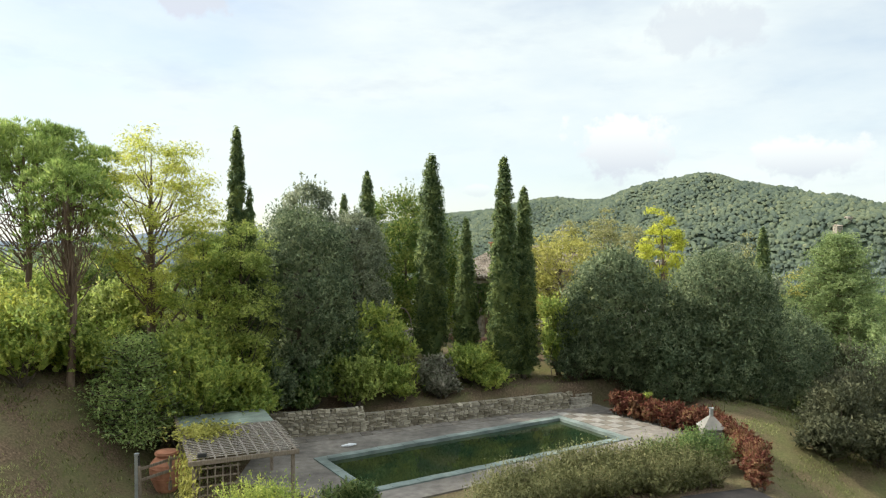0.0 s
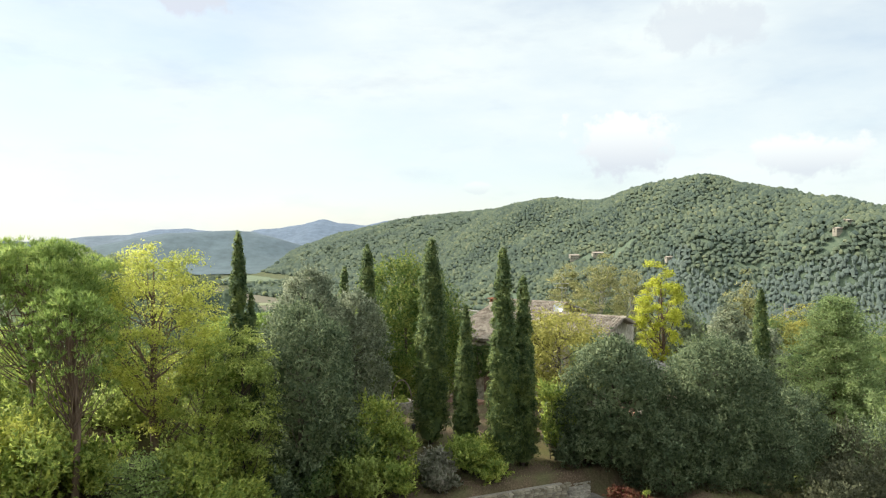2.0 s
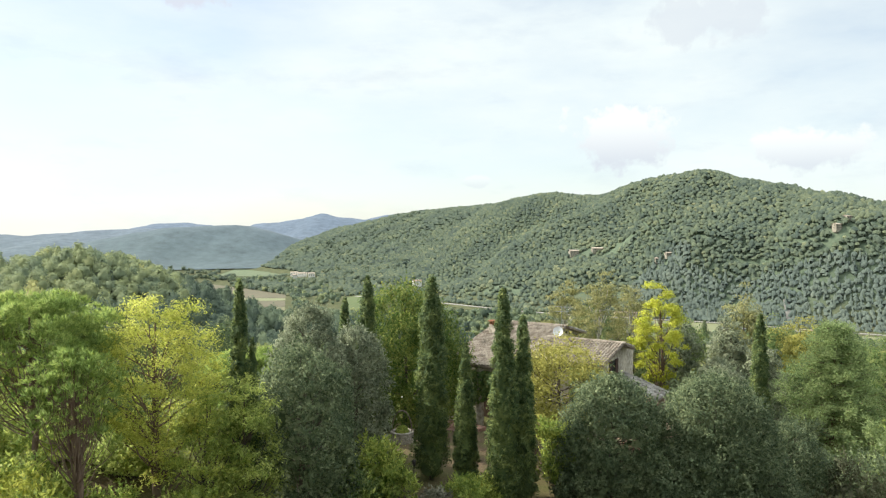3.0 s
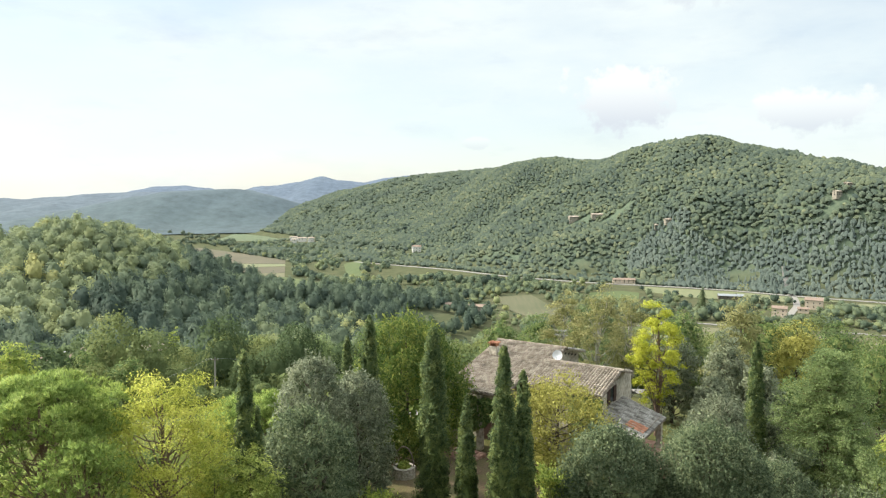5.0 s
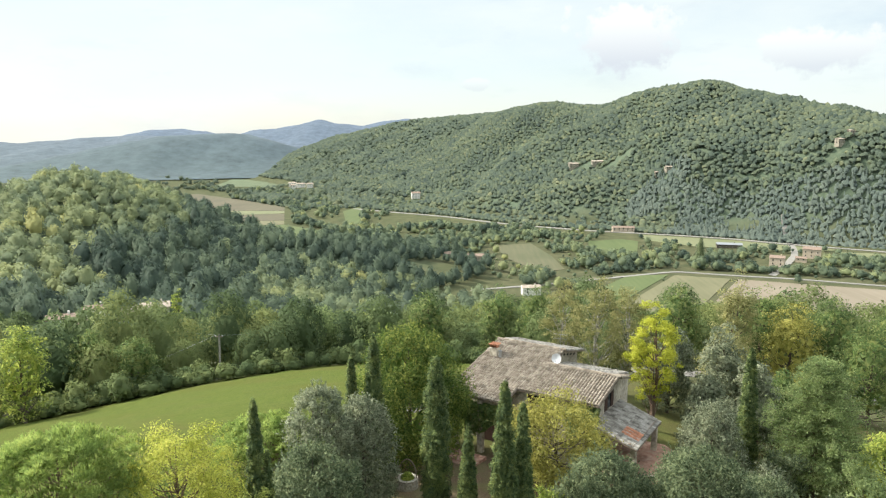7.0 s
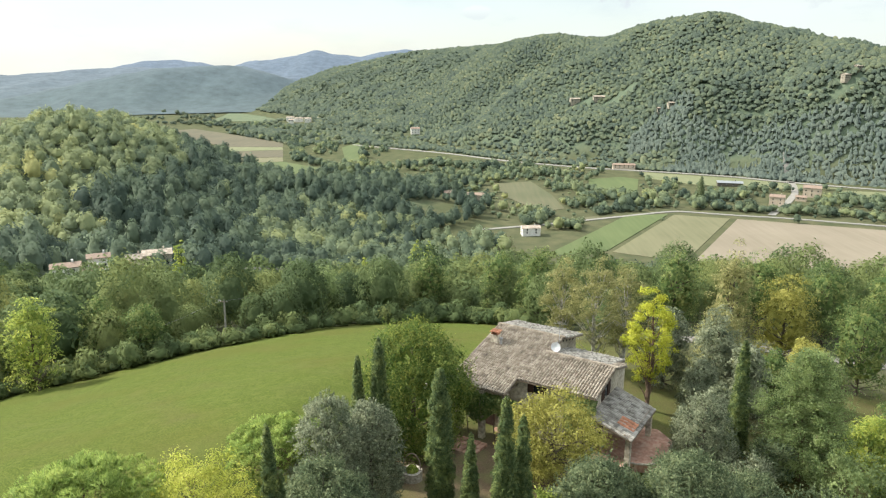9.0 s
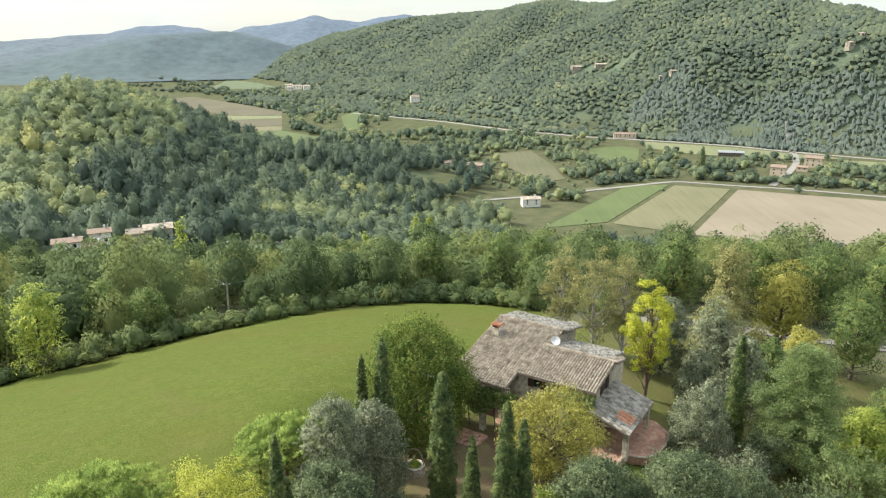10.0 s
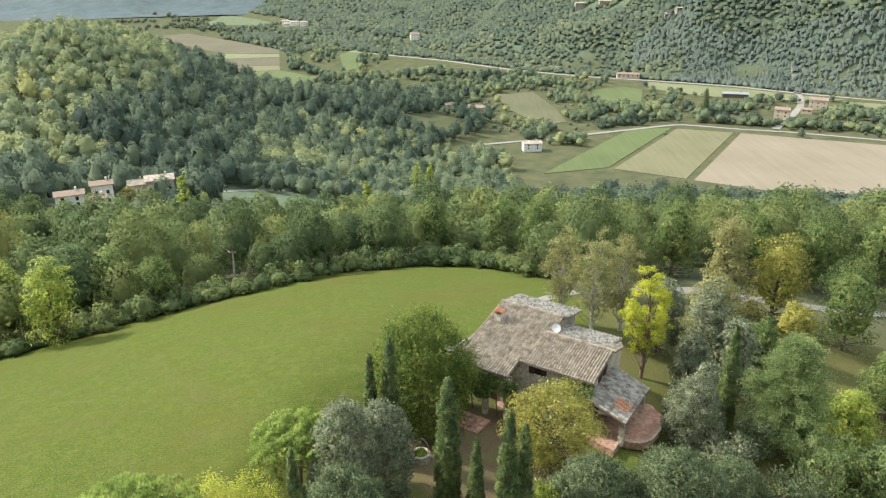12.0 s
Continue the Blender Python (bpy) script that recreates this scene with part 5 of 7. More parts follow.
q = off_fields(q[(q[:, 1] < np.interp(q[:, 0], *zip(*VALLEY_ROAD)) - 18) & (height(q[:, 0], q[:, 1]) < FLOOR + 6) & (wave(q[:, 0], q[:, 1], 34, 0.3) > -0.15)], 3)
q = off_road(q, [(-10, 520), (55, 545), (102, 568), (173, 603), (218, 586), (254, 577), (345, 538)], 10)
woodland("tree_belt", "bushes and single trees between the fields of the valley", q, belt_protos, (1.2, 4.6), WOOD_B, gw, (0.7, 1.3), category="trees", base=0.36, mixed=0.18)
q = spots(-760, -110, 1130, 1960, 17, gw)
q = off_fields(q[wave(q[:, 0], q[:, 1], 70, 0.8) > 0.05], 8)
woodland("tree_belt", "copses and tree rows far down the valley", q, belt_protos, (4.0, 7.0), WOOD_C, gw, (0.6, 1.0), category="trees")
# the scrub along the lower edge of the meadow
ex = np.linspace(-75, 12, 560)
p = np.stack([ex + gw.normal(size=560) * 0.8, meadow_edge(ex) + gw.uniform(-0.6, 6.0, 560)], 1)
p = p[wave(p[:, 0], p[:, 1], 3.0, 0.2) > -0.45]
scrub_protos = [crown_proto(gw, 190, gw.uniform(0.7, 1.2), 0.24, 9, 0.7, 7, core=0.7) for _ in range(5)]
woodland("hedgerow", "tangled grey-green scrub along the lower edge of the meadow", p, scrub_protos, (0.5, 2.0), WOOD_A, gw, (0.6, 1.3), category="hedge", mixed=0.14, base=0.34, drift=0.1)


# ---- the farmhouse ----
ROOF_TILES = leafy("clay_tile_rows", (0.145, 0.120, 0.094), (0.258, 0.218, 0.172), (0.365, 0.320, 0.258), 1.6, 0.9, 0.0, 0.55)
GREY_TILES = leafy("lichen_grey_tile_rows", (0.129, 0.120, 0.105), (0.258, 0.241, 0.210), (0.378, 0.361, 0.323), 1.8, 0.9, 0.0, 0.85)
HOUSE_WALL = noisy("house_rubble_wall", [(0.3, (0.253, 0.218, 0.172)), (0.5, (0.414, 0.368, 0.293)), (0.7, (0.575, 0.517, 0.425))], 3.2, bump=1.0, bump_scale=5, dist=0.06, big=0.5)
SHUTTER = noisy("dark_brown_shutter", [(0.3, (0.035, 0.018, 0.012)), (0.7, (0.065, 0.035, 0.024))], 6, bump=0.4, stretch=(1, 1, 5))
TIMBER = noisy("weathered_timber", [(0.3, (0.13, 0.10, 0.075)), (0.7, (0.27, 0.22, 0.17))], 5, bump=0.5, stretch=(6, 1, 1))
TERRACOTTA = noisy("terracotta", [(0.3, (0.30, 0.125, 0.07)), (0.7, (0.42, 0.20, 0.12))], 5, bump=0.25, big=1.5)
PAVING_RED = noisy("worn_brick_paving", [(0.3, (0.23, 0.12, 0.085)), (0.5, (0.31, 0.18, 0.13)), (0.7, (0.36, 0.25, 0.19))], 3, bump=0.4, big=0.6)
METAL = noisy("grey_metal", [(0.3, (0.30, 0.31, 0.32)), (0.7, (0.42, 0.43, 0.44))], 5, rough=0.45, bump=0.05, metal=0.7)
IRON = noisy("black_iron", [(0.3, (0.02, 0.02, 0.02)), (0.7, (0.05, 0.045, 0.04))], 9, rough=0.6, bump=0.2)
DISH_WHITE = noisy("white_enamel", [(0.3, (0.62, 0.64, 0.66)), (0.7, (0.72, 0.73, 0.75))], 2, rough=0.4, bump=0.02)
GLASS = bpy.data.materials.new("window_glass")
GLASS.use_nodes = True
GLASS.node_tree.nodes["Principled BSDF"].inputs["Base Color"].default_value = (0.02, 0.025, 0.03, 1)
GLASS.node_tree.nodes["Principled BSDF"].inputs["Roughness"].default_value = 0.08
HOUSE = pose(10.42, 56.41, 0, 0, 0, -30.5)
FALL = 0.235


def z_of(v):
    return 6.64 + FALL * v


def tile_rows(n_across, n_up, corner, across, up, seed, jitter=0.012):
    """Rows of half-round tiles over a slope given by a corner and two edge vectors: (verts, quads)."""
    g = np.random.default_rng(seed)
    corner, across, up = (np.asarray(a, float) for a in (corner, across, up))
    nor = np.cross(across, up)
    nor /= np.linalg.norm(nor)
    nor *= np.sign(nor[2])
    e = across / np.linalg.norm(across)
    w = np.linalg.norm(across) / n_across
    i, j = (a.ravel() for a in np.meshgrid(np.arange(n_across), np.arange(n_up), indexing="ij"))
    n = len(i)
    mid = corner + across * ((i + 0.5) / n_across)[:, None] + e * (g.normal(size=n) * jitter)[:, None]
    lift = g.uniform(0, 0.035, n) + 0.012 * np.sin(i * 0.6)
    rows = []
    for t, wide, lip in ((j / n_up - 0.006 * g.random(n), 0.46, 0.055), (np.minimum((j + 1.2) / n_up, 1.006), 0.36, 0.012)):
        base = mid + up * t[:, None] + nor * (lift + lip)[:, None]
        for du, dz in ((-1, -0.05), (-0.5, 0.05), (0.5, 0.05), (1, -0.05)):
            rows.append(base + e * (du * wide * w) + nor * dz)
    V = np.stack(rows, 1).reshape(-1, 3)
    b = np.arange(n)[:, None] * 8
    return V, np.concatenate([b + np.array([[k, k + 1, k + 5, k + 4]]) for k in range(3)] + [b + np.array([[0, 3, 2, 1]])])


def slope(ob, corners, fall_from, tiles, seed, pitch=0.26):
    """A roof slope under a house: corners are two at the eave, two at the top, each (u, v, z)."""
    a, b, c, d = (np.array(k, float) for k in corners)
    roof = part("roof", prism([tuple(k[:2]) for k in (a, b, c, d)], [k[2] - 0.16 for k in (a, b, c, d)], [k[2] - 0.05 for k in (a, b, c, d)]), TIMBER, ob)
    V, F = tile_rows(max(2, round(np.linalg.norm(b - a) / pitch)), max(2, round(np.linalg.norm(d - a) / 0.38)), a, b - a, d - a, seed)
    tagged(part("tiles", (V, F), tiles, roof, fall_from), kind="stuff")
    return roof


def window_with_shutters(ob, axis, at, lo, hi, z0, z1, out):
    """A window between two opened dark shutters on a wall; axis: the wall's coordinate that stays put."""
    def slab(p0, p1, q0, q1, za, zb):
        return boxed(p0, p1, q0, q1, za, zb, bevel=0.01) if axis == "v" else boxed(q0, q1, p0, p1, za, zb, bevel=0.01)
    w = (hi - lo) / 3.2
    d0, d1 = sorted((at, at + out))
    win = part("window", slab(lo + w, hi - w, *sorted((at - out * 0.5, at + out * 0.25)), z0, z1), GLASS, ob, "dark glazed window")
    for x0, x1 in ((lo, lo + w), (hi - w, hi)):
        sh = part("shutter", slab(x0, x1, d0, d1, z0 - 0.05, z1 + 0.05), SHUTTER, win, "dark brown louvred shutter")
    part("window_sill", slab(lo + w - 0.08, hi - w + 0.08, *sorted((at, at + out * 1.6)), z0 - 0.12, z0 - 0.03), STONE, win)


def farmhouse():
    ob = tagged(new("farmhouse"), "stone farmhouse with weathered clay tile roofs on two levels", "house")
    ob.matrix_basis = HOUSE
    W, hz = HOUSE_WALL, 0.2
    part("wall", prism([(-6.9, 0.5), (-0.3, 0.5), (-0.3, 4.5), (-6.9, 4.5)], hz, [z_of(0.5) - 0.17] * 2 + [z_of(4.5) - 0.17] * 2), W, ob)
    part("wall", prism([(-6.2, 4.504), (-0.3, 4.504), (-0.3, 8.6), (-6.2, 8.6)], hz, [z_of(4.5) - 0.17] * 2 + [6.5] * 2), W, ob)
    part("wall", prism([(-12.5, 0.5), (-6.904, 0.5), (-6.904, 7.2), (-12.5, 7.2)], hz, [z_of(0.5) - 0.17] * 2 + [z_of(7.2) - 0.17] * 2), W, ob)
    part("wall", prism([(-12.5, 7.204), (-6.204, 7.204), (-6.204, 11.0), (-12.5, 11.0)], hz, [z_of(7.2) - 0.17] * 2 + [7.25] * 2), W, ob)
    part("wall", prism([(-6.9, 4.51), (-6.204, 4.51), (-6.204, 7.2), (-6.9, 7.2)], 5.0, [z_of(4.5) - 0.17] * 2 + [z_of(7.2) - 0.17] * 2), W, ob)
    TL = "lichen-spotted half-round clay tiles"
    zt, zl = z_of(7.2), z_of(4.5)
    slope(ob, ((-12.9, -2.45, z_of(-2.45)), (-7.1, -2.45, z_of(-2.45)), (-7.1, 7.2, zt), (-12.9, 7.2, zt)), TL, ROOF_TILES, 3)
    slope(ob, ((-7.1, 4.5, zl), (-5.9, 4.5, zl), (-5.9, 7.2, zt), (-7.1, 7.2, zt)), TL, ROOF_TILES, 4)
    slope(ob, ((-7.1, -0.15, z_of(-0.15)), (0.25, -0.15, z_of(-0.15)), (0.25, 4.5, zl), (-7.1, 4.5, zl)), TL, ROOF_TILES, 5)
    slope(ob, ((-12.9, 11.3, 7.36), (-5.6, 11.3, 7.36), (-5.6, 7.2, zt), (-12.9, 7.2, zt)), TL, GREY_TILES, 6)
    slope(ob, ((-6.15, 9.2, 6.55), (-0.5, 9.2, 6.55), (-0.5, 4.5, zl), (-6.15, 4.5, zl)), TL, GREY_TILES, 7)
    slope(ob, ((-0.5, 6.8, 7.1), (0.5, 6.8, 7.1), (0.5, 4.5, zl), (-0.5, 4.5, zl)), TL, ROOF_TILES, 8)
    # ridge tiles
    for u0, u1, v, z in ((-12.9, -5.8, 7.2, zt), (-6.5, 0.4, 4.5, zl)):
        n = round((u1 - u0) / 0.42)
        rows = [tube([(u0 + (u1 - u0) * k / n, v, z + 0.03), (u0 + (u1 - u0) * (k + 1.08) / n, v, z + 0.045)], [0.15, 0.125], 8) for k in range(n)]
        tagged(part("ridge_tiles", join(rows), ROOF_TILES, ob, "half-round ridge tiles"), kind="stuff")
    # rafters under the eaves
    for k in range(12):
        u = -12.4 + k * 0.46
        part("rafter", boxed(u, u + 0.1, -2.35, 0.5, z_of(-2.35) - 0.30, z_of(-2.35) - 0.18), TIMBER, ob)
    for k in range(3):
        part("rafter", boxed(-0.3, 0.2, 1.0 + k * 1.5, 1.12 + k * 1.5, z_of(1.0 + k * 1.5) - 0.33, z_of(1.0 + k * 1.5) - 0.19), TIMBER, ob)
    # the porch against the gable: falls outward
    p0, p1 = 4.95, 3.68
    slope(ob, ((3.4, -0.2, p1), (3.4, 6.5, p1), (-0.28, 6.5, p0), (-0.28, -0.2, p0)), "grey lichen-covered roof tiles", GREY_TILES, 9)
    patch = tile_rows(3, 5, np.array([3.1, 1.0, p1 + 0.15]), np.array([0, 1.6, 0]), np.array([-1.4, 0, (p0 - p1) * 1.4 / 3.68]), 4)
    tagged(part("roof_patch", patch, TERRACOTTA, ob, "patch of newer red tiles on the porch roof"), kind="stuff")
    for v in (0.2, 5.9):
        part("pillar", boxed(2.75, 3.2, v, v + 0.45, 0.9, p1 + 0.06, bevel=0.03), W, ob, "rubble stone porch pillar")
    part("beam", boxed(2.85, 3.1, -0.1, 6.4, p1 + 0.07, p1 + 0.22), TIMBER, ob)
    part("beam", boxed(-0.3, 2.85, -0.1, 0.06, 3.85, 4.05), TIMBER, ob)
    window_with_shutters(ob, "u", -0.3, 2.55, 4.65, 5.15, 6.4, 0.06)
    window_with_shutters(ob, "v", 0.5, -6.35, -4.55, 5.35, 6.15, -0.06)
    part("door", boxed(-0.3, -0.22, 2.2, 3.2, 1.22, 3.2), SHUTTER, ob, "dark door under the porch")
    for u in (-10.6, -8.9):
        part("door", boxed(u, u + 1.0, 0.42, 0.5, 1.1, 3.1), SHUTTER, ob, "dark door under the loggia")
    # the loggia under the long eave
    for u in (-12.4, -9.8, -7.5):
        part("pillar", boxed(u, u + 0.5, -2.25, -1.75, 0.6, z_of(-2.0) - 0.42, bevel=0.03), W, ob, "rubble stone loggia pillar")
    part("beam", boxed(-12.6, -6.9, -2.15, -1.9, z_of(-2.0) - 0.42, z_of(-2.0) - 0.22), TIMBER, ob)
    # vents under the upper eave
    for k in range(4):
        part("vent", boxed(-6.204, -6.19, 7.6 + k * 0.8, 8.0 + k * 0.8, 7.62 - k * 0.19, 7.80 - k * 0.19), DARK, ob, "small dark opening under the eave")
    # chimney
    zb = z_of(4.0) - 0.2
    ch = part("chimney", boxed(-12.05, -11.3, 3.95, 4.65, zb, zb + 1.05, bevel=0.03), W, ob, "square stone chimney with a terracotta cap")
    for k in range(3):
        part("flue", boxed(-12.0 + 0.27 * k, -11.88 + 0.27 * k, 4.0, 4.6, zb + 1.05, zb + 1.32), TERRACOTTA, ch)
    V, F = tile_rows(4, 2, (-12.15, 3.85, zb + 1.33), (0.95, 0, 0), (0, 0.9, 0.0), 2)
    part("cap", (V, F), TERRACOTTA, ch, "terracotta tile cap")
    part("flue", tube([(-10.95, 4.0, zb + 0.1), (-10.95, 4.0, zb + 0.75), (-10.95, 4.0, zb + 0.9)], [0.13, 0.13, 0.19], 10), METAL, ob, "grey metal flue pipe")
    return ob


farmhouse()


def climber(label, u0, u1, v, z0, z1, thick, count, mat, seed):
    g = np.random.default_rng(seed)
    ob = tagged(new("climbing_plant"), label, "climber")
    ob.matrix_basis = HOUSE
    t = g.random(count)
    wob = 0.5 + 0.5 * np.sin(9 * t + seed)
    at = np.stack([u0 + (u1 - u0) * t, v - np.abs(g.normal(size=count)) * thick, z1 - (z1 - z0) * g.random(count) ** 1.2 * (0.55 + 0.45 * wob)], 1)
    part("foliage", leaves(at, np.tile([0, -1, 0.4], (count, 1)), 0.16, 1.6, g, 0.8), mat, ob)
    stems = [tube([(u0 + (u1 - u0) * (k + 0.5) / 4, v + 0.02, 0.6), (u0 + (u1 - u0) * (k + 0.3) / 4, v - 0.1, (z0 + z1) / 2), (u0 + (u1 - u0) * (k + 0.6) / 4, v - 0.05, z1)], [0.05, 0.04, 0.015], 5) for k in range(4)]
    part("stem", join(stems), BARK, ob)


climber("green vine hanging along the loggia of the house", -11.6, -6.2, -1.95, 2.6, 5.5, 0.3, 4200, LEAF_GREEN, 5)
climber("hanging green wisteria on the corner of the house", -2.6, 0.1, 0.42, 2.4, 6.2, 0.3, 2600, LEAF_CEDAR, 6)


def dish_aerial():
    ob = tagged(new("satellite_dish"), "round white satellite dish on the stone upper wall", "satellite dish")
    ob.matrix_basis = HOUSE @ pose(-5.75, 5.0, 8.15, 78, 0, 8)
    r = np.linspace(0.02, 0.45, 6)
    th = np.linspace(0, 2 * np.pi, 20, endpoint=False)
    R, T = np.meshgrid(r, th, indexing="ij")
    face = np.stack([R * np.cos(T), R * np.sin(T), 0.45 * R**2], -1).reshape(-1, 3)
    q = np.array([[i * 20 + j, i * 20 + (j + 1) % 20, (i + 1) * 20 + (j + 1) % 20, (i + 1) * 20 + j] for i in range(5) for j in range(20)])
    back = face - [0, 0, 0.02]
    part("reflector", join([(face, q), (back, q[:, ::-1])]), DISH_WHITE, ob)
    part("arm", tube([(0, -0.42, 0.08), (0, -0.2, 0.4)], [0.015, 0.015], 6), METAL, ob)
    part("receiver", tube([(0, -0.2, 0.36), (0, -0.17, 0.44)], [0.035, 0.035], 8), METAL, ob)
    part("mount", tube([(0, 0, -0.01), (0, 0.05, -0.25), (0, 0.5, -0.35)], [0.03, 0.03, 0.03], 6), METAL, ob)
    ae = tagged(new("roof_aerial"), "thin grey television aerial on a mast above the roof", "aerial")
    ae.matrix_basis = HOUSE @ pose(-5.7, 5.6, 0)
    part("mast", tube([(0, 0, 7.3), (0, 0, 10.3)], [0.025, 0.02], 6), METAL, ae)
    for k, z in enumerate((10.25, 9.85)):
        boom = part("boom", tube([(-0.6, -0.1, z), (0.6, 0.1, z)], [0.015, 0.015], 5), METAL, ae)
        for m in range(7):
            x = -0.55 + m * 0.18
            part("element", tube([(x, x / 6 - 0.22, z), (x, x / 6 + 0.22, z)], [0.007, 0.007], 4), METAL, boom)


dish_aerial()


def patios():
    arc = [(5.2 + 0.0, 6.2), (5.4, 4.0), (5.2, 2.4), (4.6, 1.4), (3.6, 0.9), (2.9, 0.8), (2.85, -1.1), (0.4, -0.6), (-0.28, 0.45), (-0.28, 7.4), (3.5, 7.6)]
    ob = tagged(new("porch_patio"), "worn red brick patio under and around the porch", "paving", kind="structure")
    ob.matrix_basis = HOUSE
    part("slab", prism(arc[::-1], 0.4, 1.2), PAVING_RED, ob)
    rim = [tube([(*a, 1.16), (*b, 1.16)], [0.09, 0.09], 6) for a, b in zip(arc[:7], arc[1:7])]
    part("kerb", join(rim), STONE, ob, "low stone edge of the patio")
    ob = tagged(new("loggia_floor"), "red brick floor and steps of the loggia", "paving", kind="structure")
    ob.matrix_basis = HOUSE
    part("slab", boxed(-12.9, -7.0, -2.6, 0.49, 0.3, 1.0), PAVING_RED, ob)
    part("step", boxed(-12.6, -9.6, -3.1, -2.6, 0.3, 0.84, bevel=0.02), PAVING_RED, ob)
    ob = tagged(new("front_paving"), "mossy brick paving before the loggia", "paving", kind="structure")
    ob.matrix_basis = HOUSE
    for i in range(7):
        for j in range(4):
            part("paver", boxed(-12.6 + i * 0.62, -12.02 + i * 0.62, -3.75 - j * 0.62, -3.17 - j * 0.62, 0.45, 1.13 + 0.02 * ((i * 3 + j) % 2) + max(0, ground_z(-1.5, 58) - 1.0), bevel=0.02), PAVING_RED, ob)


patios()


def draw_well():
    z = ground_z(-4.4, 50.9)
    ob = thing("well", "round stone garden well with an iron arch, planted", "well", (-4.4, 50.9, z))
    n = 16
    rows = []
    for c in range(5):
        for k in range(n):
            a0, a1 = 2 * np.pi * (k + 0.5 * (c % 2)) / n, 2 * np.pi * (k + 0.92 + 0.5 * (c % 2)) / n
            pts = [(r * np.cos(a), r * np.sin(a)) for r, a in ((0.55, a0), (0.82, a0), (0.82, a1), (0.55, a1))]
            ob2 = part("stone", prism(pts, c * 0.18 - 0.1, c * 0.18 + 0.07), STONE, ob)
    part("lining", tube([(0, 0, -0.2), (0, 0, 0.78)], [0.57, 0.57], 20), MORTAR, ob)
    th = np.linspace(0, np.pi, 14)
    part("arch", tube(np.stack([0.7 * np.cos(th), 0 * th, 0.75 + 1.5 * np.sin(th)], 1), np.full(14, 0.045), 6), TIMBER, ob, "pale rusty iron arch")
    g = np.random.default_rng(4)
    d = unit(500, g)
    d[:, 2] = np.abs(d[:, 2])
    plant = thing("potted_plant", "leafy green plant growing in the well", "plant", (-4.4, 50.9, z + 0.7))
    part("foliage", leaves(d * 0.5 * g.random((500, 1)) ** 0.4, d, 0.1, 2, g), LEAF_LIME, plant)
    lamp = thing("garden_lamp", "slim black garden lamp post on the path", "lamp", (-3.0, 43.8, ground_z(-3.0, 43.8)))
    part("post", tube([(0, 0, -0.2), (0, 0, 1.15)], [0.03, 0.025], 8), IRON, lamp)
    part("lantern", tube([(0, 0, 1.12), (0, 0, 1.2), (0, 0, 1.4), (0, 0, 1.5)], [0.05, 0.1, 0.12, 0.02], 8), IRON, lamp)


draw_well()


# ---- the pool terrace ----
PAVE = noisy("worn_concrete_paving", [(0.3, (0.115, 0.102, 0.086)), (0.7, (0.200, 0.180, 0.155))], 3, bump=0.3, big=0.5)
PAVE_PALE = noisy("pale_stone_slab", [(0.3, (0.190, 0.180, 0.158)), (0.7, (0.262, 0.249, 0.220))], 4, bump=0.3, big=0.9)
PAVE_DARK = noisy("dark_stone_slab", [(0.3, (0.108, 0.094, 0.076)), (0.7, (0.173, 0.151, 0.122))], 4, bump=0.3, big=0.9)
COPING = noisy("grey_green_coping", [(0.3, (0.115, 0.15, 0.135)), (0.7, (0.19, 0.22, 0.20))], 2.5, rough=0.6, bump=0.2, big=0.7)


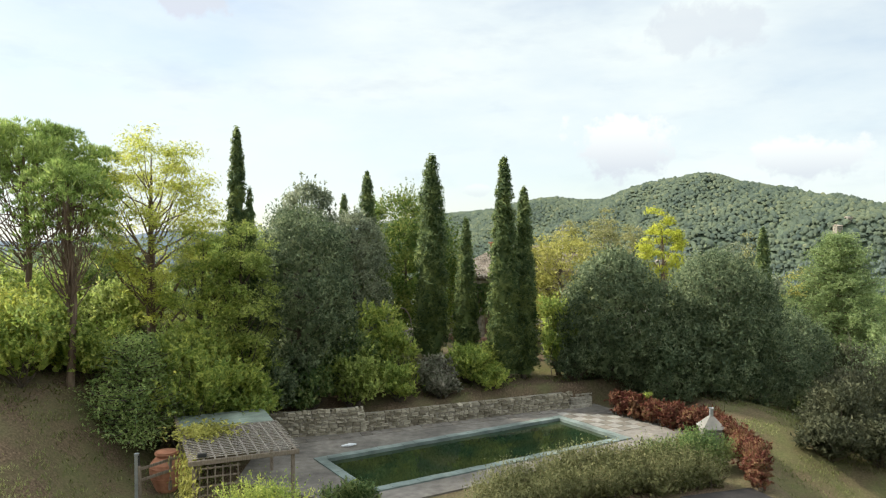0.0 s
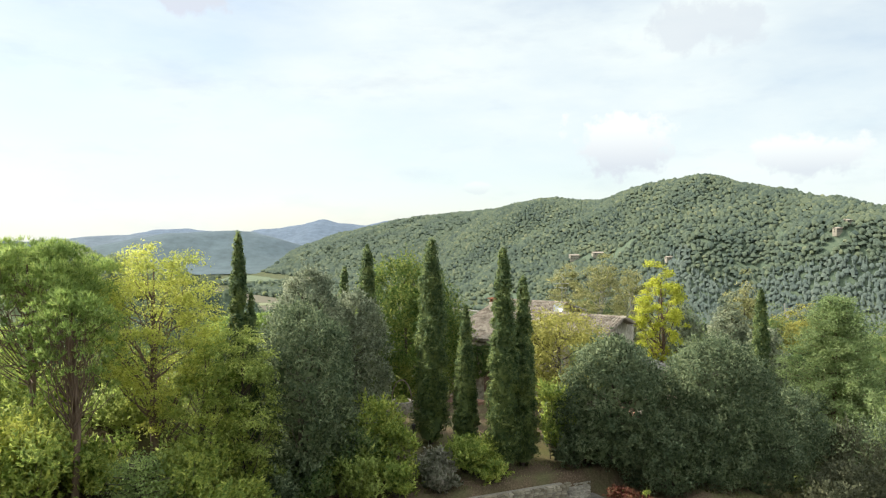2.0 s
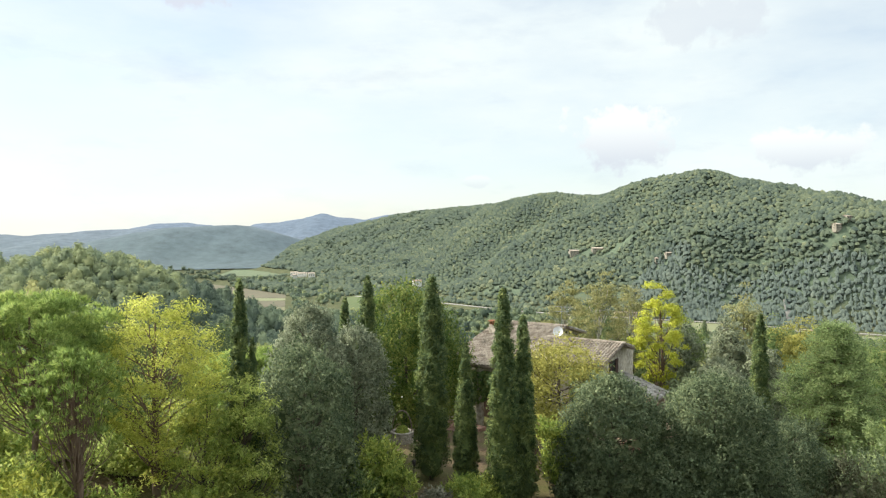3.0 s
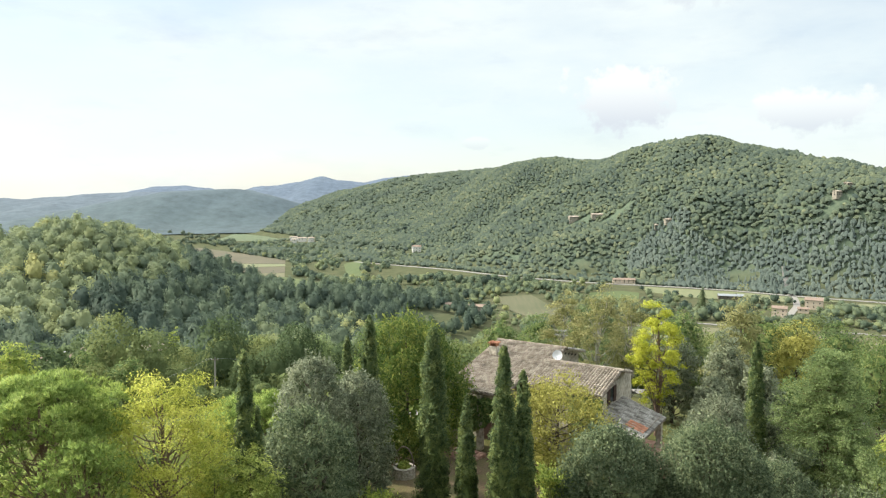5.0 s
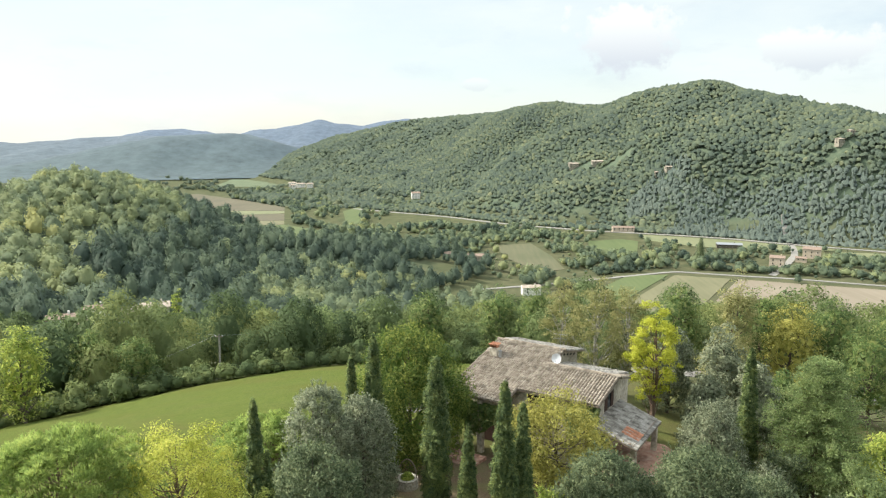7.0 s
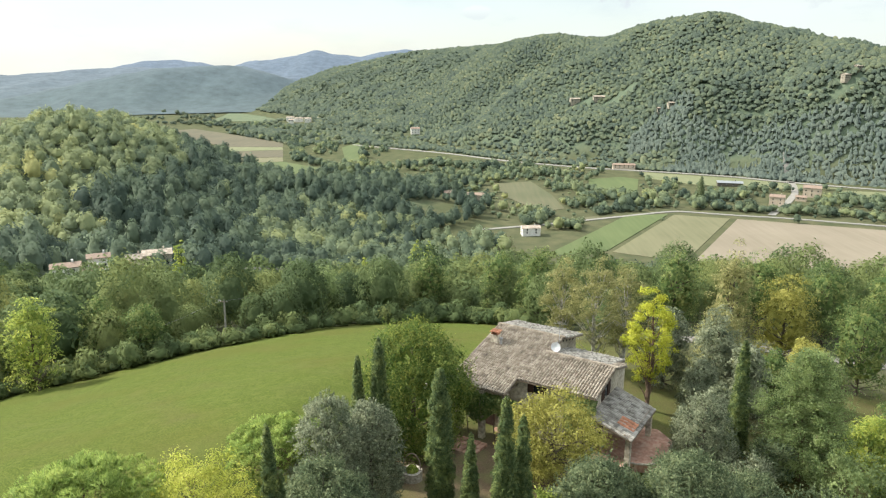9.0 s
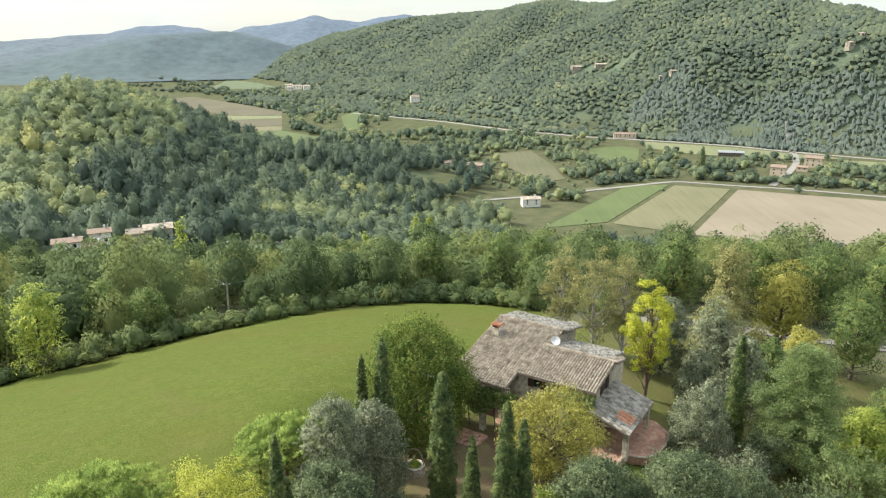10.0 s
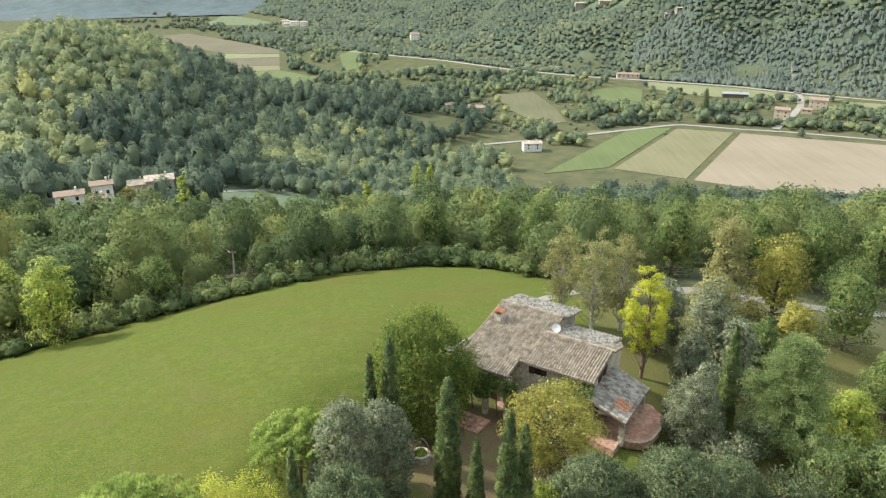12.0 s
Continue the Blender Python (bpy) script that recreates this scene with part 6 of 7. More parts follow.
def pool():
    bm = bmesh.new()
    hole = [pool_xy(0.3, 0.3), pool_xy(POOL_L - 0.3, 0.3), pool_xy(POOL_L - 0.3, POOL_W - 0.3), pool_xy(0.3, POOL_W - 0.3)]
    outer = [(-9.0, 33.4), (7.3, 41.6), (12.2, 34.0), pool_xy(POOL_L + 1.2, POOL_W + 1.3), pool_xy(-0.5, POOL_W + 1.3), (-8.6, 28.2)]
    for ring in ((outer[0], outer[1], hole[1], hole[0]), (outer[1], outer[2], hole[1]), (outer[2], outer[3], hole[2], hole[1]), (outer[3], outer[4], hole[3], hole[2]), (outer[4], outer[5], hole[3]), (outer[5], outer[0], hole[0], hole[3])):
        lo, hi = [bm.verts.new((*p, -0.4)) for p in ring], [bm.verts.new((*p, 0.0)) for p in ring]
        bm.faces.new(hi)
        bm.faces.new(lo[::-1])
        for i in range(len(ring)):
            bm.faces.new((lo[i], lo[(i + 1) % len(ring)], hi[(i + 1) % len(ring)], hi[i]))
    bmesh.ops.recalc_face_normals(bm, faces=bm.faces)
    me = bpy.data.meshes.new("pool_deck")
    bm.to_mesh(me)
    me.materials.append(PAVE)
    deck = tagged(new("pool_deck", me), "worn stone paving round the swimming pool", "paving", kind="structure")
    basin = tagged(new("swimming_pool"), "swimming pool with grey-green tiled coping, unused", "pool", kind="structure")
    out = ((0, 0, POOL_L, 0.42), (0, POOL_W - 0.42, POOL_L, POOL_W), (0, 0.42, 0.42, POOL_W - 0.42), (POOL_L - 0.42, 0.42, POOL_L, POOL_W - 0.42))
    for a0, b0, a1, b1 in out:
        long_a = a1 - a0 > b1 - b0
        n = round(max(a1 - a0, b1 - b0) / 0.6)
        for k in range(n):
            f0, f1 = k / n, (k + 1) / n - 0.012 / max(a1 - a0, b1 - b0)
            ca = (a0 + (a1 - a0) * f0, a0 + (a1 - a0) * f1) if long_a else (a0, a1)
            cb = (b0, b1) if long_a else (b0 + (b1 - b0) * f0, b0 + (b1 - b0) * f1)
            part("coping_stone", prism([pool_xy(ca[0], cb[0]), pool_xy(ca[1], cb[0]), pool_xy(ca[1], cb[1]), pool_xy(ca[0], cb[1])][::-1], -0.05, 0.05 + 0.006 * (k % 3)), COPING, basin)
    for a0, b0, a1, b1 in ((0.2, 0.2, POOL_L - 0.2, 0.42), (0.2, POOL_W - 0.42, POOL_L - 0.2, POOL_W - 0.2), (0.2, 0.42, 0.42, POOL_W - 0.42), (POOL_L - 0.42, 0.42, POOL_L - 0.2, POOL_W - 0.42)):
        part("basin_wall", prism([pool_xy(a0, b0), pool_xy(a1, b0), pool_xy(a1, b1), pool_xy(a0, b1)][::-1], -1.6, -0.052), COPING, basin)
    for k in range(3):
        part("step", prism([pool_xy(0.42, 0.9), pool_xy(1.7 - 0.4 * k, 0.9), pool_xy(1.7 - 0.4 * k, 3.6), pool_xy(0.42, 3.6)][::-1], -1.4, -0.75 + 0.2 * k), COPING, basin, "submerged step")
    water = bpy.data.materials.new("green_pool_water")
    water.use_nodes = True
    n, l = water.node_tree.nodes, water.node_tree.links
    b = n["Principled BSDF"]
    b.inputs["Roughness"].default_value, b.inputs["IOR"].default_value = 0.03, 1.33
    tc, nz = n.new("ShaderNodeTexCoord"), n.new("ShaderNodeTexNoise")
    nz.inputs["Scale"].default_value = 0.5
    l.new(tc.outputs["Object"], nz.inputs["Vector"])
    r = ramp(n, [(0.35, (0.010, 0.024, 0.012)), (0.65, (0.028, 0.036, 0.012))])
    l.new(nz.outputs["Fac"], r.inputs["Fac"])
    l.new(r.outputs["Color"], b.inputs["Base Color"])
    n2, bp = n.new("ShaderNodeTexNoise"), n.new("ShaderNodeBump")
    n2.inputs["Scale"].default_value = 5.0
    bp.inputs["Strength"].default_value, bp.inputs["Distance"].default_value = 0.05, 0.02
    l.new(tc.outputs["Object"], n2.inputs["Vector"])
    l.new(n2.outputs["Fac"], bp.inputs["Height"])
    l.new(bp.outputs["Normal"], b.inputs["Normal"])
    bm = prism([pool_xy(0.4, 0.4), pool_xy(POOL_L - 0.4, 0.4), pool_xy(POOL_L - 0.4, POOL_W - 0.4), pool_xy(0.4, POOL_W - 0.4)][::-1], -0.7, -0.09)
    me = bpy.data.meshes.new("water")
    bm.to_mesh(me)
    me.materials.append(water)
    tagged(new("pool_water", me), "still dark green algae-tinted pool water", "water", kind="structure")
    # slabs along the wall and the chequered slabs at the far end
    def slab(x, y, a, b, ang, mat):
        c, s = math.cos(ang), math.sin(ang)
        q = [(x + c * u - s * v, y + s * u + c * v) for u, v in ((0, 0), (a, 0), (a, b), (0, b))]
        part("slab", prism(q, -0.03, 0.012 + 0.008 * random.random()), mat, deck)
    aw = math.atan2(0.445, 0.895)
    for k in range(30):
        for r in range(2):
            x, y = -8.6 + 0.52 * k * math.cos(aw) + 0.5 * r * math.sin(aw), 33.2 + 0.52 * k * math.sin(aw) - 0.5 * r * math.cos(aw)
            if y > 31.2 + 0.68 * (x + 6.2) + 0.15 or x < -6.4:
                slab(x, y, 0.5, 0.48, aw, (PAVE_DARK, PAVE, PAVE)[(k + r) % 3])
    for i in range(6):
        for j in range(10):
            x, y = pool_xy(POOL_L + 0.15 + 0.62 * i, -2.4 + 0.62 * j)
            if x < 12.0 - 0.0 * y and (x - 8.0) * 0.55 + (y - 39.0) < 0.8 and y < 39.6:
                slab(x, y, 0.6, 0.6, math.atan2(POOL_A[1], POOL_A[0]) - math.pi / 2, PAVE_PALE if (i + j) % 2 else PAVE_DARK)
    bot = thing("pool_float", "small white plastic float lying on the coping", "float", (-5.0, 32.75, 0.05))
    part("body", tube([(-0.3, -0.15, 0.05), (0.0, 0, 0.06), (0.3, 0.15, 0.05)], [0.03, 0.07, 0.03], 8), DISH_WHITE, bot)


pool()


def retaining_wall():
    g = np.random.default_rng(9)
    ob = tagged(new("wall_terrace"), "dry-stone retaining wall of pale rubble along the pool", "wall", kind="structure")
    runs = (((-9.6, 33.65), (-4.87, 35.3), 1.15), ((-4.87, 35.35), (5.6, 40.55), 0.82))
    meshes = []
    for k in range(14):
        w, h = g.uniform(0.16, 0.42), g.uniform(0.12, 0.24)
        bm = boxed(-w / 2, w / 2, -0.14, 0.14, 0, h, bevel=0.035)
        for v in bm.verts:
            v.co += Vector(g.normal(size=3) * 0.024)
        me = bpy.data.meshes.new("stone")
        bm.to_mesh(me)
        bm.free()
        me.materials.append(STONE_EACH)
        meshes.append((w, h, me))
    for (x0, y0), (x1, y1), hh in runs:
        length, ang = math.hypot(x1 - x0, y1 - y0), math.atan2(y1 - y0, x1 - x0)
        c, s = math.cos(ang), math.sin(ang)
        body = prism([(x0 + c * a - s * b, y0 + s * a + c * b) for a, b in ((0, -0.09), (length, -0.09), (length, 0.5), (0, 0.5))], -0.3, hh - 0.06)
        part("core", body, PALE_MORTAR, ob)
        z = -0.02
        while z < hh - 0.1:
            row, a = g.uniform(0.13, 0.21), -0.1 - 0.3 * g.random()
            while a < length:
                w, h, me = meshes[g.integers(len(meshes))]
                st = new("stone", me)
                st.parent = ob
                top = min(row, hh - z + 0.05)
                st.matrix_basis = Matrix.Translation((x0 + c * (a + w / 2), y0 + s * (a + w / 2), z + 0.015 * g.normal())) @ pose(0, 0, 0, 0, g.normal() * 5, math.degrees(ang)) @ Matrix.Diagonal((1, g.uniform(0.8, 1.15), top / h * g.uniform(0.85, 1.06), 1))
                a += w + 0.02
            z += row
    steps = tagged(new("garden_steps"), "short flight of rough stone steps beside the wall", "steps", kind="structure")
    for k in range(6):
        x, y = 6.35 + 0.06 * k, 40.75 + 0.34 * k
        bm = boxed(-0.7, 0.7, -0.2, 0.26, 0.14 * k - 0.12, 0.14 * k + 0.14, bevel=0.03)
        for v in bm.verts:
            v.co += Vector(g.normal(size=3) * 0.012)
        st = part("step", bm, STONE, steps)
        st.matrix_basis = pose(x, y, 0.0, 0, 0, 26)


STONE_EACH = leafy("pale_rubble_stone", (0.132, 0.112, 0.080), (0.225, 0.196, 0.142), (0.345, 0.308, 0.235), 2.6, 0.95, 0.0, 1.1)


def vary_stones():
    """Each stone takes its own tone."""
    n, l = STONE_EACH.node_tree.nodes, STONE_EACH.node_tree.links
    oi = n.new("ShaderNodeObjectInfo")
    geo = [k for k in n if k.type == "NEW_GEOMETRY"][0]
    to = [k.to_socket for k in geo.outputs["Random Per Island"].links][0]
    l.new(oi.outputs["Random"], to)


vary_stones()
retaining_wall()


TIMBER_PALE = noisy("sun_bleached_timber", [(0.3, (0.24, 0.205, 0.165)), (0.7, (0.40, 0.36, 0.31))], 5, bump=0.5, stretch=(6, 1, 1))


def pergola():
    e1, e2 = Vector((0.905, 0.425, 0)), Vector((0.47, -0.883, 0))
    o = Vector((-11.6, 30.0, 0))
    ob = tagged(new("pergola"), "weathered timber pergola with a slatted roof over the terrace", "pergola")
    ob.matrix_basis = Matrix(((e1.x, -e2.x, 0, o.x), (e1.y, -e2.y, 0, o.y), (0, 0, 1, 0), (0, 0, 0, 1)))
    # local x along the front, local y towards the back; the slats run from y = -6.2 to -2.1
    zt = 1.9
    for x in (0.1, 3.4):
        for y in (-6.05, -2.2, -0.1):
            part("post", boxed(x - 0.06, x + 0.06, y - 0.06, y + 0.06, -0.1, zt - 0.1, bevel=0.01), TIMBER, ob)
    for y in (-6.15, -2.15, 0.0):
        part("beam", boxed(-0.1, 3.6, y - 0.05, y + 0.05, zt - 0.16, zt, bevel=0.01), TIMBER, ob)
    for x in (0.0, 3.5):
        part("beam", boxed(x - 0.045, x + 0.045, -6.1, -0.05, zt - 0.155, zt - 0.005, bevel=0.01), TIMBER, ob)
    for k in range(9):
        x = 0.4 + k * 0.36
        part("rafter", boxed(x - 0.022, x + 0.022, -6.2, -2.05, zt + 0.001, zt + 0.06), TIMBER_PALE, ob)
    for k in range(19):
        y = -6.1 + k * 0.215
        part("slat", boxed(-0.12, 3.62, y - 0.018, y + 0.018, zt + 0.061, zt + 0.085), TIMBER_PALE, ob)
    green = noisy("faded_green_panel", [(0.3, (0.14, 0.18, 0.145)), (0.7, (0.22, 0.25, 0.21))], 1.2, bump=0.3, stretch=(1, 6, 1), big=0.8)
    part("roof_panel", boxed(0.0, 3.5, -2.1, 0.1, zt + 0.02, zt + 0.07), green, ob, "faded green corrugated roof panel")
    part("trim", boxed(-0.12, 0.0, -2.3, 0.12, zt - 0.02, zt + 0.09), TIMBER, ob, "loose weathered edge board")
    for k in range(5):
        part("lattice_bar", boxed(0.2, 1.6, -6.06, -6.03, 0.35 + 0.3 * k, 0.4 + 0.3 * k), TIMBER, ob)
    for k in range(6):
        part("lattice_bar", boxed(0.25 + 0.25 * k, 0.29 + 0.25 * k, -6.09, -6.06, 0.1, 1.65), TIMBER, ob)
    lamp = tagged(new("floodlight"), "small black floodlight on the pergola edge", "lamp")
    lamp.matrix_basis = ob.matrix_basis @ pose(0.35, -6.1, zt + 0.09)
    part("housing", boxed(-0.15, 0.15, -0.06, 0.06, 0, 0.14, bevel=0.02), IRON, lamp)
    part("glass", boxed(-0.12, 0.12, -0.07, -0.061, 0.02, 0.12), GLASS, lamp)
    vine = tagged(new("dry_vine"), "dry yellowish vine over the pergola slats", "climber")
    vine.matrix_basis = ob.matrix_basis
    g = np.random.default_rng(8)
    at = np.stack([0.75 + 0.55 * g.normal(size=900), -3.0 + 0.55 * g.normal(size=900), zt + 0.1 + np.abs(g.normal(size=900)) * 0.12], 1)
    part("foliage", leaves(at, np.tile([0, 0, 1.0], (900, 1)), 0.09, 2, g), LEAF_BROWN, vine)
    at = np.stack([-0.05 + 0.2 * g.normal(size=900), -5.2 + 0.8 * g.normal(size=900), 1.9 * g.random(900)], 1)
    part("foliage", leaves(at, np.tile([-1, 0, 0.3], (900, 1)), 0.09, 2, g), LEAF_BROWN, vine)


pergola()


def jar():
    ob = thing("terracotta_jar", "large round terracotta oil jar beside the pergola", "jar", (-11.0, 27.6, ground_z(-11.0, 27.6) - 0.02))
    prof = [(0.30, 0.0), (0.40, 0.12), (0.56, 0.5), (0.63, 0.85), (0.58, 1.12), (0.42, 1.3), (0.36, 1.36), (0.42, 1.42), (0.44, 1.48), (0.34, 1.49), (0.33, 1.3)]
    part("body", tube([(0, 0, z) for _, z in prof], [r for r, _ in prof], 24), TERRACOTTA, ob)
    for z, r in ((0.62, 0.60), (1.0, 0.625)):
        th = np.linspace(0, 2 * np.pi, 25)
        part("band", tube(np.stack([r * np.cos(th), r * np.sin(th), 0 * th + z], 1), np.full(25, 0.022), 6), TERRACOTTA, ob)
    part("lid", tube([(0, 0, 1.49), (0, 0, 1.53), (0, 0, 1.55)], [0.40, 0.40, 0.02], 20), TERRACOTTA, ob)
    post = thing("metal_post", "grey metal post of a gate with a wire fence", "post", (-11.4, 26.0, 0.3))
    part("post", boxed(-0.06, 0.06, -0.05, 0.05, -0.4, 1.35, bevel=0.01), METAL, post)
    part("cap", boxed(-0.07, 0.09, -0.06, 0.06, 1.351, 1.4, bevel=0.01), METAL, post)
    part("bracket", boxed(0.061, 0.11, -0.02, 0.02, 0.6, 1.3), IRON, post)
    fence = thing("timber_fence", "low weathered timber rail fence by the jar", "fence", (-11.3, 26.0, 0.4), 62)
    for k in range(3):
        part("post", boxed(k * 1.3 - 0.05, k * 1.3 + 0.05, -0.05, 0.05, -0.4, 0.85, bevel=0.01), TIMBER, fence)
    for z in (0.3, 0.7):
        part("rail", boxed(-0.05, 2.7, -0.085, -0.051, z, z + 0.1), TIMBER, fence)


jar()


def bushes_along(name, label, line, n, rad, top, mat, shoots, size, length, seed, category="hedge", base=-0.1):
    """A hedge of overlapping rounded bushes along a line, with shoots standing out of it."""
    g = np.random.default_rng(seed)
    line = np.asarray(line, float)
    t = np.linspace(0, 1, n) * (len(line) - 1)
    k = np.minimum(t.astype(int), len(line) - 2)
    c = line[k] + (line[k + 1] - line[k]) * (t - k)[:, None] + g.normal(size=(n, 2)) * rad * 0.3
    z = np.maximum(height(c[:, 0], c[:, 1]), base)
    r = g.uniform(0.7, 1.15, n) * rad
    lobes = np.stack([c[:, 0], c[:, 1], z + top * g.uniform(0.12, 0.72, n)], 1)
    ob = thing(name, label, category, (float(c[0, 0]), float(c[0, 1]), 0))
    lobes -= [c[0, 0], c[0, 1], 0]
    leaf = sprays(lobes, r, shoots, 8, length, size, g, own=0.55)
    k = g.integers(n, size=n * 14)
    d = unit(len(k), g)
    iv, iq = leaves(lobes[k] + d * r[k][:, None] * 0.55, d, rad * 0.45, 1.2, g, 0.5)
    part("foliage", join([leaf, halved((iv, iq, np.repeat(d, 4, 0)))]), mat, ob)
    part("stem", join([tube([(x, y, -0.4), (x + 0.05, y, h)], [0.03, 0.015], 5) for x, y, h in lobes]), BARK, ob)


bushes_along("creeper_hedge", "low hedge overgrown with red autumn creeper", [(8.1, 39.2), (10.1, 36.7), (12.0, 34.9), (11.9, 31.5), (11.1, 27.9)], 280, 0.46, 1.35, LEAF_RED, 5600, 0.115, 0.10, 3)
bushes_along("creeper_hedge", "pale green sprays above the red creeper", [(8.5, 39.0), (9.3, 37.9), (10.0, 37.0)], 3, 0.2, 1.9, LEAF_LIME, 90, 0.09, 0.2, 4)
bushes_along("clipped_hedge", "dry brownish-green hedge in front of the pool", [(0.8, 25.2), (3.8, 28.2), (6.0, 28.8), (8.6, 29.6)], 110, 0.62, 0.95, LEAF_DRY, 4600, 0.075, 0.6, 5)
bushes_along("clipped_hedge", "green broom hedge at the corner of the terrace", [(7.8, 29.8), (9.4, 30.6), (10.6, 30.6)], 46, 0.58, 1.0, LEAF_GREEN, 2900, 0.075, 0.5, 6)
bushes_along("clipped_hedge", "wild olive-brown broom along the edge of the terrace", [(0.9, 23.9), (4.4, 26.7), (7.2, 27.8), (9.6, 28.6)], 90, 0.55, 0.8, LEAF_DRY, 3600, 0.075, 0.6, 9)
bushes_along("garden_shrubs", "green evergreen shrubs before the pergola", [(-4.3, 24.6), (-3.6, 25.0), (-2.9, 25.4)], 16, 0.32, 1.2, LEAF_GREEN, 900, 0.085, 0.3, 7, "shrub")
bushes_along("garden_shrubs", "tall yellow-green willowy shrubs before the pergola", [(-7.3, 23.9), (-6.2, 24.0), (-5.0, 23.9)], 20, 0.34, 1.3, LEAF_LIME, 1200, 0.075, 0.75, 8, "shrub")


def grass_tufts():
    """Rough grass and dead stalks on the banks round the terrace."""
    g = np.random.default_rng(31)
    p = np.concatenate([np.stack([g.uniform(12.6, 27, 2600), g.uniform(26, 47, 2600)], 1), np.stack([g.uniform(-22, -9.5, 2000), g.uniform(21, 31, 2000)], 1), np.stack([g.uniform(-9, 8, 500), g.uniform(38.5, 43, 500)], 1)])
    p = p[(p[:, 0] < -9.5) | (p[:, 0] > 12.6) | (p[:, 1] > wall_line(p[:, 0]) + 1.2)]
    p = p[wave(p[:, 0], p[:, 1], 1.7, 0.6) > -0.25]
    at = np.repeat(np.column_stack([p, height(p[:, 0], p[:, 1])]), 12, 0)
    n = len(at)
    at[:, :2] += g.normal(size=(n, 2)) * 0.26
    way = rounded(unit(n, g) * np.array([1, 1, 0.2]) * 0.8 + np.array([0, 0, 1.0]))
    side = rounded(np.cross(way, unit(n, g)))
    s = (0.10 * g.uniform(0.5, 1.7, n))[:, None]
    v = np.stack([at - side * s * 0.14, at + side * s * 0.14, at + way * s], 1).reshape(-1, 3)
    nor = rounded(np.array([0, 0, 1.0]) + 0.22 * unit(n, g), 3)
    me = mesh_of("grass", v, np.arange(3 * n).reshape(-1, 3), LEAF_GRASS, normals=nor)
    tagged(new("grass", me), "rough olive grass and dead stalks on the banks", "grass", kind="stuff")


grass_tufts()


def turret():
    ob = thing("garden_chimney", "small white stone chimney with a pyramid cap behind the hedge", "chimney", (11.0, 33.2, -0.2))
    part("shaft", boxed(-0.42, 0.42, -0.42, 0.42, 0, 1.15, bevel=0.03), PAVE_PALE, ob)
    bm = bmesh.new()
    bmesh.ops.create_cone(bm, cap_ends=True, segments=4, radius1=0.72, radius2=0.12, depth=0.5, matrix=Matrix.Translation((0, 0, 1.4)) @ Matrix.Rotation(radians(45), 4, "Z"))
    part("cap", bm, PAVE_PALE, ob)
    part("flue", tube([(0, 0, 1.6), (0, 0, 1.95), (0, 0, 2.0)], [0.09, 0.09, 0.11], 10), METAL, ob)
    # solar panels drawn as one dark slab; the stone base is added
    sh = thing("solar_panel_slab", "dark flat solar panels below the terrace, on an added stone base", "outbuilding", (10.4, 26.6, -0.6), 20)
    part("roof", boxed(-2.2, 0.9, -1.6, 1.3, 0.55, 0.65, bevel=0.02), DARK, sh)
    part("wall", boxed(-2.0, 0.7, -1.4, 1.1, -2.5, 0.549), STONE, sh)


turret()


# ---- the valley ----
def sheet(name, label, pts, mat, lift=0.35, category="field"):
    """A field or a yard: a thin sheet laid on the level valley floor."""
    c = np.mean(pts, axis=0)
    ang = [math.atan2(y - c[1], x - c[0]) for x, y in pts]
    if sum((b - a + math.pi) % (2 * math.pi) - math.pi for a, b in zip(ang, ang[1:] + ang[:1])) < 0:
        pts = pts[::-1]
    bm = prism(pts, FLOOR - 0.5, FLOOR + lift)
    me = bpy.data.meshes.new(name)
    bm.to_mesh(me)
    me.materials.append(mat)
    return tagged(new(name, me), label, category, kind="structure")


def crop(name, a, b, stripe=0.0, turn=0.0, soft=0.5):
    """Field colour with furrows and worn patches."""
    m, n, l, bs = material(name, 0.95)
    tc, mp = n.new("ShaderNodeTexCoord"), n.new("ShaderNodeMapping")
    mp.inputs["Rotation"].default_value = (0, 0, radians(turn))
    mp.inputs["Scale"].default_value = (1.0, 0.06, 1.0)
    l.new(tc.outputs["Object"], mp.inputs["Vector"])
    t1, t2 = n.new("ShaderNodeTexNoise"), n.new("ShaderNodeTexNoise")
    t1.inputs["Scale"].default_value, t1.inputs["Detail"].default_value = 0.25 + stripe, 6
    t2.inputs["Scale"].default_value, t2.inputs["Detail"].default_value = 0.02, 6
    l.new(mp.outputs["Vector"], t1.inputs["Vector"])
    l.new(tc.outputs["Object"], t2.inputs["Vector"])
    mx = n.new("ShaderNodeMath")
    mx.operation = "MULTIPLY_ADD"
    mx.inputs[1].default_value = soft
    l.new(t1.outputs["Fac"], mx.inputs[0])
    md = n.new("ShaderNodeMath")
    md.operation = "MULTIPLY"
    md.inputs[1].default_value = 1 - soft
    l.new(t2.outputs["Fac"], md.inputs[0])
    l.new(md.outputs[0], mx.inputs[2])
    r = ramp(n, [(0.32, a), (0.68, b)])
    l.new(mx.outputs[0], r.inputs["Fac"])
    l.new(r.outputs["Color"], bs.inputs["Base Color"])
    return m


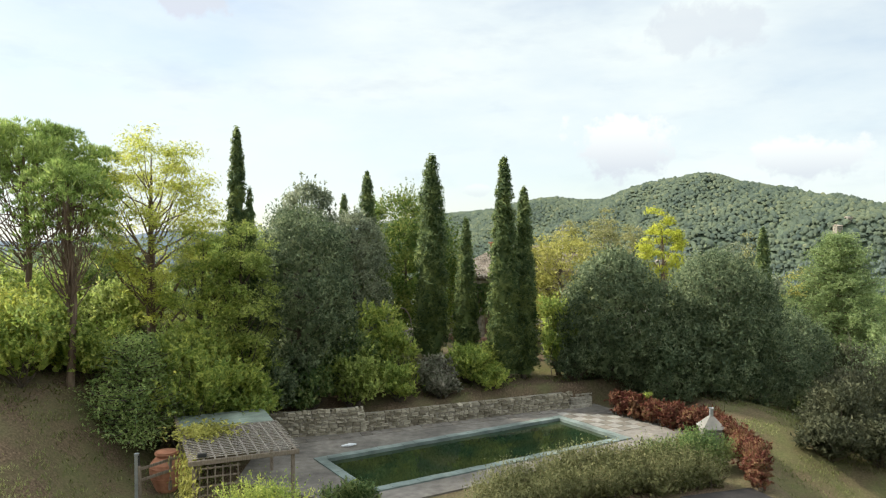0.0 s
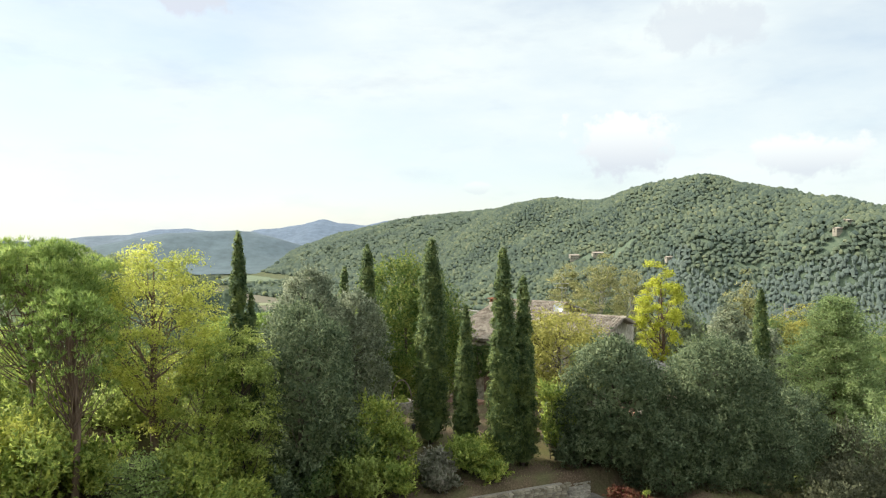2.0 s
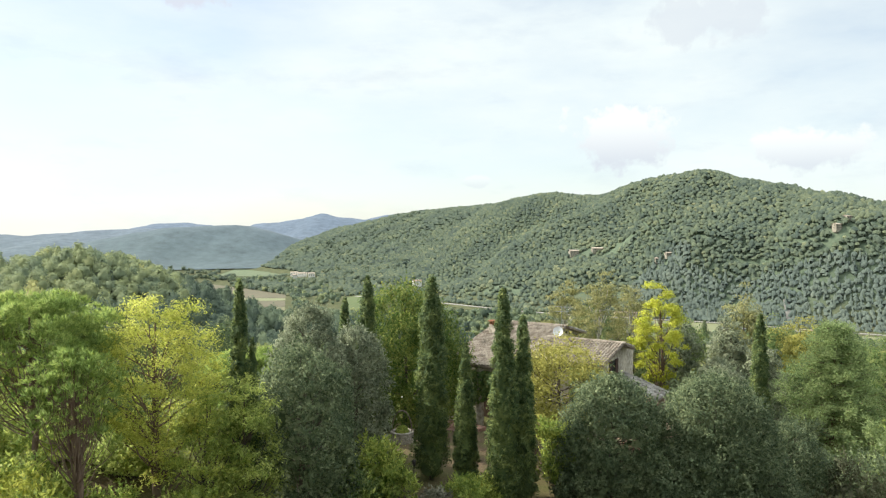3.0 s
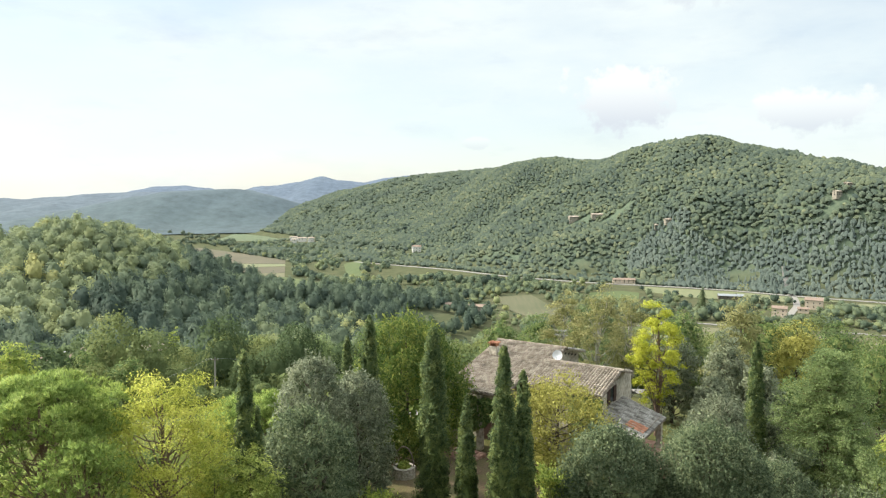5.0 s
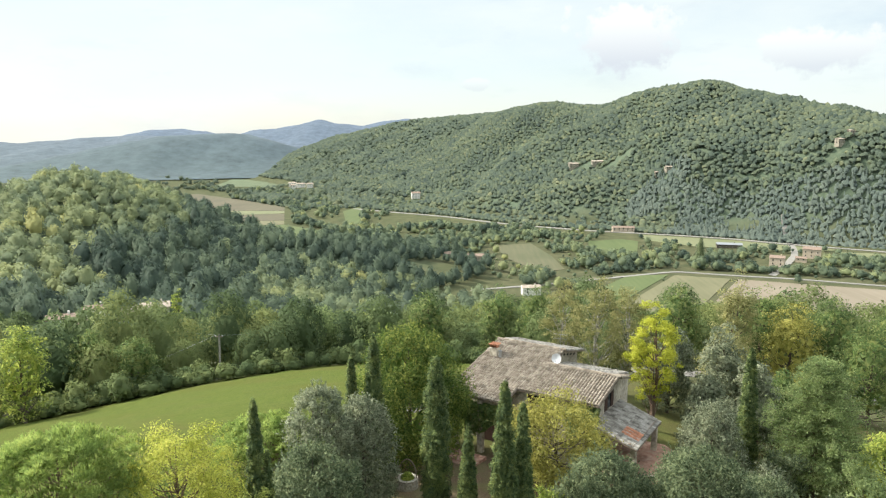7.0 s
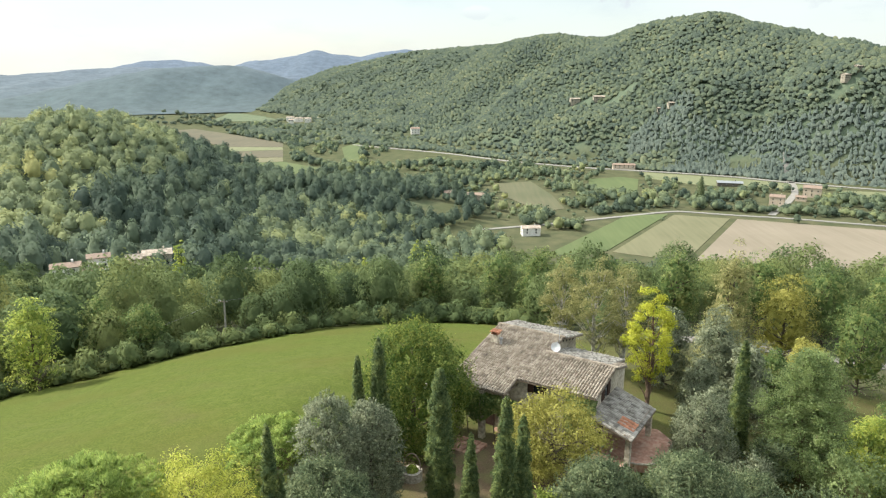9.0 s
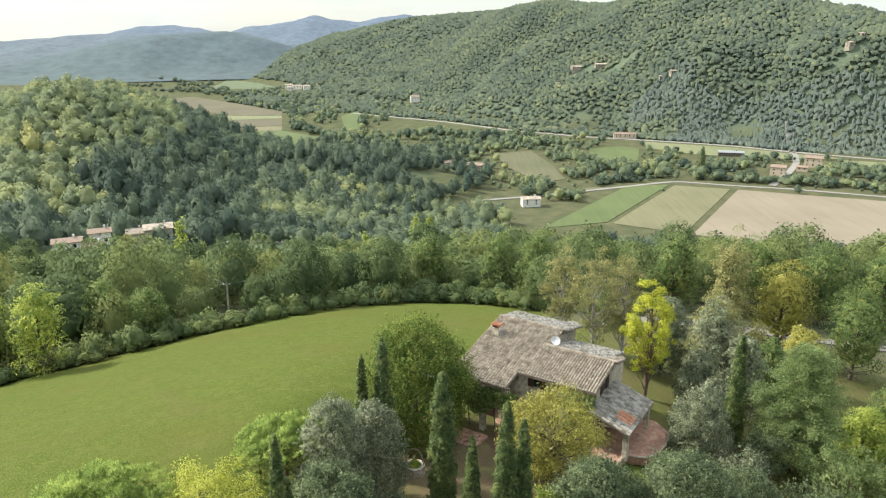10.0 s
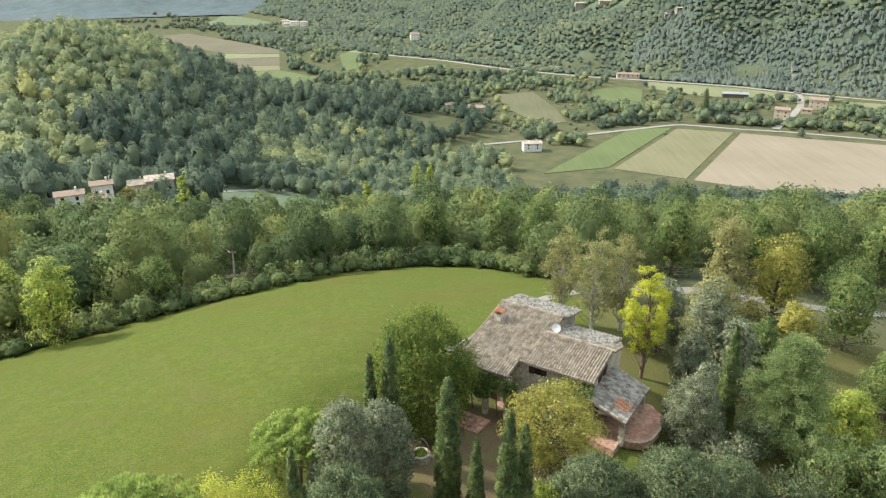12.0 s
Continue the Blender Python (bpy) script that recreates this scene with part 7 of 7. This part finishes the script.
C_TAN = crop("harrowed_soil", (0.185, 0.155, 0.112), (0.240, 0.205, 0.152), 0.1, 30, 0.35)
C_STUB = crop("stubble", (0.128, 0.126, 0.068), (0.176, 0.166, 0.096), 0.1, 30)
C_GREEN = crop("young_crop", (0.075, 0.104, 0.038), (0.112, 0.136, 0.054), 0.1, 20)
C_PALE = crop("pale_grass", (0.136, 0.156, 0.077), (0.192, 0.195, 0.108), 0.1, 60)
C_BROWN = crop("bare_brown_field", (0.088, 0.080, 0.052), (0.128, 0.114, 0.072), 0.1, 40)
C_FALLOW = crop("fallow_grass", (0.080, 0.090, 0.045), (0.128, 0.120, 0.068), 0.1, 40)
ROAD = noisy("pale_gravel_road", [(0.3, (0.20, 0.19, 0.168)), (0.7, (0.275, 0.262, 0.235))], 0.5, bump=0.2)
DRIVE = noisy("grey_gravel_drive", [(0.3, (0.15, 0.14, 0.125)), (0.7, (0.23, 0.215, 0.19))], 0.9, bump=0.3)
VINEYARD = crop("vineyard_rows", (0.075, 0.105, 0.055), (0.13, 0.155, 0.085), 0.25, -30, 0.8)
for key, label, mat in (("harrowed", "wide pale harrowed field on the valley floor", C_TAN), ("stubble", "stubble field, half green, beside the harrowed one", C_STUB), ("crop", "narrow green crop field in the valley", C_GREEN),
                        ("strip", "green strip of pasture along the road", C_PALE), ("pasture", "green pasture between tree belts", C_GREEN), ("brown", "long brown ploughed field far down the valley", C_BROWN),
                        ("stripe", "narrow green stripe between ploughed fields", C_PALE), ("ploughed", "brown ploughed strip far down the valley", C_BROWN), ("straw", "straw-coloured stubble far down the valley", C_STUB),
                        ("green", "bright green field far down the valley", C_GREEN), ("lane_green", "small bright green field by the lane", C_GREEN), ("villa_green", "green patch below the villa", C_GREEN),
                        ("vineyard", "striped green vineyard far down the valley", VINEYARD), ("fallow", "scrubby fallow field beside a farm", C_FALLOW), ("edge", "brown scrubby ground at the edge of the wood", C_BROWN), ("far_green", "green strip at the foot of the hill", C_PALE), ("verge", "brown verge beside the lane", C_FALLOW)):
    sheet("field", label, FIELDS[key], mat)


def strip(name, label, pts, wide, mat, flat=None, lift=0.5, category="road"):
    """A road draped on the ground."""
    pts = np.asarray(pts, float)
    n = 14
    t = np.linspace(0, len(pts) - 1, (len(pts) - 1) * n + 1)
    k = np.minimum(t.astype(int), len(pts) - 2)
    c = pts[k] + (pts[k + 1] - pts[k]) * (t - k)[:, None]
    for _ in range(6):
        c[1:-1] = (c[:-2] + 2 * c[1:-1] + c[2:]) / 4
    d = np.gradient(c, axis=0)
    d /= np.linalg.norm(d, axis=1)[:, None]
    nrm = np.stack([-d[:, 1], d[:, 0]], 1)
    rows = []
    z = flat + 0 * t if flat is not None else np.max([height(*(c + nrm * wide * s).T) for s in (-0.5, 0, 0.5)], axis=0)
    for s, dz in ((-0.5, -0.6), (-0.5, lift), (0.5, lift), (0.5, -0.6)):
        q = c + nrm * wide * s
        rows.append(np.column_stack([q, z + dz]))
    v = np.stack(rows, 1).reshape(-1, 3)
    m = len(t)
    f = np.array([[4 * i + j, 4 * i + 4 + j, 4 * i + 5 + j, 4 * i + 1 + j] for i in range(m - 1) for j in range(3)])
    return tagged(new(name, mesh_of(name, v, f[:, ::-1], mat)), label, category, kind="structure")


strip("road", "pale gravel lane along the fields of the valley", [(-10, 520), (55, 545), (102, 568), (173, 603), (218, 586), (254, 577), (345, 538), (440, 470)], 4.2, ROAD, FLOOR)
strip("road", "grey valley road at the foot of the hill", VALLEY_ROAD, 7, ROAD)
strip("road", "pale lane climbing from the fields to the hill", [(247, 588), (268, 620), (286, 648), (310, 690), (328, 735), (338, 770), (344, 800)], 6, ROAD)
strip("road", "gravel lane to a farm", [(-14, 545), (-8, 575), (-20, 620), (-16, 650)], 4, ROAD, FLOOR + 1)
strip("road", "grey driveway behind the trees of the lawn", [(24, 104), (34, 107), (46, 107.5), (54, 109), (64, 112), (90, 122)], 2.6, DRIVE, lift=0.12)
strip("road", "pale gravel track between the house and the meadow", [(-6, 68.5), (-2.9, 71.1), (0, 74.6), (2.8, 80.7), (4.8, 86.5), (9.5, 94), (16, 101)], 1.5, ROAD, lift=0.05)
strip("road", "gravel drive of the hamlet in the wood", [(-122, 250), (-114, 282), (-110, 300), (-99, 316), (-80, 330)], 3.5, ROAD, lift=0.2)


def building(label, x, y, z, w, d, h, turn, wall, roof=FAR_TILE, rise=0.16, windows=2, storeys=2, group=""):
    """A small country house: walls, pitched roof with overhang, windows with frames on all sides."""
    ob = thing("country_house", label, "house", (x, y, z), turn, group)
    r = rise * d
    bm = prism([(-w / 2, -d / 2), (w / 2, -d / 2), (w / 2, d / 2), (-w / 2, d / 2)], -3.0, h)
    part("wall", bm, wall, ob)
    for s in (-1, 1):
        part("gable", prism([(s * w / 2 - 0.15, -d / 2), (s * w / 2 + 0.15 - 0.16, -d / 2), (s * w / 2 + 0.15 - 0.16, 0), (s * w / 2 - 0.15, 0)], h - 0.02, [h + 0.01, h + 0.01, h + r, h + r]), wall, ob)
        part("gable", prism([(s * w / 2 - 0.15, 0), (s * w / 2 - 0.01, 0), (s * w / 2 - 0.01, d / 2), (s * w / 2 - 0.15, d / 2)], h - 0.02, [h + r, h + r, h + 0.01, h + 0.01]), wall, ob)
    o = 0.45
    lo = h - rise * 2 * o
    for s in (-1, 1):
        q = [(-w / 2 - o, s * (d / 2 + o)), (w / 2 + o, s * (d / 2 + o)), (w / 2 + o, 0), (-w / 2 - o, 0)]
        part("roof", prism(q, [lo, lo, h + r, h + r], [lo + 0.22, lo + 0.22, h + r + 0.22, h + r + 0.22]), roof, ob)
    part("chimney", boxed(w * 0.2, w * 0.2 + 0.7, -0.35, 0.35, h + r * 0.6, h + r + 1.1), wall, ob)
    for st in range(storeys):
        zc = 1.6 + st * (h - 1.6) / max(1, storeys) + 0.2
        for k in range(windows):
            u = -w / 2 + w * (k + 0.5) / windows
            for s in (-1, 1):
                win = part("window", boxed(u - 0.5, u + 0.5, s * d / 2 - 0.06, s * d / 2 + 0.06, zc, zc + 1.3), DARK, ob)
                part("window_sill", boxed(u - 0.62, u + 0.62, s * d / 2 - 0.14, s * d / 2 + 0.14, zc - 0.15, zc - 0.002), STUCCO_W, win)
        for s in (-1, 1):
            part("window", boxed(s * w / 2 - 0.06, s * w / 2 + 0.06, -0.5, 0.5, zc, zc + 1.3), DARK, ob)
    return ob


F0 = FLOOR + 0.2
building("white stucco cottage with a grey roof at the field's edge", 45, 513, F0, 13, 8, 5.6, 8, STUCCO_W, TILE)
building("stone farmhouse among trees in the valley", 8, 640, F0 + 1, 18, 10, 5.5, -8, STONE)
building("small stone house beside a farm in the valley", -18, 652, F0 + 1, 10, 8, 5.5, 20, STONE)
building("peach-coloured house with a red roof by the lane", 319, 676, F0, 15, 11, 8.5, -28, STUCCO_P, windows=3)
building("yellow house with a red tiled roof by the lane", 270, 634, F0, 12, 10, 7.5, -28, STUCCO_P, windows=2)
building("low red outbuilding beside the peach house", 300, 655, F0, 9, 7, 3.5, -28, STUCCO_P, storeys=1)
building("long grey barn in the valley", 263, 733, F0, 24, 9, 3.6, -12, MORTAR, METAL, storeys=1, windows=4)
building("long terracotta building by the valley road", 181, 850, F0, 25, 9, 5, -5, STUCCO_P, windows=5)
building("pale villa on the hillside across the valley", -88, 1190, F0 + 4, 14, 12, 12, 10, STUCCO_W, windows=3, storeys=3)
for x, y, w, h in ((-376, 1530, 16, 6), (-352, 1505, 18, 6), (-330, 1490, 13, 7), (-362, 1478, 10, 5), (-318, 1515, 12, 5)):
    building("hamlet house far down the valley", x, y, F0 + 2, w, 11, h, 15, STUCCO_W, TILE, windows=3, group="far hamlet")
for x, y, w, d, h, tn, label in ((147, 1035, 13, 8, 7, 10, "pale stone house on a hillside clearing"), (181, 1020, 22, 8, 4.5, 6, "long low stone house on a hillside clearing"), (238, 926, 8, 6, 4.5, 0, "stone house among trees on the hill"), (249, 918, 9, 6, 4.5, 14, "grey stone barn among trees on the hill"),
                              (404, 814, 8, 6, 6, 20, "small stone farm high on the hill"), (418, 818, 10, 6, 4, 20, "stone barn high on the hill")):
    building(label, x, y, ground_z(x, y) - 1.2, w, d, h, tn, STONE, TILE, windows=3)
# the hamlet in the wood below the meadow
HV = "hamlet below the meadow"
building("white house with a red tiled roof in the hamlet", -137, 233, -39.4, 9, 6, 5.8, 28, STUCCO_W, windows=2, group=HV)
building("white house end with a red roof in the hamlet", -129, 240, -40.5, 7, 5.5, 8.5, 28, STUCCO_W, windows=2, group=HV)
building("low white wing with a red roof in the hamlet", -128.5, 234.5, -40.3, 6, 4.5, 5.0, 28, STUCCO_W, storeys=1, windows=2, group=HV)
building("tall grey stone house with a tiled roof in the hamlet", -118, 262, -46, 10, 7.5, 9.6, 25, HOUSE_WALL, TILE, windows=3, group=HV)
building("stone wing beside the tall house in the hamlet", -125.5, 259, -45.5, 6, 7, 8.0, 25, HOUSE_WALL, TILE, windows=1, group=HV)

# ---- single trees of the middle distance ----
for x, y, top, sp, mat, form, seed, lab in ((-59.7, 91.5, 3.4, 3.6, LEAF_LIME, "round", 101, "yellowing tree at the meadow's corner, ivy on its stem"), (-84.5, 203, -15.5, 2.8, LEAF_LIME, "tall", 102, "tall slim poplar below the meadow"),
                                         (-121, 243, -33.5, 3.6, LEAF_BIRCH, "airy", 120, "pale half-bare tree between the houses of the hamlet"), (-112, 246, -37.0, 3.2, LEAF_HOLM, "round", 121, "dark bushy tree beside the stone house"), (-43.7, 295, -46, 2.4, LEAF_LIME, "tall", 103, "tall slim poplar in the valley"), (-24, 320, -44, 3.4, LEAF_LIME, "tall", 104, "tall slim poplar in the valley"), (-18, 322, -45, 3.2, LEAF_LIME, "tall", 105, "tall slim poplar in the valley"),
                                         (-50, 104, -1.5, 3.6, LEAF_GREEN, "round", 106, "green tree at the edge of the meadow"), (-58, 106, -1.0, 3.8, LEAF_GREEN, "round", 107, "green tree at the edge of the meadow"), (-70, 96, 1.0, 3.8, LEAF_LIME, "round", 108, "green tree at the edge of the meadow"),
                                         (-28, 133, -4, 4.0, LEAF_CEDAR, "round", 109, "pale green tree at the edge of the meadow"), (-8, 142, -3, 4.4, LEAF_GREEN, "round", 110, "green oak behind the meadow"), (6, 138, -1, 4.2, LEAF_GREEN, "dense", 111, "dark green oak behind the meadow"), (-18, 140, -5, 3.6, LEAF_CEDAR, "round", 112, "pale green tree behind the meadow"),
                                         (13, 132, 1.0, 4.2, LEAF_GREEN, "round", 113, "green tree behind the house"), (24, 122, 2.0, 4.4, LEAF_GREEN, "round", 114, "green tree behind the house"), (205, 640, FLOOR + 24, 5.5, LEAF_HOLM, "cypress", 115, "tall dark poplar in the valley"),
                                         (49, 120, 3.2, 5.0, LEAF_GREEN, "round", 116, "large green oak beyond the drive"), (62, 122, 1.0, 5.0, LEAF_GREEN, "round", 117, "large green oak beyond the drive"), (36, 122, 3.4, 4.4, LEAF_GREEN, "round", 118, "large green oak beyond the drive"), (75, 126, 0.0, 5.0, LEAF_GREEN, "round", 119, "large green oak beyond the drive")):
    grown("broadleaf_tree" if form != "tall" else "poplar_tree", lab, x, y, top, sp, mat, form=form if form != "round" else "dense", count=5000 if y < 150 else 2600, size=0.205 if y < 150 else 0.34, clear=0.05, seed=seed, group="trees of the slope")


def power_line():
    x, y = -39.6, 110.5
    z = ground_z(x, y)
    ob = thing("utility_pole", "grey wooden utility pole with wires at the meadow's edge", "pole", (x, y, z))
    part("pole", tube([(0, 0, -0.5), (0.15, 0, 7.4)], [0.19, 0.14], 8), PAVE_PALE, ob)
    part("crossarm", boxed(-0.5, 0.7, -0.05, 0.05, 7.0, 7.12), TIMBER, ob)
    for dx in (-0.4, 0.1, 0.6):
        part("insulator", tube([(dx, 0, 7.12), (dx, 0, 7.3)], [0.04, 0.04], 6), DISH_WHITE, ob)
    for dx, to in ((-0.4, (-36, -8, -3.0)), (0.6, (30, 160, -30.0)), (-0.4, (-60, 110, -18.0))):
        t = np.linspace(0, 1, 14)[:, None]
        path = np.array([[dx, 0, 7.3]]) * (1 - t) + np.array([to]) * t - np.array([[0, 0, 1.6]]) * np.sin(np.pi * t)
        part("wire", tube(path, np.full(14, 0.012), 4), METAL, ob)


power_line()
